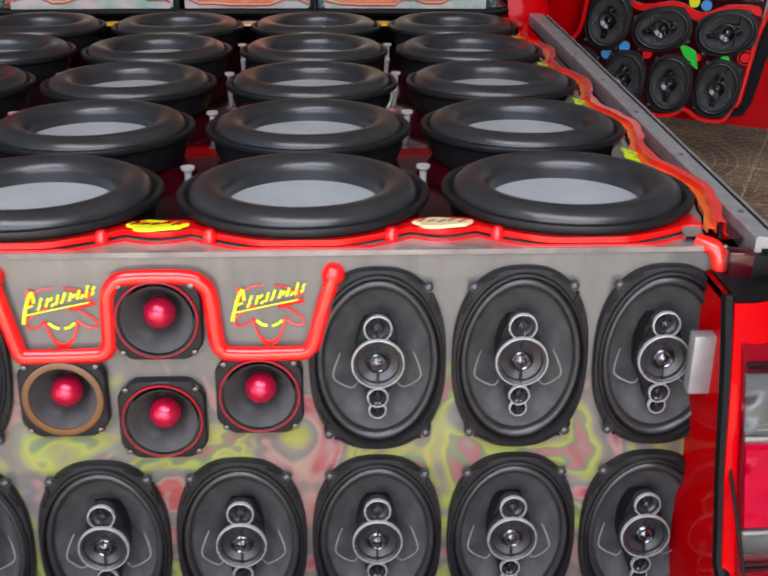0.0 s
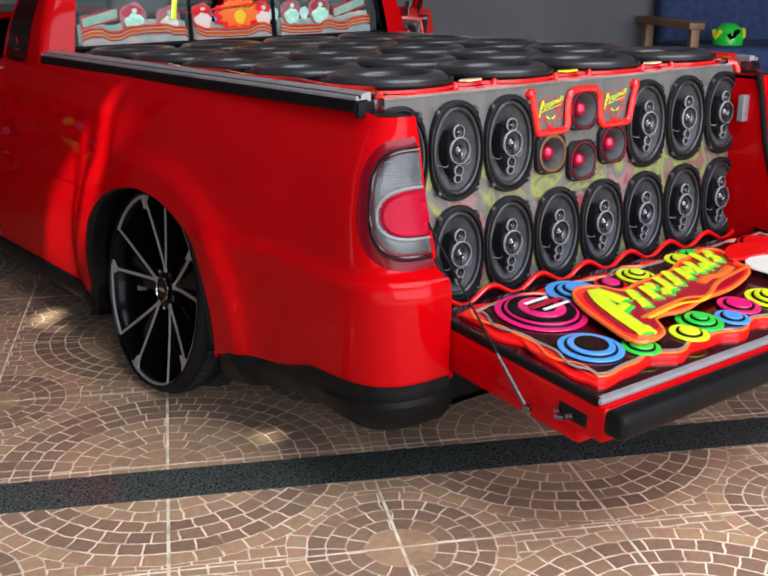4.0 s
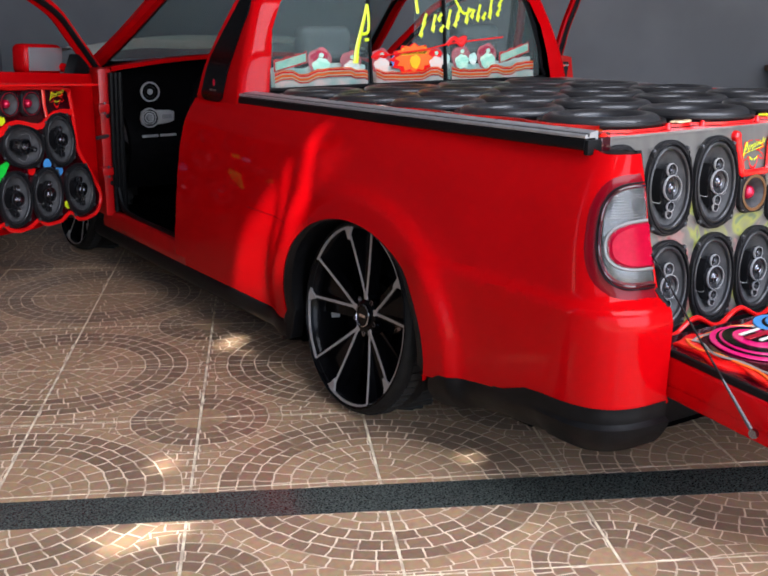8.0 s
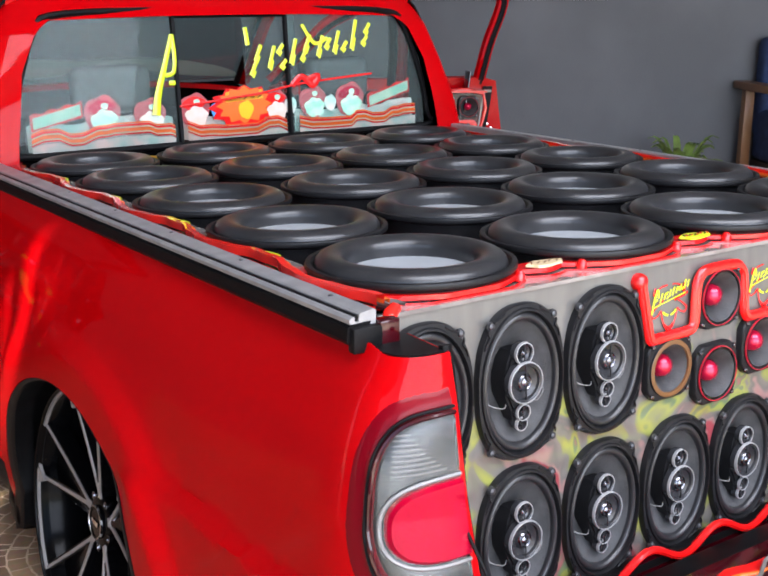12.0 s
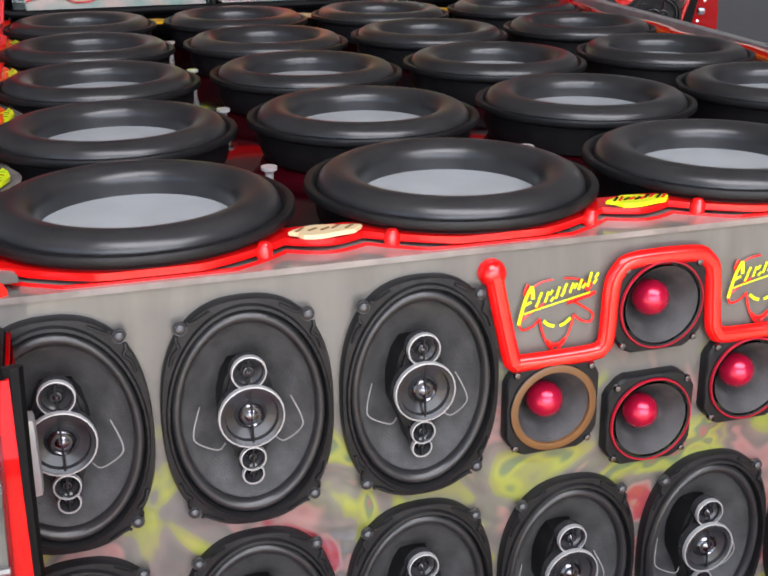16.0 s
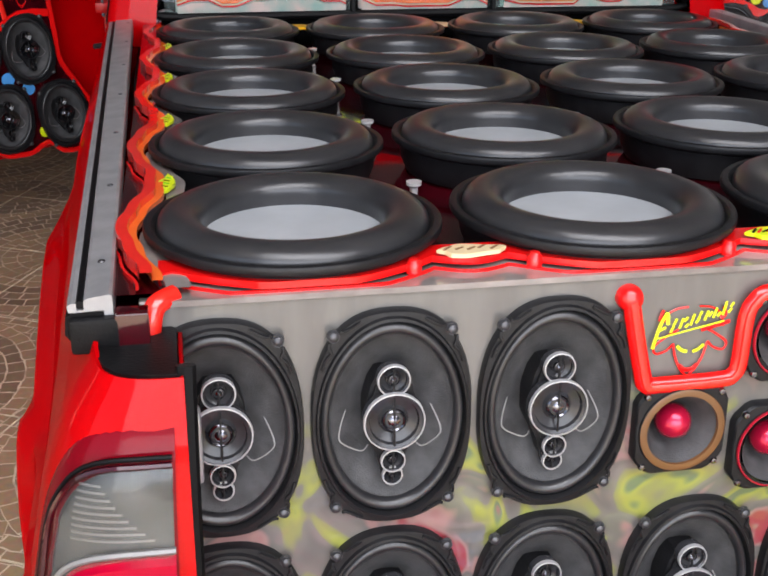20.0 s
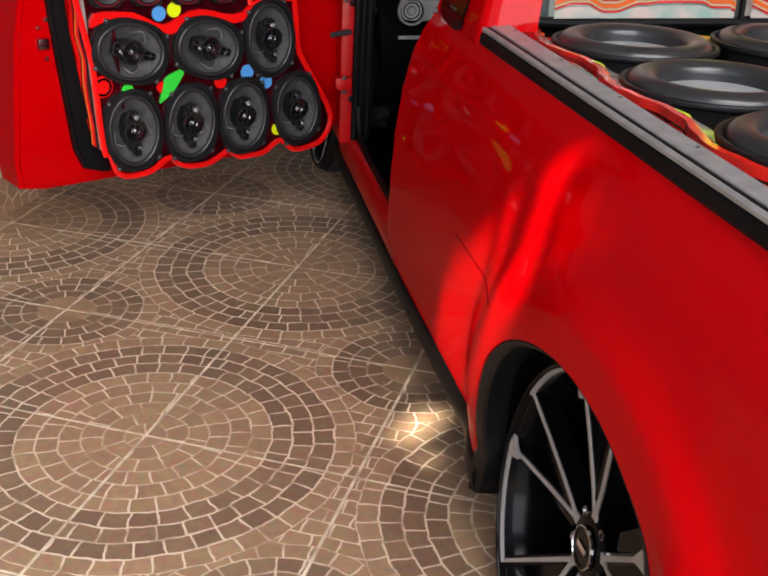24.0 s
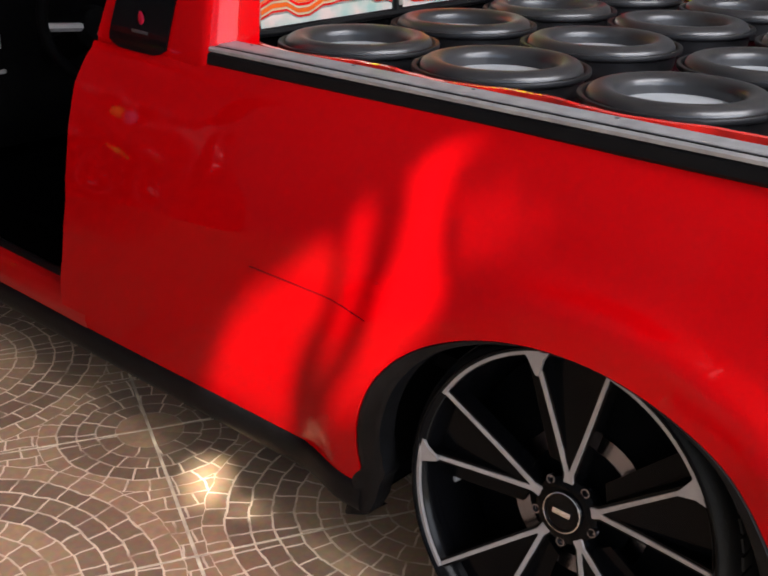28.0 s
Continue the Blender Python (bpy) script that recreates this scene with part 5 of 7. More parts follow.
# bed floor and under body
part("bed_floor", box(1.36, 1.75, 0.03, (0, 0.86, 0.385)), BLACK_TRIM, truck, m=TI)
part("under_body", box(1.30, 4.0, 0.16, (0, 2.0, 0.21)), SHADE_BLACK, truck, m=TI)
# block added under the cab to keep light out and deepen the shadow
part("under_cab_block", box(1.54, 1.78, 0.19, (0, 2.15, 0.180), 0.01), SHADE_BLACK, truck, m=TI)
part("rear_crossmember", box(1.30, 0.12, 0.17, (0, 0.02, 0.245), 0.02), BLACK_TRIM, truck, m=TI)
part("gate_hinge_sill", box(1.27, 0.080, 0.05, (0, -0.075, 0.374), 0.006), BLACK_TRIM, truck, "black tailgate hinge sill", m=TI)


# ---- wheels ----
def wheel(m, name="wheel"):
    root = new(name)
    root.parent, root.matrix_local = truck, TI @ m
    root["label"] = "black and machined multi-spoke alloy wheel"
    # silver box standing in for a bright reflection on the rim barrel
    part("rim_glint", box(0.012, 0.075, 0.030, (-0.247, -0.03, -0.075), 0.003), RING_SILVER, root, "silver box for a bright reflection inside the rim")
    part("tyre", lathe([(0.270, 0.008), (0.283, 0.017), (0.291, 0.014), (0.299, 0.002), (0.3020, -0.014), (0.3028, -0.045), (0.2840, -0.19), (0.280, -0.21), (0.26, -0.215)], 72), TYRE, root)
    tread = bmesh.new()
    for k in range(66):
        a = 2 * math.pi * k / 66
        mm = Matrix.Rotation(a, 4, "Z") @ Matrix.Translation((0.3030, 0, -0.037)) @ Matrix.Rotation(0.12, 4, "X")
        box(0.0050, 0.0225, 0.036, bm=tread, m=mm)
        if k % 2 == 0:
            mm = Matrix.Rotation(a, 4, "Z") @ Matrix.Translation((0.2935, 0, -0.118)) @ Matrix.Rotation(-0.128, 4, "Y") @ Matrix.Rotation(0.45, 4, "X")
            box(0.0052, 0.044, 0.125, bm=tread, m=mm)
    part("tread", tread, TREAD_LIT, root)
    part("rim_barrel", lathe([(0.281, 0.016), (0.2855, 0.020), (0.283, 0.021), (0.274, 0.014), (0.262, -0.01), (0.255, -0.06), (0.25, -0.19)], 72), RIM_BLACK, root)
    part("rim_lip", lathe([(0.2785, 0.0155), (0.2800, 0.0205), (0.2830, 0.0215), (0.2850, 0.0185)], 72), RIM_BLACK, root)
    part("brake_disc", lathe([(0.0, -0.075), (0.13, -0.075), (0.13, -0.10)], 40), DARK_CHROME, root)
    part("rim_back", lathe([(0.0, -0.07), (0.10, -0.075), (0.25, -0.12)], 48), INTERIOR, root)

    def spoke(a0, a1, w0_, w1_, r0, r1):
        """A straight tapering spoke from the hub at angle a0 to the rim at a1: black body and machined face."""
        p0 = Vector((r0 * math.cos(a0), r0 * math.sin(a0), 0))
        p1 = Vector((r1 * math.cos(a1), r1 * math.sin(a1), 0))
        sd0 = Vector((p0.y - p1.y, p1.x - p0.x, 0)).normalized()
        for nm, mat, dz, dw, th in (("spoke", RIM_BLACK, -0.0025, 0.010, 0.035), ("spoke_face", RIM_CUT, 0.0, 0.0, 0.004)):
            bm = bmesh.new()
            rows = []
            for q in range(6):
                t = q / 5
                w = (w0_ + (w1_ - w0_) * t) + dw
                c = p0.lerp(p1, t)
                c.z = -0.028 + 0.042 * max(0.0, (c.length - 0.034) / 0.245) ** 1.2 + dz
                sd = sd0 * w / 2
                rows.append([bm.verts.new(c - sd), bm.verts.new(c + sd), bm.verts.new(c + sd * 1.3 - Vector((0, 0, th))), bm.verts.new(c - sd * 1.3 - Vector((0, 0, th)))])
            for a, b in zip(rows, rows[1:]):
                for k in range(4):
                    bm.faces.new((a[k], a[(k + 1) % 4], b[(k + 1) % 4], b[k]))
            bm.faces.new(rows[0])
            bm.faces.new(rows[-1])
            bmesh.ops.recalc_face_normals(bm, faces=bm.faces)
            part(nm, bm, mat, root, angle=30)
    def at(r, deg):
        return r * math.cos(deg), r * math.sin(deg)

    for k in range(5):
        a = 2 * math.pi * k / 5 + WHEEL_TURN          # the pair's middle; one spoke ends at lo, the other at hi
        lo, hi, nxt = a - radians(14.0), a + radians(14.0), a + radians(58.0)
        spoke(a, a, 0.020, 0.013, 0.034, 0.072)
        spoke(a - radians(3.0), lo, 0.0075, 0.0058, 0.066, 0.276)
        spoke(a + radians(3.0), hi, 0.0075, 0.0062, 0.066, 0.262)
        # blade at the spoke's end, pointing back along the lip
        part("spoke_tip", plate([at(0.279, hi - radians(6.5)), at(0.279, hi), at(0.279, hi + radians(5)), at(0.267, hi + radians(3)), at(0.238, hi + radians(0.6)), at(0.236, hi - radians(0.7)), at(0.262, hi - radians(3.2))], 0.008, 0.0148), RIM_CUT, root)
        # machined arc of the lip from this blade to the next pair
        arc = [at(0.2815, hi - radians(6) + (nxt - hi + radians(6.6)) * q / 14) for q in range(15)] + [at(0.2715, nxt + radians(0.6) + (hi - nxt) * q / 14) for q in range(15)]
        part("lip_arc", plate(arc, 0.010, 0.0165), RIM_CUT, root)
        # gloss black web between the two spokes of the pair
        part("spoke_web", plate([at(0.268, lo), at(0.272, a), at(0.268, hi), at(0.085, a + radians(3)), at(0.085, a - radians(3))], -0.030, -0.022), RIM_BLACK, root)
        part("spoke_wing", plate([at(0.262, hi + 0.02), at(0.262, hi + 0.20), at(0.09, hi + 0.30), at(0.075, hi - 0.05)], -0.050, -0.040), RIM_BLACK, root)
        part("wheel_bolt", lathe([(0, -0.030), (0.0045, -0.030), (0.006, -0.026), (0.0082, -0.026), (0.0090, -0.029), (0.0090, -0.04)], 14), DARK_CHROME, root, m=Matrix.Translation((0.056 * math.cos(a + 0.62), 0.056 * math.sin(a + 0.62), 0)))
    part("hub", lathe([(0.06, -0.05), (0.058, -0.030), (0.05, -0.026), (0.034, -0.025)], 36), RIM_BLACK, root)
    cap = part("hub_cap", lathe([(0.034, -0.006), (0.034, 0.002), (0.0325, 0.0045), (0.030, 0.004), (0.0295, 0.0025), (0.0, 0.003)], 36), BLACK_GLOSS, root, m=Matrix.Translation((0, 0, -0.022)))
    part("cap_ring", lathe([(0.0325, 0.003), (0.0335, 0.0055), (0.035, 0.005), (0.0355, 0.001)], 36), CHROME, cap)
    part("cap_mark", box(0.034, 0.010, 0.0025, (0, 0, 0.0045), 0.001), CHROME, cap, "small chrome mark")
    return root


WHEEL_TURN = radians(93)
CAMBER = radians(6.5)
for sgn in (-1, 1):
    for y in (0.824, 3.43):
        # lowered so far that they lean in at the top
        ca, sa = math.cos(CAMBER), math.sin(CAMBER)
        wheel(basis((sgn * 0.826, y, 0.2955), (0, sgn, 0), (-sgn * sa, 0, ca), (sgn * ca, 0, sa)) @ Matrix.Scale(0.963, 4))

# ---- cab ----
ROOF_Z = 1.345


def cab_ring(z):
    """Half width and rear face of the cab at a height."""
    return ramp(z, [(0.868, 0.772), (0.95, 0.755), (1.1, 0.705), (1.25, 0.645), (1.30, 0.60), (ROOF_Z, 0.50)]), ramp(z, [(0.868, 1.675), (1.0, 1.690), (1.2, 1.735), (1.30, 1.80), (ROOF_Z, 1.90)])


for sgn in (1, -1):
    # cab side: from the door opening's rear edge past the quarter window and round to the rear glass
    def open_edge(z):
        return ramp(z, [(0.82, 2.055), (0.86, 2.040), (1.0, 2.005), (1.16, 1.915), (1.335, 1.86)])

    def pillar(u, v):
        z = 0.826 + v * (1.335 - 0.826)
        hw, yr = cab_ring(z)
        gx = ramp(z, [(0.868, 0.662), (0.93, 0.655), (1.1, 0.625), (1.2, 0.575), (1.25, 0.50), (1.335, 0.3)])
        ys = open_edge(z)
        if u < 0.45:
            t = u / 0.45
            return Vector((-sgn * (hw + 0.003), ys + (yr + 0.05 - ys) * t, z))
        t = (u - 0.45) / 0.55
        a = t * math.pi / 2
        return Vector((-sgn * (gx + (hw + 0.003 - gx) * math.cos(a) ** 0.7), yr + 0.05 - 0.05 * math.sin(a) ** 0.7, z))
    bm = sheet(pillar, 32, 28)
    bmesh.ops.recalc_face_normals(bm, faces=bm.faces)
    part("cab_pillar", bm, RED, truck, m=TI)

    # black quarter window with rounded lower corners
    def quarter(u, v):
        z = 0.842 + v * 0.46
        y0 = ramp(z, [(0.84, 1.814), (1.0, 1.792), (1.16, 1.765), (1.30, 1.80)])
        y1 = ramp(z, [(0.84, 2.000), (1.0, 1.970), (1.16, 1.880), (1.30, 1.83)])
        inset = 0.016 * max(0.0, 1 - v / 0.035)
        return Vector((-sgn * (cab_ring(z)[0] + 0.0055), y0 + inset + (y1 - y0 - 2 * inset) * u, z + 0.006 * abs(2 * u - 1) ** 6 * (v < 0.01)))
    bm = sheet(quarter, 8, 30)
    bmesh.ops.solidify(bm, geom=bm.faces[:], thickness=0.004)
    bmesh.ops.recalc_face_normals(bm, faces=bm.faces)
    part("quarter_window", bm, BLACK_GLOSS, truck, "black quarter window panel", m=TI)
    part("window_badge", lathe([(0, 0.002), (0.010, 0.0015), (0.013, 0)], 14, 0.8, 1.2), DOME_RED, truck, m=TI @ basis((-sgn * 0.7745, 1.895, 0.907), (0, 1, 0), (0, 0, 1), (-sgn, 0, 0)))
    part("badge_bar", box(0.002, 0.050, 0.006, (-sgn * 0.7790, 1.895, 0.882), 0.0005), SCREW_DARK, truck, m=TI)
    # B pillar edge, roof rail and A pillar: one red frame round the door opening
    pts = spline([(-sgn * 0.765, 2.040, 0.85), (-sgn * 0.728, 1.995, 1.0), (-sgn * 0.680, 1.915, 1.15), (-sgn * 0.625, 1.875, 1.275), (-sgn * 0.585, 2.05, 1.318), (-sgn * 0.59, 2.45, 1.318), (-sgn * 0.62, 2.72, 1.23), (-sgn * 0.69, 3.0, 1.06), (-sgn * 0.75, 3.22, 0.93)], 5)
    part("door_frame", tube(pts, [0.014 + 0.018 * ease((q - 12) / 8) for q in range(len(pts))], 8), RED, truck, "red door opening frame", m=TI)
    part("frame_seal", tube([p + Vector((sgn * 0.028, 0.006, -0.01)) for p in pts], 0.015, 8), RUBBER, truck, m=TI)
    # hinge pillar and front wing
    part("hinge_pillar", box(0.065, 0.16, 0.66, (-sgn * 0.828, 3.005, 0.58), 0.016), RED_JAMB, truck, m=TI)
    for xs, rs in ((0.812, 0.012), (0.792, 0.011), (0.773, 0.012)):
        part("pillar_seal", tube([(-sgn * xs, 2.914, 0.27), (-sgn * xs, 2.910, 0.5), (-sgn * (xs - 0.004), 2.908, 0.89)], rs, 8), RUBBER, truck, m=TI)
    for z in (0.46, 0.74):
        part("door_hinge", box(0.05, 0.05, 0.035, (-sgn * 0.855, 2.90, z), 0.005), RED_JAMB, truck, m=TI)
        for dz in (-0.022, 0.022):
            part("hinge_bolt", lathe([(0, 0.006), (0.005, 0.005), (0.0065, 0.002), (0.0065, 0)], 10), SCREW_DARK, truck, m=TI @ basis((-sgn * 0.855, 2.872, z + dz), (1, 0, 0), (0, 0, 1), (0, -1, 0)))
    part("door_check", tube([(-sgn * 0.83, 2.93, 0.612), (-sgn * 0.895, 2.88, 0.612)], 0.009, 10), SCREW_DARK, truck, "dark steel door check", m=TI)
    for z in (0.40, 0.70):
        part("jamb_plug", lathe([(0, 0.003), (0.008, 0.002), (0.010, 0)], 10), RUBBER, truck, m=TI @ basis((-sgn * 0.825, 2.9245, z), (1, 0, 0), (0, 0, 1), (0, -1, 0)))
    def wing(u, v):
        y = 3.0 + u * 1.0
        z = 0.20 + v * 0.68
        x = ramp(z, [(0.2, 0.82), (0.5, 0.845), (0.75, 0.82), (0.88, 0.74)]) - 0.10 * ease((y - 3.6) / 0.5)
        return Vector((-sgn * x, y, z))
    bm = sheet(wing, 40, 24, keep=lambda u, v: math.hypot((3.0 + u - 3.43) / 0.37, (0.2 + v * 0.68 - 0.30) / 0.30) > 1)
    bmesh.ops.recalc_face_normals(bm, faces=bm.faces)
    part("front_wing", bm, RED, truck, m=TI)

# roof, rear header, hood, windscreen
def roof(u, v):
    y = 1.80 + v * 0.80
    w = 0.63 - 0.02 * v
    x = -w + 2 * w * u
    e = 1 - abs(2 * u - 1) ** 4
    f = min(1, (v + 0.02) * 6) * min(1, (1.02 - v) * 6)
    return Vector((x, y, 1.285 + 0.065 * e * (0.55 + 0.45 * ease(f))))
bm = sheet(roof, 24, 16)
bmesh.ops.solidify(bm, geom=bm.faces[:], thickness=0.02)
bmesh.ops.recalc_face_normals(bm, faces=bm.faces)
part("roof", bm, RED, truck, m=TI)
def header(u, v):
    x = -0.60 + 1.2 * u
    z = 1.236 + 0.10 * v - 0.012 * (2 * u - 1) ** 2
    return Vector((x, 1.748 + 0.11 * v ** 1.6 + 0.02 * (2 * u - 1) ** 2, z))
bm = sheet(header, 24, 6)
bmesh.ops.recalc_face_normals(bm, faces=bm.faces)
part("rear_header", bm, RED, truck, m=TI)
bm = sheet(lambda u, v: Vector((-0.72 + 1.44 * u, 3.15 + 0.95 * v, 0.90 + 0.05 * (1 - (2 * u - 1) ** 2) - 0.16 * v ** 2)), 16, 10)
bmesh.ops.solidify(bm, geom=bm.faces[:], thickness=0.02)
part("hood", bm, RED, truck, m=TI)
bm = sheet(lambda u, v: Vector((-(0.74 - 0.14 * v) + 2 * (0.74 - 0.14 * v) * u, 3.24 - 0.66 * v, 0.93 + 0.36 * v)), 10, 8)
bmesh.ops.solidify(bm, geom=bm.faces[:], thickness=0.004)
ws = part("windscreen", bm, GLASS, truck, m=TI)
ws.visible_shadow = False
cloth = part("sun_cover", sheet(lambda u, v: Vector((-0.80 + 1.55 * u, 3.20 + 0.70 * v + 0.03 * math.sin(9 * u), 0.985 + 0.03 * math.sin(3 * v) + 0.012 * math.sin(13 * u + 4 * v) - 0.05 * abs(2 * u - 1) ** 3)), 30, 12), CLOTH_WHITE, truck, "pale cloth cover lying on the hood", m=TI)

# rear glass: three panes in a black rubber frame
def glass_pt(x, z):
    return Vector((x, 1.742 + 0.09 * max(0, z - 0.9) - 0.03 * x * x, z))


def pane(name, x0, x1, z0, z1, round_l=0, round_r=0, dy=0.0):
    def fn(u, v):
        z = z0 + (z1 - z0) * v
        a = x0 + round_l * ease((v - 0.45) / 0.55) ** 1.5
        b = x1 - round_r * ease((v - 0.45) / 0.55) ** 1.5
        p = glass_pt(a + (b - a) * u, z)
        p.y += dy
        return p
    bm = sheet(fn, 10, 10)
    bmesh.ops.solidify(bm, geom=bm.faces[:], thickness=0.004)
    o = part(name, bm, GLASS, rear_window)
    o.visible_shadow = False
    return o


rear_window = new("rear_window")
rear_window.parent, rear_window.matrix_local = truck, TI
rear_window["label"] = "sliding rear window in black rubber, middle pane open"
pane("side_pane", -0.640, -0.19, 0.89, 1.243, 0.10, 0)
pane("side_pane", 0.165, 0.640, 0.89, 1.243, 0, 0.10)
pane("sliding_pane", 0.03, 0.20, 0.892, 1.238, dy=0.012)
outline = [glass_pt(x, z) for x, z in ((-0.645, 0.886), (-0.3, 0.883), (0.0, 0.882), (0.3, 0.883), (0.645, 0.886), (0.652, 0.93), (0.640, 1.02), (0.610, 1.12), (0.575, 1.20), (0.53, 1.238), (0.3, 1.250), (0.0, 1.254), (-0.3, 1.250), (-0.53, 1.238), (-0.575, 1.20), (-0.610, 1.12), (-0.640, 1.02), (-0.652, 0.93))]
part("window_rubber", tube(spline(outline, 4, True), 0.012, 8, closed=True, flat=0.8), RUBBER, rear_window)
for x in (-0.19, 0.163):
    part("window_post", tube([glass_pt(x, 0.89), glass_pt(x, 1.07), glass_pt(x, 1.252)], 0.008, 6), RUBBER, rear_window)
part("window_track", tube([glass_pt(-0.19, 1.235), glass_pt(0.163, 1.235)], 0.008, 6), RUBBER, rear_window)

# coloured stickers along the glass (plain wavy shapes) and a yellow scribble
def decal(name, mat, fn_lo, fn_hi, x0, x1, dy, n=40):
    bm = bmesh.new()
    lo = [bm.verts.new(glass_pt(x0 + (x1 - x0) * k / n, fn_lo(k / n)) + Vector((0, dy, 0))) for k in range(n + 1)]
    hi = [bm.verts.new(glass_pt(x0 + (x1 - x0) * k / n, fn_hi(k / n)) + Vector((0, dy, 0))) for k in range(n + 1)]
    for k in range(n):
        bm.faces.new((lo[k], lo[k + 1], hi[k + 1], hi[k]))
    bmesh.ops.solidify(bm, geom=bm.faces[:], thickness=0.0015)
    part(name, bm, mat, rear_window)


MINT = material("mint_sticker", (0.50, 0.74, 0.66), 0.35, var=0.2, scale=18, second=(0.82, 0.68, 0.62))
PALE_GREEN = material("pale_green_sticker", (0.38, 0.76, 0.58), 0.4, var=0.25, scale=30, second=(0.62, 0.72, 0.54))
PALE_STICKER = material("pale_sticker", (0.84, 0.77, 0.70), 0.4, var=0.15, scale=35, second=(0.80, 0.58, 0.48))
ROSE = material("rose_backing_sticker", (0.40, 0.07, 0.08), 0.35, var=0.25, scale=14)


def patch(name, x, z, a, b, mat, dy, lobes=3, wob=0.08):
    bm = plate([(a * math.cos(t) * (1 + wob * math.sin(lobes * t)), b * math.sin(t) * (1 + wob * math.cos((lobes + 2) * t))) for t in [2 * math.pi * q / 28 for q in range(28)]], 0, 0.0015)
    part(name, bm, mat, rear_window, m=Matrix.Translation(glass_pt(x, z) + Vector((0, dy, 0))) @ Matrix.Rotation(radians(90), 4, "X"))


def terrace(x0, x1, seed):
    """Top of the layered strip: short level steps joined by slopes."""
    st = random.Random(seed)
    xs, hs = [x0], [st.uniform(0.3, 1)]
    while xs[-1] < x1:
        xs.append(xs[-1] + st.uniform(0.018, 0.045))
        hs.append(hs[-1] if len(xs) % 2 else min(1, max(0, hs[-1] + st.choice((-0.6, -0.4, 0.4, 0.6)))))
    table = list(zip(xs, hs))
    return lambda u: ramp(x0 + (x1 - x0) * u, table)


for x0, x1, seed in ((-0.615, -0.205, 3), (-0.175, 0.150, 5), (0.185, 0.610, 8)):
    top = terrace(x0, x1, seed)
    decal("pale_sticker", MINT, lambda u: 0.893, lambda u: 0.952 + 0.020 * top(u), x0, x1, 0.0185, 60)
    decal("pale_sticker", MINT, lambda u: 0.893, lambda u: 0.897 + 0.022 * top(u), x0 + 0.004, x1 - 0.004, -0.0045, 60)
    low = 0.0
    for mat, nm, h in ((ACRYLIC_RED, "red_sticker", 0.004), (CREAM, "cream_sticker", 0.003), (ORANGE, "orange_sticker", 0.009), (CREAM, "cream_sticker", 0.003), (ACRYLIC_RED, "red_sticker", 0.006), (ORANGE, "orange_sticker", 0.004)):
        decal(nm, mat, lambda u: 0.898 + low + 0.026 * top(u), lambda u: 0.898 + low + h + 0.026 * top(u), x0 + 0.004, x1 - 0.004, -0.0060, 60)
        low += h + 0.0008
# plain rounded patches: a backing, a pale part and a coloured top part each
for x, z, r, low_, top_, nm in ((-0.410, 0.972, 0.050, PALE_GREEN, DOME_RED, "green_sticker"), (-0.275, 0.962, 0.046, PALE_STICKER, ROSE, "pale_sticker"), (-0.140, 0.968, 0.046, PALE_STICKER, ACRYLIC_RED, "pale_sticker"), (0.118, 0.968, 0.044, PALE_STICKER, ACRYLIC_RED, "pale_sticker"), (0.245, 0.972, 0.046, PALE_GREEN, ROSE, "green_sticker"), (0.375, 0.972, 0.050, PALE_GREEN, DOME_RED, "green_sticker")):
    patch("rose_sticker", x, z + 0.006, r, r * 1.05, ROSE, 0.0095)
    patch(nm, x + 0.004, z - 0.010, r * 0.74, r * 0.62, low_, 0.0070, 5, 0.10)
    patch("red_sticker", x - 0.002, z + 0.026, r * 0.78, r * 0.40, top_, 0.0065, 2, 0.10)
    patch("pale_sticker", x + 0.006, z + 0.030, r * 0.20, r * 0.18, PALE_GREEN, 0.0050)
for x in (-0.070, 0.168, 0.305):
    patch("blue_sticker", x, 0.972, 0.020, 0.024, BLUE if x < 0.1 else MINT, 0.0078)
# two slanting pale plates with a red edge
for x0, x1, z0, z1 in ((-0.600, -0.470, 0.952, 0.982), (0.445, 0.590, 0.955, 0.998)):
    decal("red_sticker", ACRYLIC_RED, lambda u: z0 - 0.006 + (z1 - z0) * u, lambda u: z0 + 0.036 + (z1 - z0) * u + 0.003 * math.sin(20 * u), x0 - 0.006, x1 + 0.006, 0.0090)
    decal("green_sticker", PALE_GREEN, lambda u: z0 + (z1 - z0) * u, lambda u: z0 + 0.029 + (z1 - z0) * u, x0, x1, 0.0065)
# the flame-edged orange piece in the middle
part("red_sticker", plate([(r * 1.15 * math.cos(t), 0.62 * r * math.sin(t)) for t, r in [(2 * math.pi * q / 24, (0.100, 0.082)[q % 2]) for q in range(24)]], 0, 0.0015), ACRYLIC_RED, rear_window, m=Matrix.Translation(glass_pt(0.015, 0.978) + Vector((0, 0.0060, 0))) @ Matrix.Rotation(radians(90), 4, "X"))
part("orange_sticker", plate([(r * math.cos(t), 0.62 * r * math.sin(t)) for t, r in [(2 * math.pi * q / 24, (0.090, 0.070)[q % 2]) for q in range(24)]], 0, 0.0015), ORANGE, rear_window, m=Matrix.Translation(glass_pt(0.015, 0.982) + Vector((0, 0.0040, 0))) @ Matrix.Rotation(radians(90), 4, "X"))
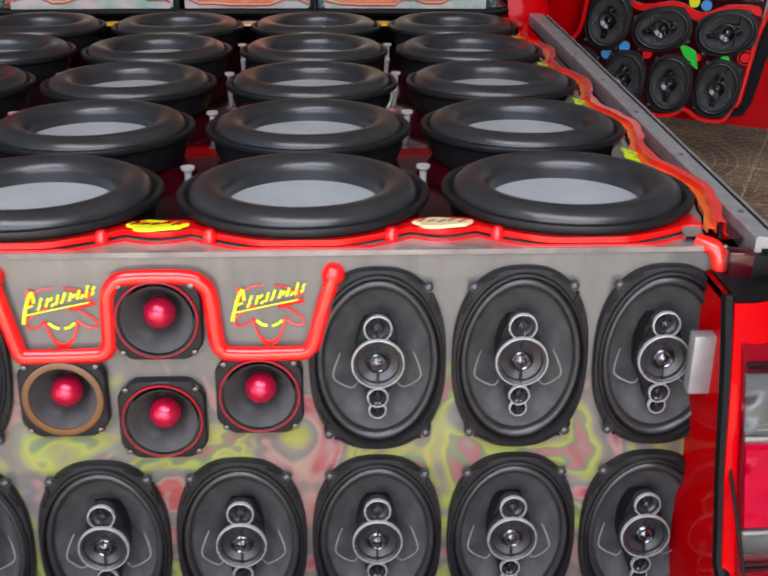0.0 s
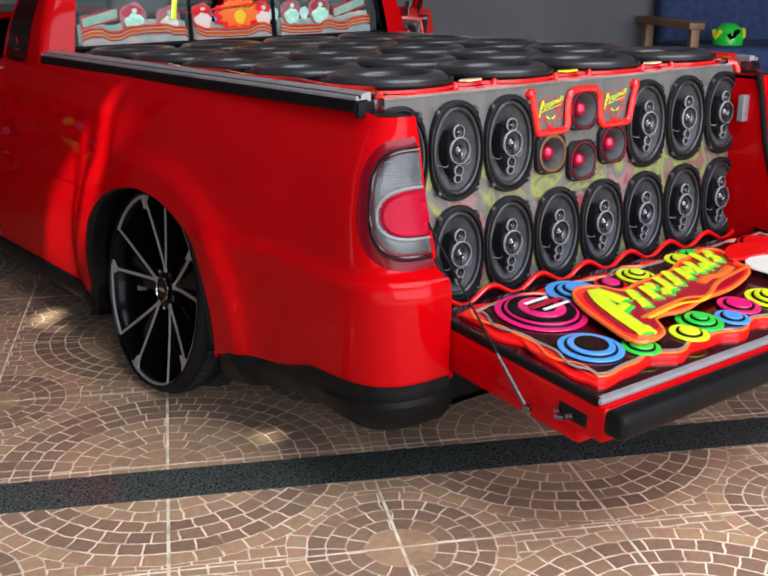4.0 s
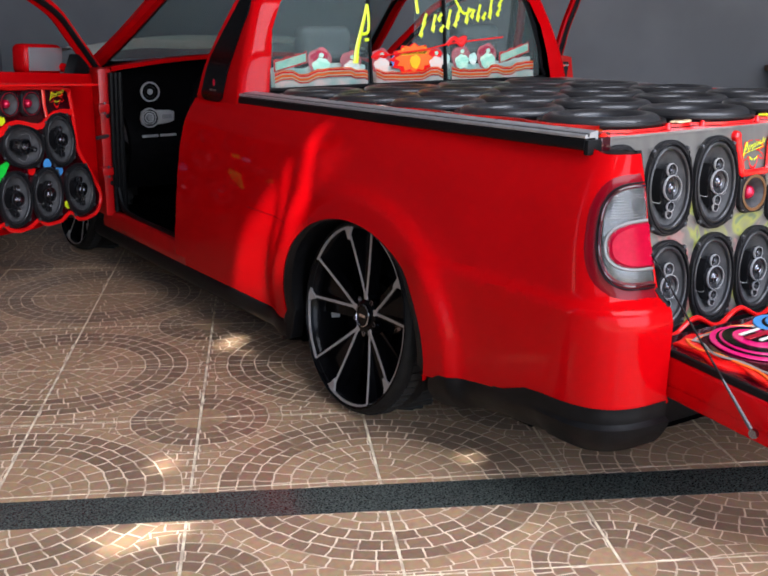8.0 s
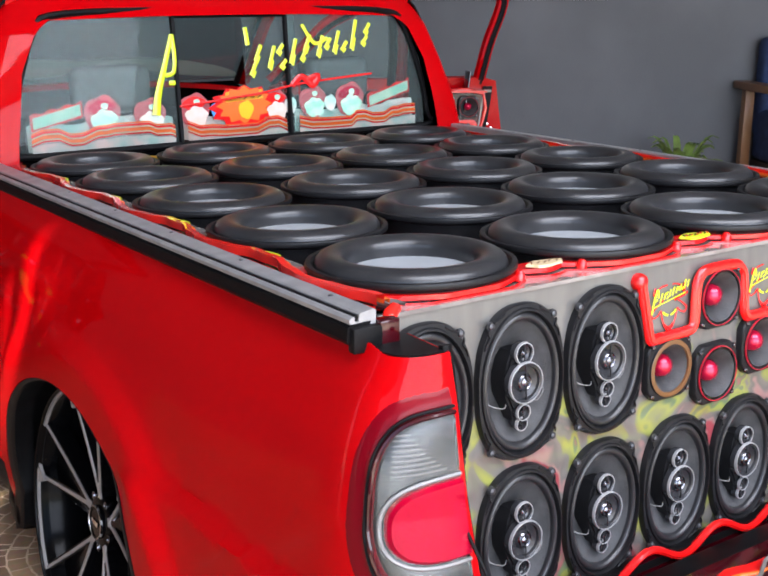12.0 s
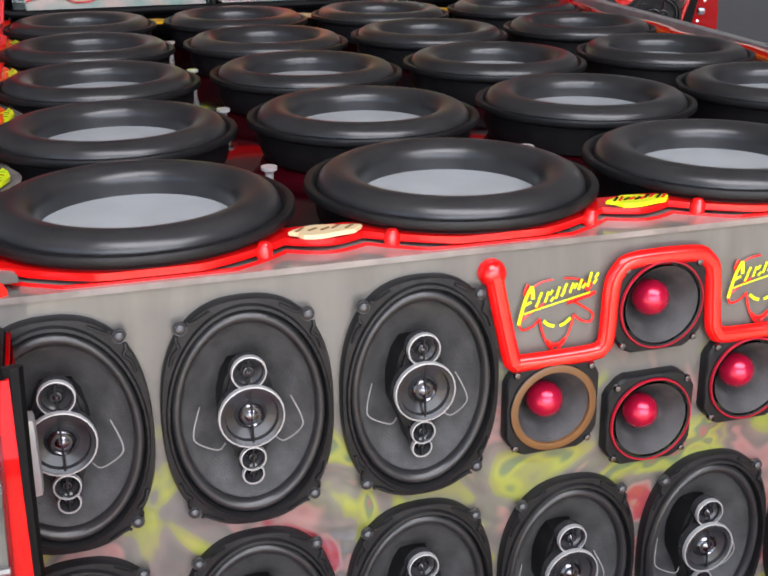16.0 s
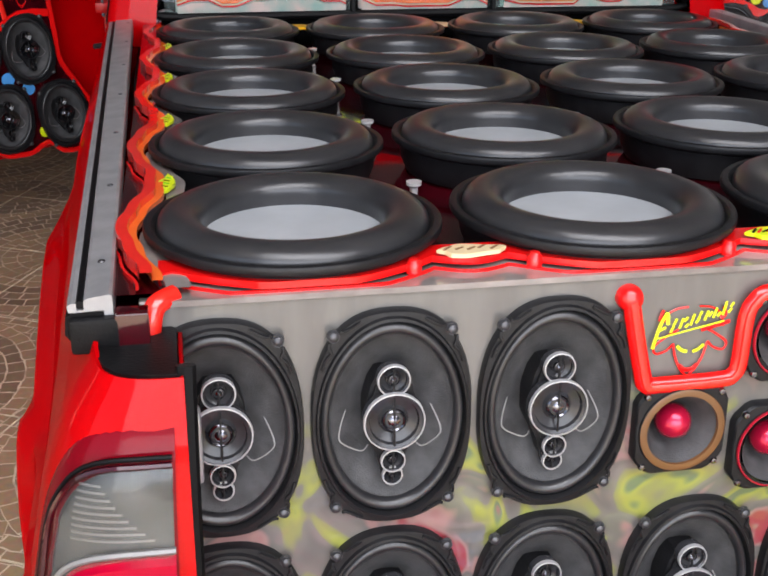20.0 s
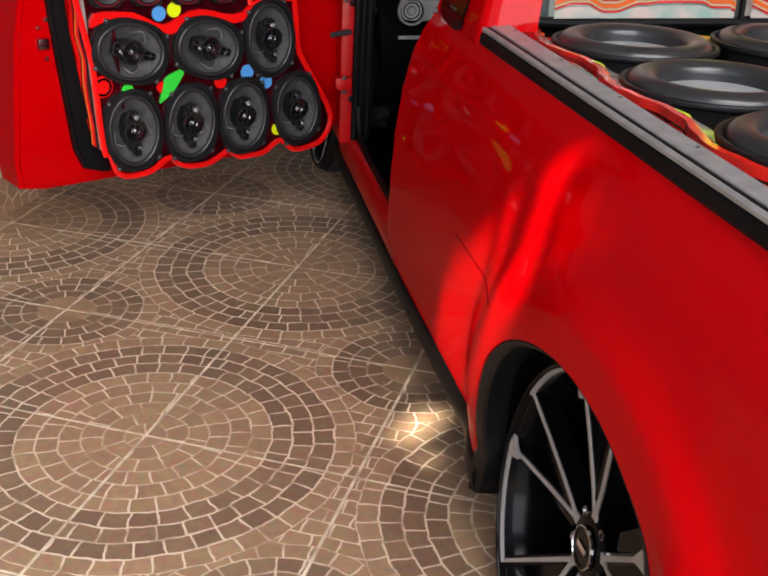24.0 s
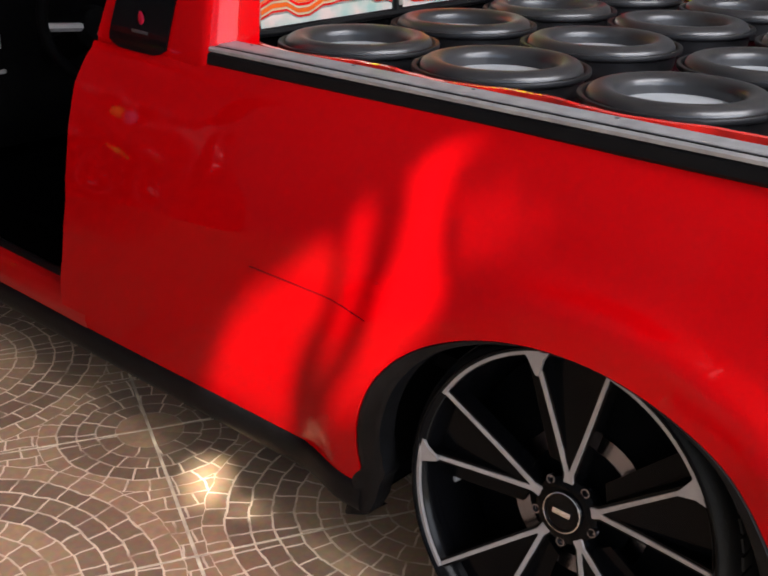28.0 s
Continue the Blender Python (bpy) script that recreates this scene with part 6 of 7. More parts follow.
decal("yellow_sticker", YELLOW_WARM, lambda u: 0.992 + 0.006 * u, lambda u: 1.018 + 0.006 * u + 0.004 * math.sin(14 * u), -0.045, 0.075, 0.0005)
patch("yellow_sticker", 0.018, 0.968, 0.024, 0.026, YELLOW_WARM, 0.0020)


def scribble(pts, r, mat=YELLOW, name="yellow_scribble"):
    part(name, tube([glass_pt(p.x, p.y) + Vector((0, -0.007, 0)) for p in spline([(x, z, 0) for x, z in pts], 5)], r, 6, flat=0.25, up=Vector((0, 1, 0))), mat, rear_window)


for q in range(5):
    scribble([(-0.035 + 0.022 * q, 1.001 + 0.003 * (q % 2)), (-0.022 + 0.022 * q, 1.008 - 0.004 * (q % 2))], 0.0012, BLACK_GLOSS, "dark_scribble")
# the scrawl: its tall first stroke on one pane, the rest on the sliding and the far pane
scribble([(-0.262, 0.970), (-0.250, 1.03), (-0.226, 1.10), (-0.198, 1.185)], [0.012 - 0.006 * q / 15 for q in range(16)])
scribble([(-0.198, 1.185), (-0.194, 1.13), (-0.200, 1.085), (-0.226, 1.075)], 0.006)
scribble([(-0.216, 1.055), (-0.198, 1.055)], 0.006)
for pts in SCRAWL[3:]:
    scribble([(0.035 + 0.54 * (x - 0.2), 1.020 + 0.185 * y) for x, y in pts], 0.0062)
    scribble([(0.041 + 0.54 * (x - 0.2), 1.014 + 0.185 * y) for x, y in pts[:2]], 0.0040)
scribble([(0.028, 1.20), (0.034, 1.15)], 0.007)
scribble([(0.215, 1.205), (0.255, 1.150), (0.300, 1.165)], 0.0055)
scribble([(-0.19, 0.99), (0.05, 1.012), (0.2, 1.035), (0.45, 1.055)], 0.0030, ACRYLIC_RED, "red_scribble")
scribble([(0.17, 1.03), (0.205, 1.055), (0.24, 1.028), (0.26, 1.055), (0.225, 1.045)], 0.0095, ACRYLIC_RED, "red_scribble")

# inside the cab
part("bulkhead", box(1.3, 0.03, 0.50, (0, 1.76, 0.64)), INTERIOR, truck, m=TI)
part("cab_floor", box(1.5, 1.3, 0.03, (0, 2.4, 0.20)), SHADE_BLACK, truck, m=TI)
part("far_sill_trim", box(0.05, 1.0, 0.3, (0.70, 2.45, 0.34)), SHADE_BLACK, truck, m=TI)
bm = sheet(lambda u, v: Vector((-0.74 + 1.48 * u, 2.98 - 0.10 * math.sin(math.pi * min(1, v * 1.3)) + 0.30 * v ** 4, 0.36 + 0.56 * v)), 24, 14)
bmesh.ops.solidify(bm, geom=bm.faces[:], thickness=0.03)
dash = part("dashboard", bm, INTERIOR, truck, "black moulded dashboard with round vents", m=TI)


DASH_TRIM = material("dash_grey_trim", (0.26, 0.265, 0.275), 0.4, metal=0.2, var=0.1, scale=30)


def round_vent(x, z, y=2.872):
    at = basis((x, y, z), (1, 0, 0), (0, 0, 1), (0, -1, 0))
    part("vent", lathe([(0.0, 0.004), (0.012, 0.004), (0.016, 0.000), (0.030, -0.004), (0.036, 0.008)], 28), INTERIOR, dash, m=at)
    part("vent_core", lathe([(0.0, 0.010), (0.013, 0.009), (0.016, 0.006), (0.017, 0.0)], 20), DASH_TRIM, dash, m=at @ Matrix.Diagonal((0.8, 0.8, 1, 1)))
    part("vent_louvre", lathe([(0.0225, 0.002), (0.0235, 0.005), (0.026, 0.005), (0.027, 0.002)], 24), BLACK_TRIM, dash, m=at)
    part("vent_ring", lathe([(0.0375, 0.0), (0.0385, 0.013), (0.0425, 0.013), (0.0445, 0.0)], 32), SILVER_TRIM, dash, m=at)


round_vent(-0.645, 0.803)
round_vent(-0.652, 0.688)
part("dash_switch_panel", plate([(-0.062, -0.030), (-0.010, -0.034), (0.070, -0.026), (0.090, -0.018), (0.092, 0.022), (0.070, 0.030), (-0.040, 0.034), (-0.062, 0.028)], -0.004, 0.009, 0.004), SILVER_TRIM, dash, m=basis((-0.625, 2.880, 0.688), (1, 0, 0), (0, 0, 1), (0, -1, 0)))
part("switch_knob", box(0.045, 0.008, 0.020, (-0.570, 2.870, 0.690), 0.004, 2), DASH_TRIM, dash)
for x in (-0.652, -0.566):
    part("dash_slot", box(0.076, 0.010, 0.011, (x, 2.874, 0.606), 0.003), DASH_TRIM, dash)
# steering wheel
sw = basis((-0.36, 2.66, 0.74), (1, 0, 0), (0, 0.42, 0.9075), (0, -0.9075, 0.42))
st = part("steering_wheel", lathe([(0.165 + 0.015 * math.cos(2 * math.pi * k / 12), 0.015 * math.sin(2 * math.pi * k / 12)) for k in range(12)], 40, close=True), INTERIOR, truck, m=TI @ sw)
part("wheel_boss", lathe([(0, 0.02), (0.05, 0.015), (0.065, -0.01), (0.05, -0.04)], 24), INTERIOR, st)
for a in (0.1, math.pi - 0.1, -math.pi / 2):
    part("wheel_spoke", tube([(0.05 * math.cos(a), 0.05 * math.sin(a), 0), (0.16 * math.cos(a), 0.16 * math.sin(a), 0.0)], 0.012, 6), SILVER_TRIM, st)
part("steering_column", tube([(-0.36, 2.67, 0.73), (-0.36, 2.93, 0.62)], 0.04, 10), INTERIOR, truck, m=TI)
for x in (-0.36, 0.36):
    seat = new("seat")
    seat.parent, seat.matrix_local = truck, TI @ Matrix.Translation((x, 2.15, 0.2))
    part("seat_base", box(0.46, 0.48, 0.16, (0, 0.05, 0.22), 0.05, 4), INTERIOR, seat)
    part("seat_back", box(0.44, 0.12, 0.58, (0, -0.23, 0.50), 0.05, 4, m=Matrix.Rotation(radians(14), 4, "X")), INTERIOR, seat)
    part("headrest", box(0.22, 0.08, 0.13, (0, -0.33, 0.84), 0.038, 5), SEAT_CLOTH, seat)


# ---- tailgate ----
GATE_Z = 0.395
gate = new("tailgate")
# it hangs a little below level towards its free edge
GATE = Matrix.Translation((0, -0.365, 0.410)) @ Matrix.Rotation(0.090, 4, "X") @ Matrix.Translation((0, 0.345, 0.018 - GATE_Z))
gate.parent, gate.matrix_local = truck, TI @ GATE
gate["label"] = "lowered red tailgate carrying a colourful acrylic board"
bm = box(1.235, 0.53, 0.075, (0.0, -0.345, GATE_Z - 0.062), 0.014, 3)
part("gate_shell", bm, RED, gate)
part("gate_outer_skin", box(1.225, 0.44, 0.05, (0.0, -0.33, GATE_Z - 0.108), 0.02, 3), RED, gate)
part("gate_trim", box(1.24, 0.052, 0.055, (0.0, -0.628, GATE_Z - 0.05), 0.018, 3), BLACK_TRIM, gate, "black plastic tailgate top trim")
part("gate_strip", box(1.23, 0.020, 0.010, (0.0, -0.583, GATE_Z - 0.018), 0.003), ALU, gate, "aluminium edge strip")
part("gate_deck", box(1.20, 0.485, 0.006, (0.0, -0.335, GATE_Z - 0.021)), ACRYLIC_DARKRED, gate)
for s in (-1, 1):
    part("gate_side_seal", box(0.012, 0.50, 0.016, (s * 0.611, -0.335, GATE_Z - 0.020), 0.003), RUBBER, gate)
    part("gate_latch", box(0.02, 0.075, 0.030, (s * 0.611, -0.53, GATE_Z - 0.068), 0.006), BLACK_TRIM, gate)
    stay = tube([(s * 0.645, -0.085, 0.702), (s * 0.643, -0.25, 0.528), (s * 0.640, -0.436, 0.332)], 0.0024, 8)
    so = part("stay_cable", stay, BLACK_TRIM, truck, "thin dark steel stay cable", m=TI)
    part("cable_end", tube([(s * 0.6415, -0.355, 0.417), (s * 0.640, -0.436, 0.332)], [0.003, 0.0048], 8), SCREW_DARK, so)
    part("cable_eye", lathe([(0.0, 0.005), (0.010, 0.005), (0.011, 0.0), (0.010, -0.005), (0, -0.005)], 16), DARK_CHROME, so, m=basis((s * 0.640, -0.444, 0.324), (0, 1, 0), (0, 0, 1), (1, 0, 0)))
    part("gate_hinge", plate([(-0.050, -0.030), (-0.030, 0.030), (0.020, 0.042), (0.045, 0.020), (0.050, -0.030), (0.020, -0.052), (-0.030, -0.050)], -0.028, 0.028, 0.010), RED, truck, "red pressed tailgate hinge corner", m=TI @ basis((s * 0.628, -0.125, 0.330), (0, 1, 0), (0, 0, 1), (s, 0, 0)))
    for dy, dz, ln in ((-0.015, 0.008, 0.030), (0.006, -0.006, 0.044), (0.020, 0.006, 0.020)):
        part("latch_claw", tube([(s * 0.633, -0.53 + dy, GATE_Z - 0.068 + dz), (s * 0.636, -0.53 + dy + ln * 0.5, GATE_Z - 0.074 + dz)], 0.0048, 8), DARK_CHROME, gate)


# acrylic board on the gate: layered, wavy edged
board = thing("acrylic_board", GATE @ Matrix.Translation((0, -0.335, GATE_Z - 0.018)), "layered acrylic board with red wavy border, circles and yellow scribble", "board")


def wavy(hx, hy, amp, wl, n=150):
    pts = []
    per = 4 * (hx + hy)
    for k in range(n):
        d = per * k / n
        if d < 2 * hx:
            x, y, nx, ny = -hx + d, -hy, 0, -1
        elif d < 2 * hx + 2 * hy:
            x, y, nx, ny = hx, -hy + d - 2 * hx, 1, 0
        elif d < 4 * hx + 2 * hy:
            x, y, nx, ny = hx - (d - 2 * hx - 2 * hy), hy, 0, 1
        else:
            x, y, nx, ny = -hx, hy - (d - 4 * hx - 2 * hy), -1, 0
        w = amp * math.sin(2 * math.pi * d / wl) + amp * 0.6 * math.sin(2 * math.pi * d / (wl * 0.57) + 1)
        pts.append((x + nx * w, y + ny * w))
    return pts


part("base_layer", plate(wavy(0.575, 0.208, 0.010, 0.20), 0.0, 0.006, 0.002), ACRYLIC_RED, board)
part("border_layer", plate(wavy(0.560, 0.194, 0.010, 0.20), 0.006, 0.011, 0.0015), ACRYLIC_BRIGHT, board)
part("inner_layer", plate(wavy(0.545, 0.180, 0.010, 0.20), 0.011, 0.015, 0.001), PANEL_DARK, board)
for off, mat, nm, z in ((0.0085, ORANGE, "orange_edge", 0.0135), (0.0015, ACRYLIC_EDGE, "clear_edge", 0.0150)):
    ring = wavy(0.545 + off, 0.180 + off, 0.010, 0.20)
    part(nm, tube([(x, y, z) for x, y in ring], 0.0038, 6, closed=True, flat=0.7), mat, board)


def disc(x, y, r, cols, z=0.017):
    """Stacked round pieces, largest below."""
    for k, (f, c) in enumerate(cols):
        part(c + "_disc", lathe([(0, 0.003), (r * f - 0.001, 0.003), (r * f, 0.0015), (r * f, 0.0)], 32), DEC[c], board, m=Matrix.Translation((x, y + 0.335, z + 0.0031 * k)))


disc(-0.425, -0.245, 0.104, ((1, "pink"), (0.86, "black"), (0.80, "pink"), (0.74, "black"), (0.52, "pink"), (0.30, "black")))
disc(-0.265, -0.200, 0.072, ((1, "blue"), (0.72, "black"), (0.62, "blue"), (0.46, "black"), (0.38, "blue")))
disc(-0.470, -0.432, 0.070, ((1, "blue"), (0.80, "black"), (0.72, "blue"), (0.52, "black")))
disc(-0.150, -0.205, 0.040, ((1, "red"), (0.80, "black"), (0.55, "pink")))
disc(-0.050, -0.200, 0.050, ((1, "yellow"), (0.74, "black"), (0.64, "yellow"), (0.42, "black"), (0.34, "yellow")))
disc(-0.150, -0.462, 0.054, ((1, "green"), (0.74, "black"), (0.64, "green"), (0.40, "black"), (0.32, "green")))
disc(-0.065, -0.488, 0.040, ((1, "blue"), (0.7, "black"), (0.55, "blue")))
disc(-0.225, -0.492, 0.044, ((1, "yellow"), (0.66, "black"), (0.52, "yellow")))
disc(0.005, -0.455, 0.050, ((1, "pink"), (0.72, "black"), (0.58, "pink")), 0.020)
disc(0.120, -0.465, 0.062, ((1, "yellow"), (0.76, "black"), (0.66, "yellow"), (0.46, "black"), (0.38, "yellow")))
disc(0.150, -0.185, 0.048, ((1, "yellow"), (0.70, "black"), (0.58, "yellow")))
disc(0.215, -0.172, 0.040, ((1, "green"), (0.62, "black"), (0.54, "green")))
disc(0.450, -0.225, 0.078, ((1, "black"), (0.94, "red"), (0.86, "black"), (0.74, "red")))
disc(0.480, -0.395, 0.062, ((1, "green"), (0.76, "black"), (0.66, "green"), (0.44, "black"), (0.36, "green")))
disc(0.400, -0.492, 0.042, ((1, "blue"), (0.7, "black"), (0.55, "blue")))
disc(-0.375, -0.485, 0.042, ((1, "green"), (0.72, "black"), (0.60, "green")))
disc(0.280, -0.490, 0.044, ((1, "pink"), (0.70, "black"), (0.56, "pink")))
for q, ln in ((0, 0.075), (1, 0.105), (2, 0.085)):
    part("white_bar", box(ln, 0.009 if q != 1 else 0.015, 0.002, (-0.420 + 0.01 * q, 0.115 - 0.022 * q, 0.0370), 0.0006, 1, m=Matrix.Rotation(0.08, 4, "Z")), DEC["white"] if q != 1 else RING_RED, board)
# red underlay and the yellow scrawl across the middle (plain strokes)
under = spline([(-0.395, -0.470, 0), (-0.370, -0.36, 0), (-0.335, -0.265, 0), (-0.285, -0.215, 0), (-0.225, -0.225, 0), (-0.195, -0.275, 0), (-0.130, -0.262, 0), (-0.06, -0.255, 0), (0.02, -0.245, 0), (0.09, -0.215, 0), (0.16, -0.205, 0), (0.23, -0.185, 0), (0.262, -0.215, 0), (0.225, -0.280, 0), (0.20, -0.345, 0), (0.06, -0.395, 0), (-0.06, -0.405, 0), (-0.16, -0.425, 0), (-0.25, -0.420, 0), (-0.300, -0.480, 0), (-0.36, -0.495, 0)], 5, True)
part("red_underlay", plate([(p.x, p.y + 0.335) for p in under], 0.030, 0.0345, 0.001), ACRYLIC_BRIGHT, board)
mid = Vector((-0.06, -0.335, 0))
part("dark_underlay", plate([(mid.x + (p.x - mid.x) * 0.93, mid.y + (p.y - mid.y) * 0.84 + 0.335) for p in under], 0.0345, 0.036, 0.0005), RING_RED, board)
part("orange_underlay", tube([(p.x, p.y + 0.335, 0.0325) for p in under], 0.0055, 6, closed=True), ORANGE, board)


def stroke(pts, r, z, mat=YELLOW, name="yellow_stroke"):
    part(name, tube([(p.x, p.y + 0.335, z) for p in spline([(x, y, 0) for x, y in pts], 5)], r, 8, flat=0.25), mat, board)


def on_board(x, y):
    return -0.345 + 0.575 * x, -0.425 + 0.175 * y + 0.045 * x


for q, pts in enumerate(SCRAWL):
    stroke([on_board(x + 0.008, y - 0.05) for x, y in pts], 0.019 if q < 2 else 0.0125, 0.0365, DEC["green"], "green_stroke")
    stroke([on_board(x, y) for x, y in pts], 0.021 if q < 2 else 0.0128, 0.0385)
stroke([on_board(0.02, -0.12), on_board(0.0, -0.28)], 0.024, 0.0385)
stroke([on_board(0.10, 0.05), on_board(0.40, 0.12), on_board(0.52, 0.0), on_board(0.70, 0.20), on_board(0.98, 0.30)], 0.0065, 0.0380, ORANGE, "orange_stroke")
stroke([on_board(0.12, 0.0), on_board(0.34, 0.04), on_board(0.46, -0.06), on_board(0.60, 0.08)], 0.0060, 0.0378, YELLOW_WARM, "yellow_stroke")
stroke([on_board(0.62, 0.32), on_board(0.70, 0.38), on_board(0.78, 0.34), on_board(0.90, 0.44)], 0.0130, 0.0372, ORANGE, "orange_stroke")
# pale rounded shape with a red top (plain layers)
part("white_shape", plate([(p.x, p.y + 0.335) for p in spline([(0.215, -0.345, 0), (0.25, -0.30, 0), (0.34, -0.30, 0), (0.39, -0.36, 0), (0.40, -0.42, 0), (0.33, -0.455, 0), (0.25, -0.43, 0)], 5, True)], 0.0345, 0.041, 0.002), WHITE, board)
part("red_shape", plate([(p.x, p.y + 0.335) for p in spline([(0.215, -0.29, 0), (0.25, -0.235, 0), (0.33, -0.215, 0), (0.39, -0.255, 0), (0.41, -0.34, 0), (0.38, -0.355, 0), (0.32, -0.305, 0)], 5, True)], 0.0375, 0.045, 0.002), ACRYLIC_RED, board)
part("orange_shape", plate([(p.x, p.y + 0.335) for p in spline([(0.22, -0.39, 0), (0.27, -0.375, 0), (0.33, -0.395, 0), (0.30, -0.41, 0), (0.25, -0.41, 0)], 4, True)], 0.041, 0.044, 0.001), ORANGE, board)
door_speaker = None


def door_mirror(d, X):
    mir = part("door_mirror", box(0.235, 0.13, 0.09, (X(0.07), 0.945, -0.30), 0.035, 4), RED, d, "red door mirror")
    part("mirror_glass", box(0.20, 0.10, 0.006, (X(0.07), 0.945, -0.2535), 0.0025, 2), MIRROR, mir)
    part("mirror_arm", tube([(X(-0.06), 0.90, -0.20), (X(0.0), 0.92, -0.30)], 0.02, 8), RED, d)


emblem(gate, Matrix.Translation((0.06, -0.655, GATE_Z - 0.055)) @ Matrix.Rotation(radians(90), 4, "X"), 0.7)


# ---- doors ----
def door(sgn):
    """An open door with its acrylic speaker panel. Own x runs towards the hinge (left door), z out of the inner face."""
    tilt = 0.056
    if sgn < 0:
        ax = Vector((0.866, 0.5, -tilt)).normalized()
        az = Vector((0.5, -0.866, 0)).normalized()
    else:
        # this one stands open wider
        a = radians(22.1)
        ax = Vector((math.cos(a), -math.sin(a), -0.012)).normalized()
        az = Vector((-math.sin(a), -math.cos(a), 0)).normalized()
    ay = az.cross(ax)
    m = basis((-0.9, 2.85, 0) if sgn < 0 else (1.046, 3.196, 0.012), ax, ay, az)
    k = -sgn                       # own x of the left door is negative outward
    global door_speaker
    d = new("door")
    d.parent, d.matrix_local = truck, TI @ m
    d["label"] = "open red door carrying an acrylic speaker panel"
    X = lambda s: (-s if sgn < 0 else s)          # metres outward from the hinge
    shell = [(X(s), z) for s, z in ((-0.13, 0.30), (0.3, 0.235), (0.9, 0.222), (0.975, 0.232), (0.985, 0.30), (0.97, 0.62), (0.93, 0.885), (0.85, 0.90), (-0.10, 0.885), (-0.15, 0.6))]
    part("door_shell", plate(shell, -0.24, -0.115, 0.012), RED, d, m=Matrix())
    seal = [(0.905, 0.86), (0.900, 0.80), (0.868, 0.58), (0.826, 0.33), (0.80, 0.275), (0.74, 0.258), (0.60, 0.262), (0.60, 0.285), (0.72, 0.300), (0.775, 0.36), (0.828, 0.62), (0.862, 0.86)]
    part("door_edge_seal", plate([(X(s), z) for s, z in seal], -0.116, -0.088, 0.008), RUBBER, d, "broad black rubber door seal")
    # window frame of bent bars
    fr = spline([(X(0.85), 0.88, -0.15), (X(0.895), 1.06, -0.155), (X(0.955), 1.23, -0.16), (X(0.94), 1.285, -0.16), (X(0.80), 1.30, -0.16), (X(0.48), 1.28, -0.16), (X(0.16), 1.17, -0.155), (X(0.0), 1.03, -0.15), (X(-0.15), 0.88, -0.15)], 6)
    part("window_frame", tube(fr, 0.031, 8), RED, d, "red door window frame")
    part("window_seal", tube([p + Vector((0, -0.012, 0.024)) for p in fr], 0.014, 8), RUBBER, d)
    if sgn < 0:
        door_mirror(d, X)
    part("mirror_corner", plate([(X(-0.13), 0.885), (X(0.02), 0.885), (X(-0.02), 0.97)], -0.20, -0.14, 0.004), BLACK_TRIM, d)
    part("door_latch", box(0.03, 0.028, 0.02, (X(0.90), 0.62, -0.108), 0.006), DARK_CHROME, d)
    for z in (0.68, 0.66, 0.58):
        part("latch_screw", lathe([(0, 0.004), (0.006, 0.003), (0.007, 0)], 10), CHROME, d, m=Matrix.Translation((X(0.90 + (0.01 if z == 0.66 else -0.01)), z, -0.113)))
    # panel box
    P_ = [(0.001, 0.365), (0.022, 0.293), (0.08, 0.268), (0.141, 0.268), (0.181, 0.300), (0.212, 0.296), (0.25, 0.272), (0.296, 0.268), (0.340, 0.270), (0.375, 0.292), (0.397, 0.284), (0.44, 0.264), (0.49, 0.260), (0.54, 0.272), (0.569, 0.295), (0.595, 0.288), (0.633, 0.265), (0.693, 0.258), (0.735, 0.272), (0.757, 0.325), (0.778, 0.350), (0.805, 0.58), (0.838, 0.832), (0.52, 0.833), (0.211, 0.830), (0.178, 0.800), (0.165, 0.745), (0.151, 0.651), (0.135, 0.569), (0.07, 0.476)]
    LIFT = -0.034
    DS = ((0.695, 0.604, 75), (0.454, 0.600, 76), (0.247, 0.616, 12), (0.689, 0.388, 9), (0.507, 0.391, 3), (0.328, 0.393, 4), (0.136, 0.397, 15))
    TW = (0.766, 0.650, 0.530, 0.412)
    holes = [ellipse(X(s), z, 0.074, 0.100, radians(rot * (1 if sgn < 0 else -1))) for s, z, rot in DS] + [ellipse(X(s), 0.806 + LIFT, 0.040, 0.040) for s in TW]
    part("panel_board", holed_plate([(X(s), z) for s, z in P_], holes, -0.115, -0.028), PANEL_DARK, d, "dark red acrylic speaker panel")
    part("panel_border", tube(spline([(X(s), z, -0.026) for s, z in P_], 3, True), 0.009, 6, closed=True), ACRYLIC_RED, d)
    part("panel_side", box(0.006, 0.49, 0.085, (X(0.812), 0.585, -0.07), 0.002, m=Matrix.Translation((X(0.812), 0.585, 0)) @ Matrix.Rotation(k * 0.126, 4, "Z") @ Matrix.Translation((-X(0.812), -0.585, 0))), ACRYLIC_DARKRED, d)
    for dz, mat_, nm_, rr_ in ((-0.030, ACRYLIC_EDGE, "clear_edge", 0.006), (-0.046, ACRYLIC_DARKRED, "red_edge", 0.008), (-0.066, ACRYLIC_RED, "red_edge", 0.006), (-0.080, ORANGE, "orange_edge", 0.0035), (-0.105, ACRYLIC_RED, "red_edge", 0.006)):
        wob_ = 0.0 if dz > -0.04 else 0.004
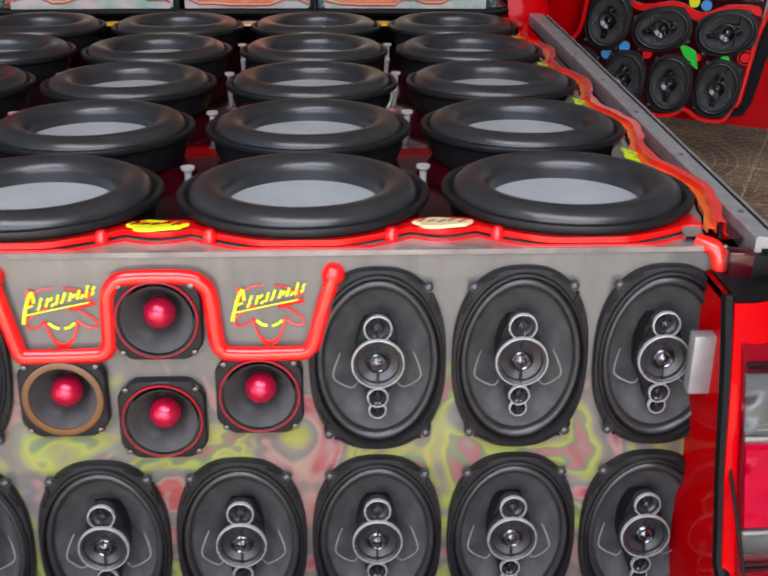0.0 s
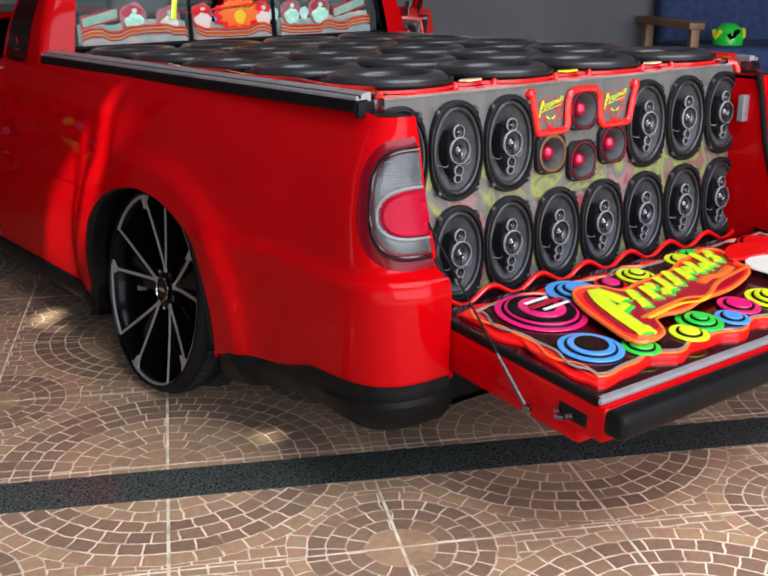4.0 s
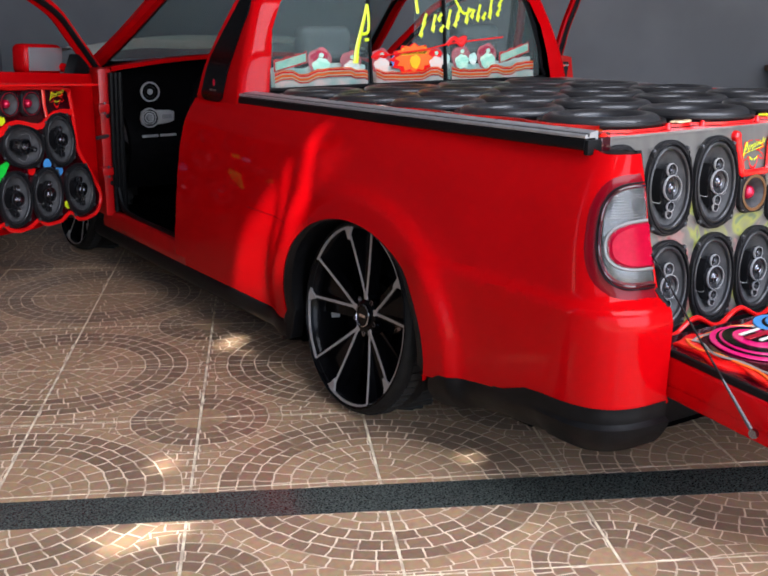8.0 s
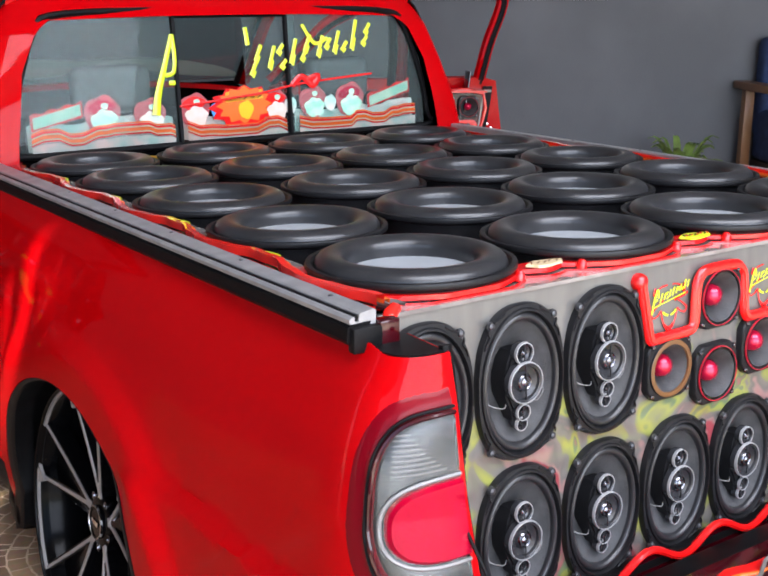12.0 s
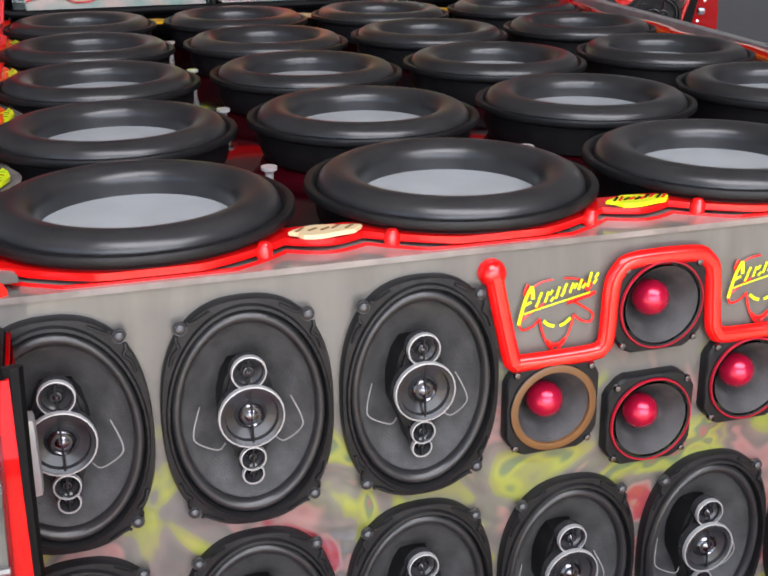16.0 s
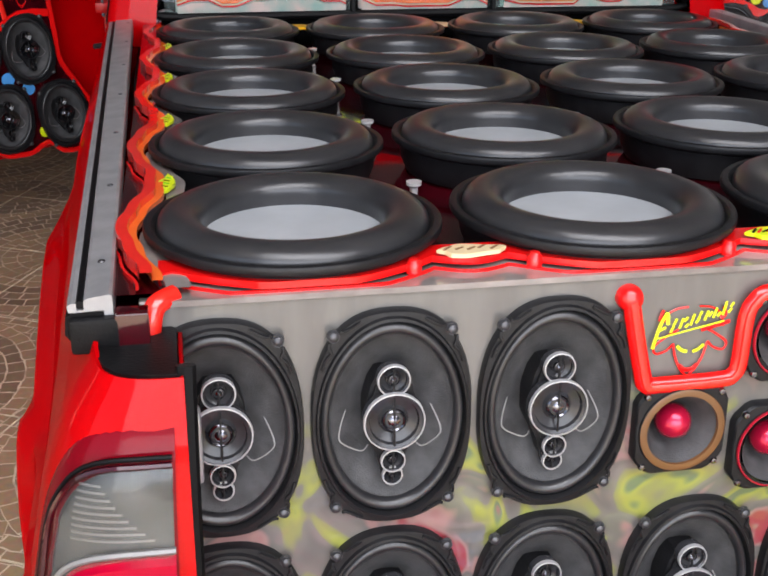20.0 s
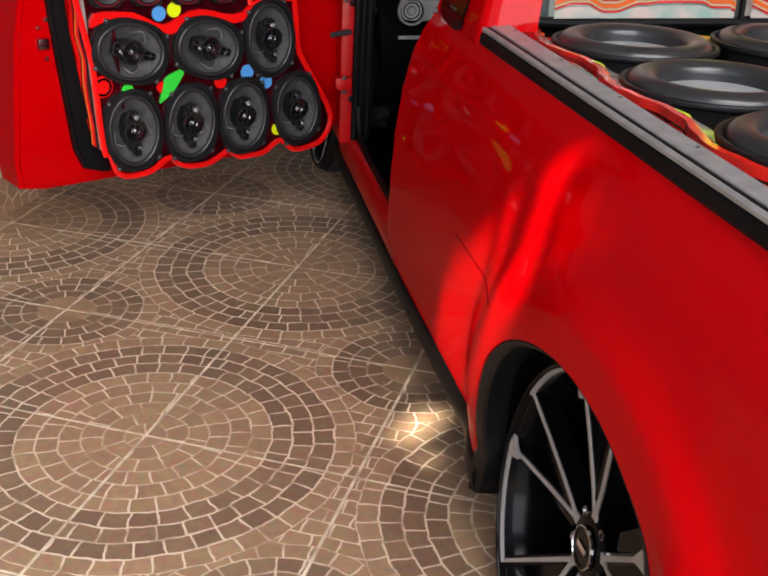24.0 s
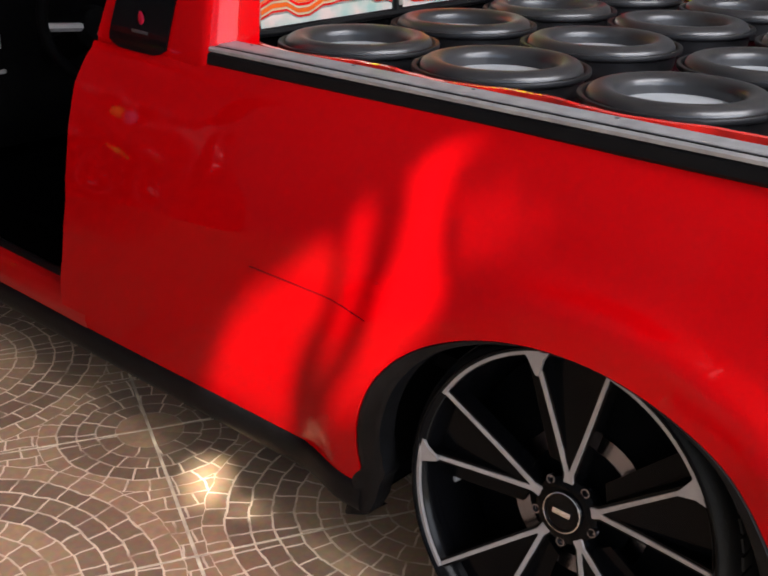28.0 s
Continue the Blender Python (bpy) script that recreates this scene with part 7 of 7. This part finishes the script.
        part(nm_, tube(spline([(X(0.781 + 0.0072 * q + wob_ * math.sin(3 * q)), 0.345 + 0.060 * q, dz + 1.5 * wob_ * math.sin(2.1 * q)) for q in range(9)], 3), rr_, 6), mat_, d)
    part("panel_top", box(0.80, 0.012, 0.13, (X(0.48), 0.878 + LIFT, -0.09), 0.003), ACRYLIC_EDGE, d, "clear acrylic top shelf")
    part("panel_top_layer", plate([(X(0.06 + 0.78 * q / 40), 0.0 + 0.010 * math.sin(q * 0.9)) for q in range(41)] + [(X(0.84 - 0.78 * q / 40), 0.07) for q in range(41)], 0, 0.008), ACRYLIC_RED, d, m=Matrix.Translation((0, 0.884 + LIFT, -0.04)) @ Matrix.Rotation(radians(90), 4, "X"))
    # red wavy band under the tweeters
    top = [(0.812, 0.690), (0.800, 0.708), (0.77, 0.712), (0.73, 0.710), (0.69, 0.707), (0.654, 0.693), (0.625, 0.678), (0.598, 0.671), (0.575, 0.676), (0.55, 0.690), (0.52, 0.703), (0.488, 0.708), (0.45, 0.704), (0.412, 0.694), (0.375, 0.690), (0.345, 0.694), (0.318, 0.716), (0.276, 0.738), (0.23, 0.745), (0.172, 0.742)]
    bot = [(0.812, 0.672), (0.80, 0.674), (0.77, 0.686), (0.73, 0.689), (0.69, 0.682), (0.654, 0.672), (0.625, 0.660), (0.598, 0.646), (0.575, 0.644), (0.55, 0.652), (0.52, 0.672), (0.488, 0.684), (0.45, 0.684), (0.412, 0.676), (0.375, 0.664), (0.345, 0.668), (0.318, 0.690), (0.276, 0.714), (0.23, 0.722), (0.172, 0.718)]
    part("emblem_frame", tube([(X(0.335), 0.826, -0.020), (X(0.332), 0.77, -0.020), (X(0.318), 0.715, -0.020)], 0.009, 6, flat=0.6), ACRYLIC_BRIGHT, d)
    part("red_band", plate([(X(s), z) for s, z in (top + bot[::-1] if sgn < 0 else bot + top[::-1])], -0.028, -0.018, 0.002), ACRYLIC_RED, d)
    for s, z, r, c in ((0.777, 0.515, 0.030, "red"), (0.609, 0.699, 0.021, "blue"), (0.563, 0.708, 0.021, "yellow"), (0.319, 0.521, 0.022, "blue"), (0.252, 0.487, 0.022, "blue"), (0.203, 0.340, 0.020, "yellow"), (0.703, 0.500, 0.018, "green"), (0.41, 0.50, 0.020, "red"), (0.60, 0.500, 0.016, "red")):
        dsc = part(c + "_disc", lathe([(0, 0.005), (r - 0.002, 0.005), (r, 0.002), (r, 0)], 24), DEC[c], d, m=Matrix.Translation((X(s), z, -0.028)))
        if r > 0.024:
            part("disc_ring", lathe([(r * 0.62, 0.0045), (r * 0.62, 0.0062), (r * 0.82, 0.0062), (r * 0.82, 0.0045)], 24), BLACK_GLOSS, dsc)
    # crescent that follows the first oval's outline
    leafp = [(0.178 * math.cos(t), 0.172 * math.sin(t)) for t in [radians(-60 + 42 * q / 14) for q in range(15)]] + [((0.174 - 0.040 * math.sin(math.pi * q / 14)) * math.cos(t), (0.168 - 0.040 * math.sin(math.pi * q / 14)) * math.sin(t)) for q, t in [(q, radians(-18 - 42 * q / 14)) for q in range(15)]]
    part("green_crescent", plate([(x if sgn < 0 else -x, y) for x, y in (leafp if sgn < 0 else leafp[::-1])], 0, 0.006, 0.001), GREEN, d, m=Matrix.Translation((X(0.695), 0.604, -0.028)))
    emblem(d, Matrix.Translation((X(0.262), 0.822 + LIFT, -0.02)), 0.95)
    # speakers screwed to it
    grp = "oval speakers on the doors"
    FIT = Matrix.Diagonal((1.07, 0.985, 1.0, 1))
    for s, z, rot in DS:
        mo = m @ Matrix.Translation((X(s), z, -0.024)) @ Matrix.Rotation(radians(rot * (1 if sgn < 0 else -1)), 4, "Z")
        if door_speaker is None:
            door_speaker = coaxial_speaker("black oval four-way speaker with glossy dark drivers", grp, ring=RING_DARK, face=DRIVER_GLOSS)
            door_speaker.matrix_world = mo @ FIT
        else:
            copy_thing(door_speaker, mo)["group"] = grp
    for s in TW:
        copy_thing(h0, m @ Matrix.Translation((X(s), 0.806 + LIFT, -0.024)) @ Matrix.Diagonal((0.97, 0.97, 0.97, 1)))["group"] = "tweeters on the doors"
    return d


door(-1)
door(1)


# ---- things by the far wall ----
def sofa(m):
    root = thing("sofa", m, "dark blue cloth sofa with wooden armrests", "sofa")
    part("seat_cushion", box(1.5, 0.75, 0.32, (0, 0, 0.43), 0.05, 4), SOFA_BLUE, root)
    part("back_cushion", box(1.5, 0.16, 0.62, (0, 0.34, 0.72), 0.07, 4), SOFA_BLUE, root)
    part("sofa_base", box(1.5, 0.75, 0.14, (0, 0, 0.20), 0.02), WOOD_DARK, root)
    for s in (-1, 1):
        part("armrest", box(0.11, 0.85, 0.045, (s * 0.82, -0.0, 0.735), 0.008), WOOD, root, "varnished wooden armrest")
        for y in (-0.38, 0.32):
            part("leg", box(0.06, 0.06, 0.715, (s * 0.82, y, 0.3575), 0.006), WOOD, root)
    return root


sofa(basis(garage(3.17, 4.50, 0), GX, GY, (0, 0, 1)))
ball = thing("toy_helmet", Matrix.Translation((4.38, 2.67, 0.621)), "small green and yellow patterned toy helmet on the sofa", "toy")
part("helmet_shell", lathe([(0.0, 0.12), (0.05, 0.11), (0.09, 0.075), (0.105, 0.02), (0.10, -0.03), (0.0, -0.03)], 24), GREEN, ball)
for k in range(5):
    a = k * 1.26
    part("helmet_patch", tube([(0.10 * math.cos(a + q * 0.18), 0.10 * math.sin(a + q * 0.18), 0.045 + 0.025 * math.sin(q * 1.4 + k)) for q in range(5)], 0.016, 6), BLACK_GLOSS if k % 2 else YELLOW, ball)


def plant(m):
    """A low leafy plant in a pot."""
    root = thing("potted_plant", m, "low leafy green plant in a dark pot", "plant")
    part("pot", lathe([(0.0, 0.0), (0.09, 0.0), (0.12, 0.22), (0.128, 0.22), (0.128, 0.245), (0.112, 0.245), (0.10, 0.20), (0.0, 0.20)], 24), BLACK_TRIM, root)
    rl = random.Random(3)
    for k in range(26):
        a, ln, up = rl.uniform(0, 6.28), rl.uniform(0.12, 0.22), rl.uniform(0.14, 0.28)
        d = Vector((math.cos(a), math.sin(a), 0))
        s = Vector((-d.y, d.x, 0))
        bm = bmesh.new()
        prev = None
        for q in range(7):
            t = q / 6
            c = d * (0.02 + ln * t) + Vector((0, 0, 0.20 + up * math.sin(t * 1.9)))
            w = 0.022 * math.sin(math.pi * min(0.98, t * 0.9 + 0.08))
            cur = [bm.verts.new(c - s * w + Vector((0, 0, 0.006))), bm.verts.new(c), bm.verts.new(c + s * w + Vector((0, 0, 0.006)))]
            if prev:
                bm.faces.new((prev[0], prev[1], cur[1], cur[0]))
                bm.faces.new((prev[1], prev[2], cur[2], cur[1]))
            prev = cur
        part("leaf", bm, LEAF, root)


LEAF = material("green_leaf", (0.16, 0.24, 0.05), 0.5, var=0.35, scale=15)
plant(Matrix.Translation((3.55, 3.15, 0)))
tagged(part("wall_board", box(2.1, 0.05, 0.6, (0, 0, 0), 0.006), BOARD_WHITE, None, m=basis(garage(0.4, V1 - 0.025, 1.55), GX, GY, (0, 0, 1))), "plain white board fixed high on the grey wall", "board")


# ---- floor tiles: each one a slab on the grout bed ----
def tile_mesh():
    bm = box(PITCH - 0.0075, PITCH - 0.0075, 0.012, (0, 0, -0.006))
    me = bpy.data.meshes.new("tile")
    bm.to_mesh(me)
    bm.free()
    me.materials.append(TILE)
    return me


TILE_ME = tile_mesh()
su, sv = STAR.dot(GX), STAR.dot(GY)
for i in range(-7, 10):
    for j in range(-7, 10):
        u, v = su + (i + 0.5) * PITCH, sv + (j + 0.5) * PITCH
        if u < U0 - 0.2 or v > V1 or u > U1:
            continue
        t = new("tile", TILE_ME)
        t.parent = floor
        t.matrix_local = basis(garage(u, v, 0), GX, GY, (0, 0, 1))
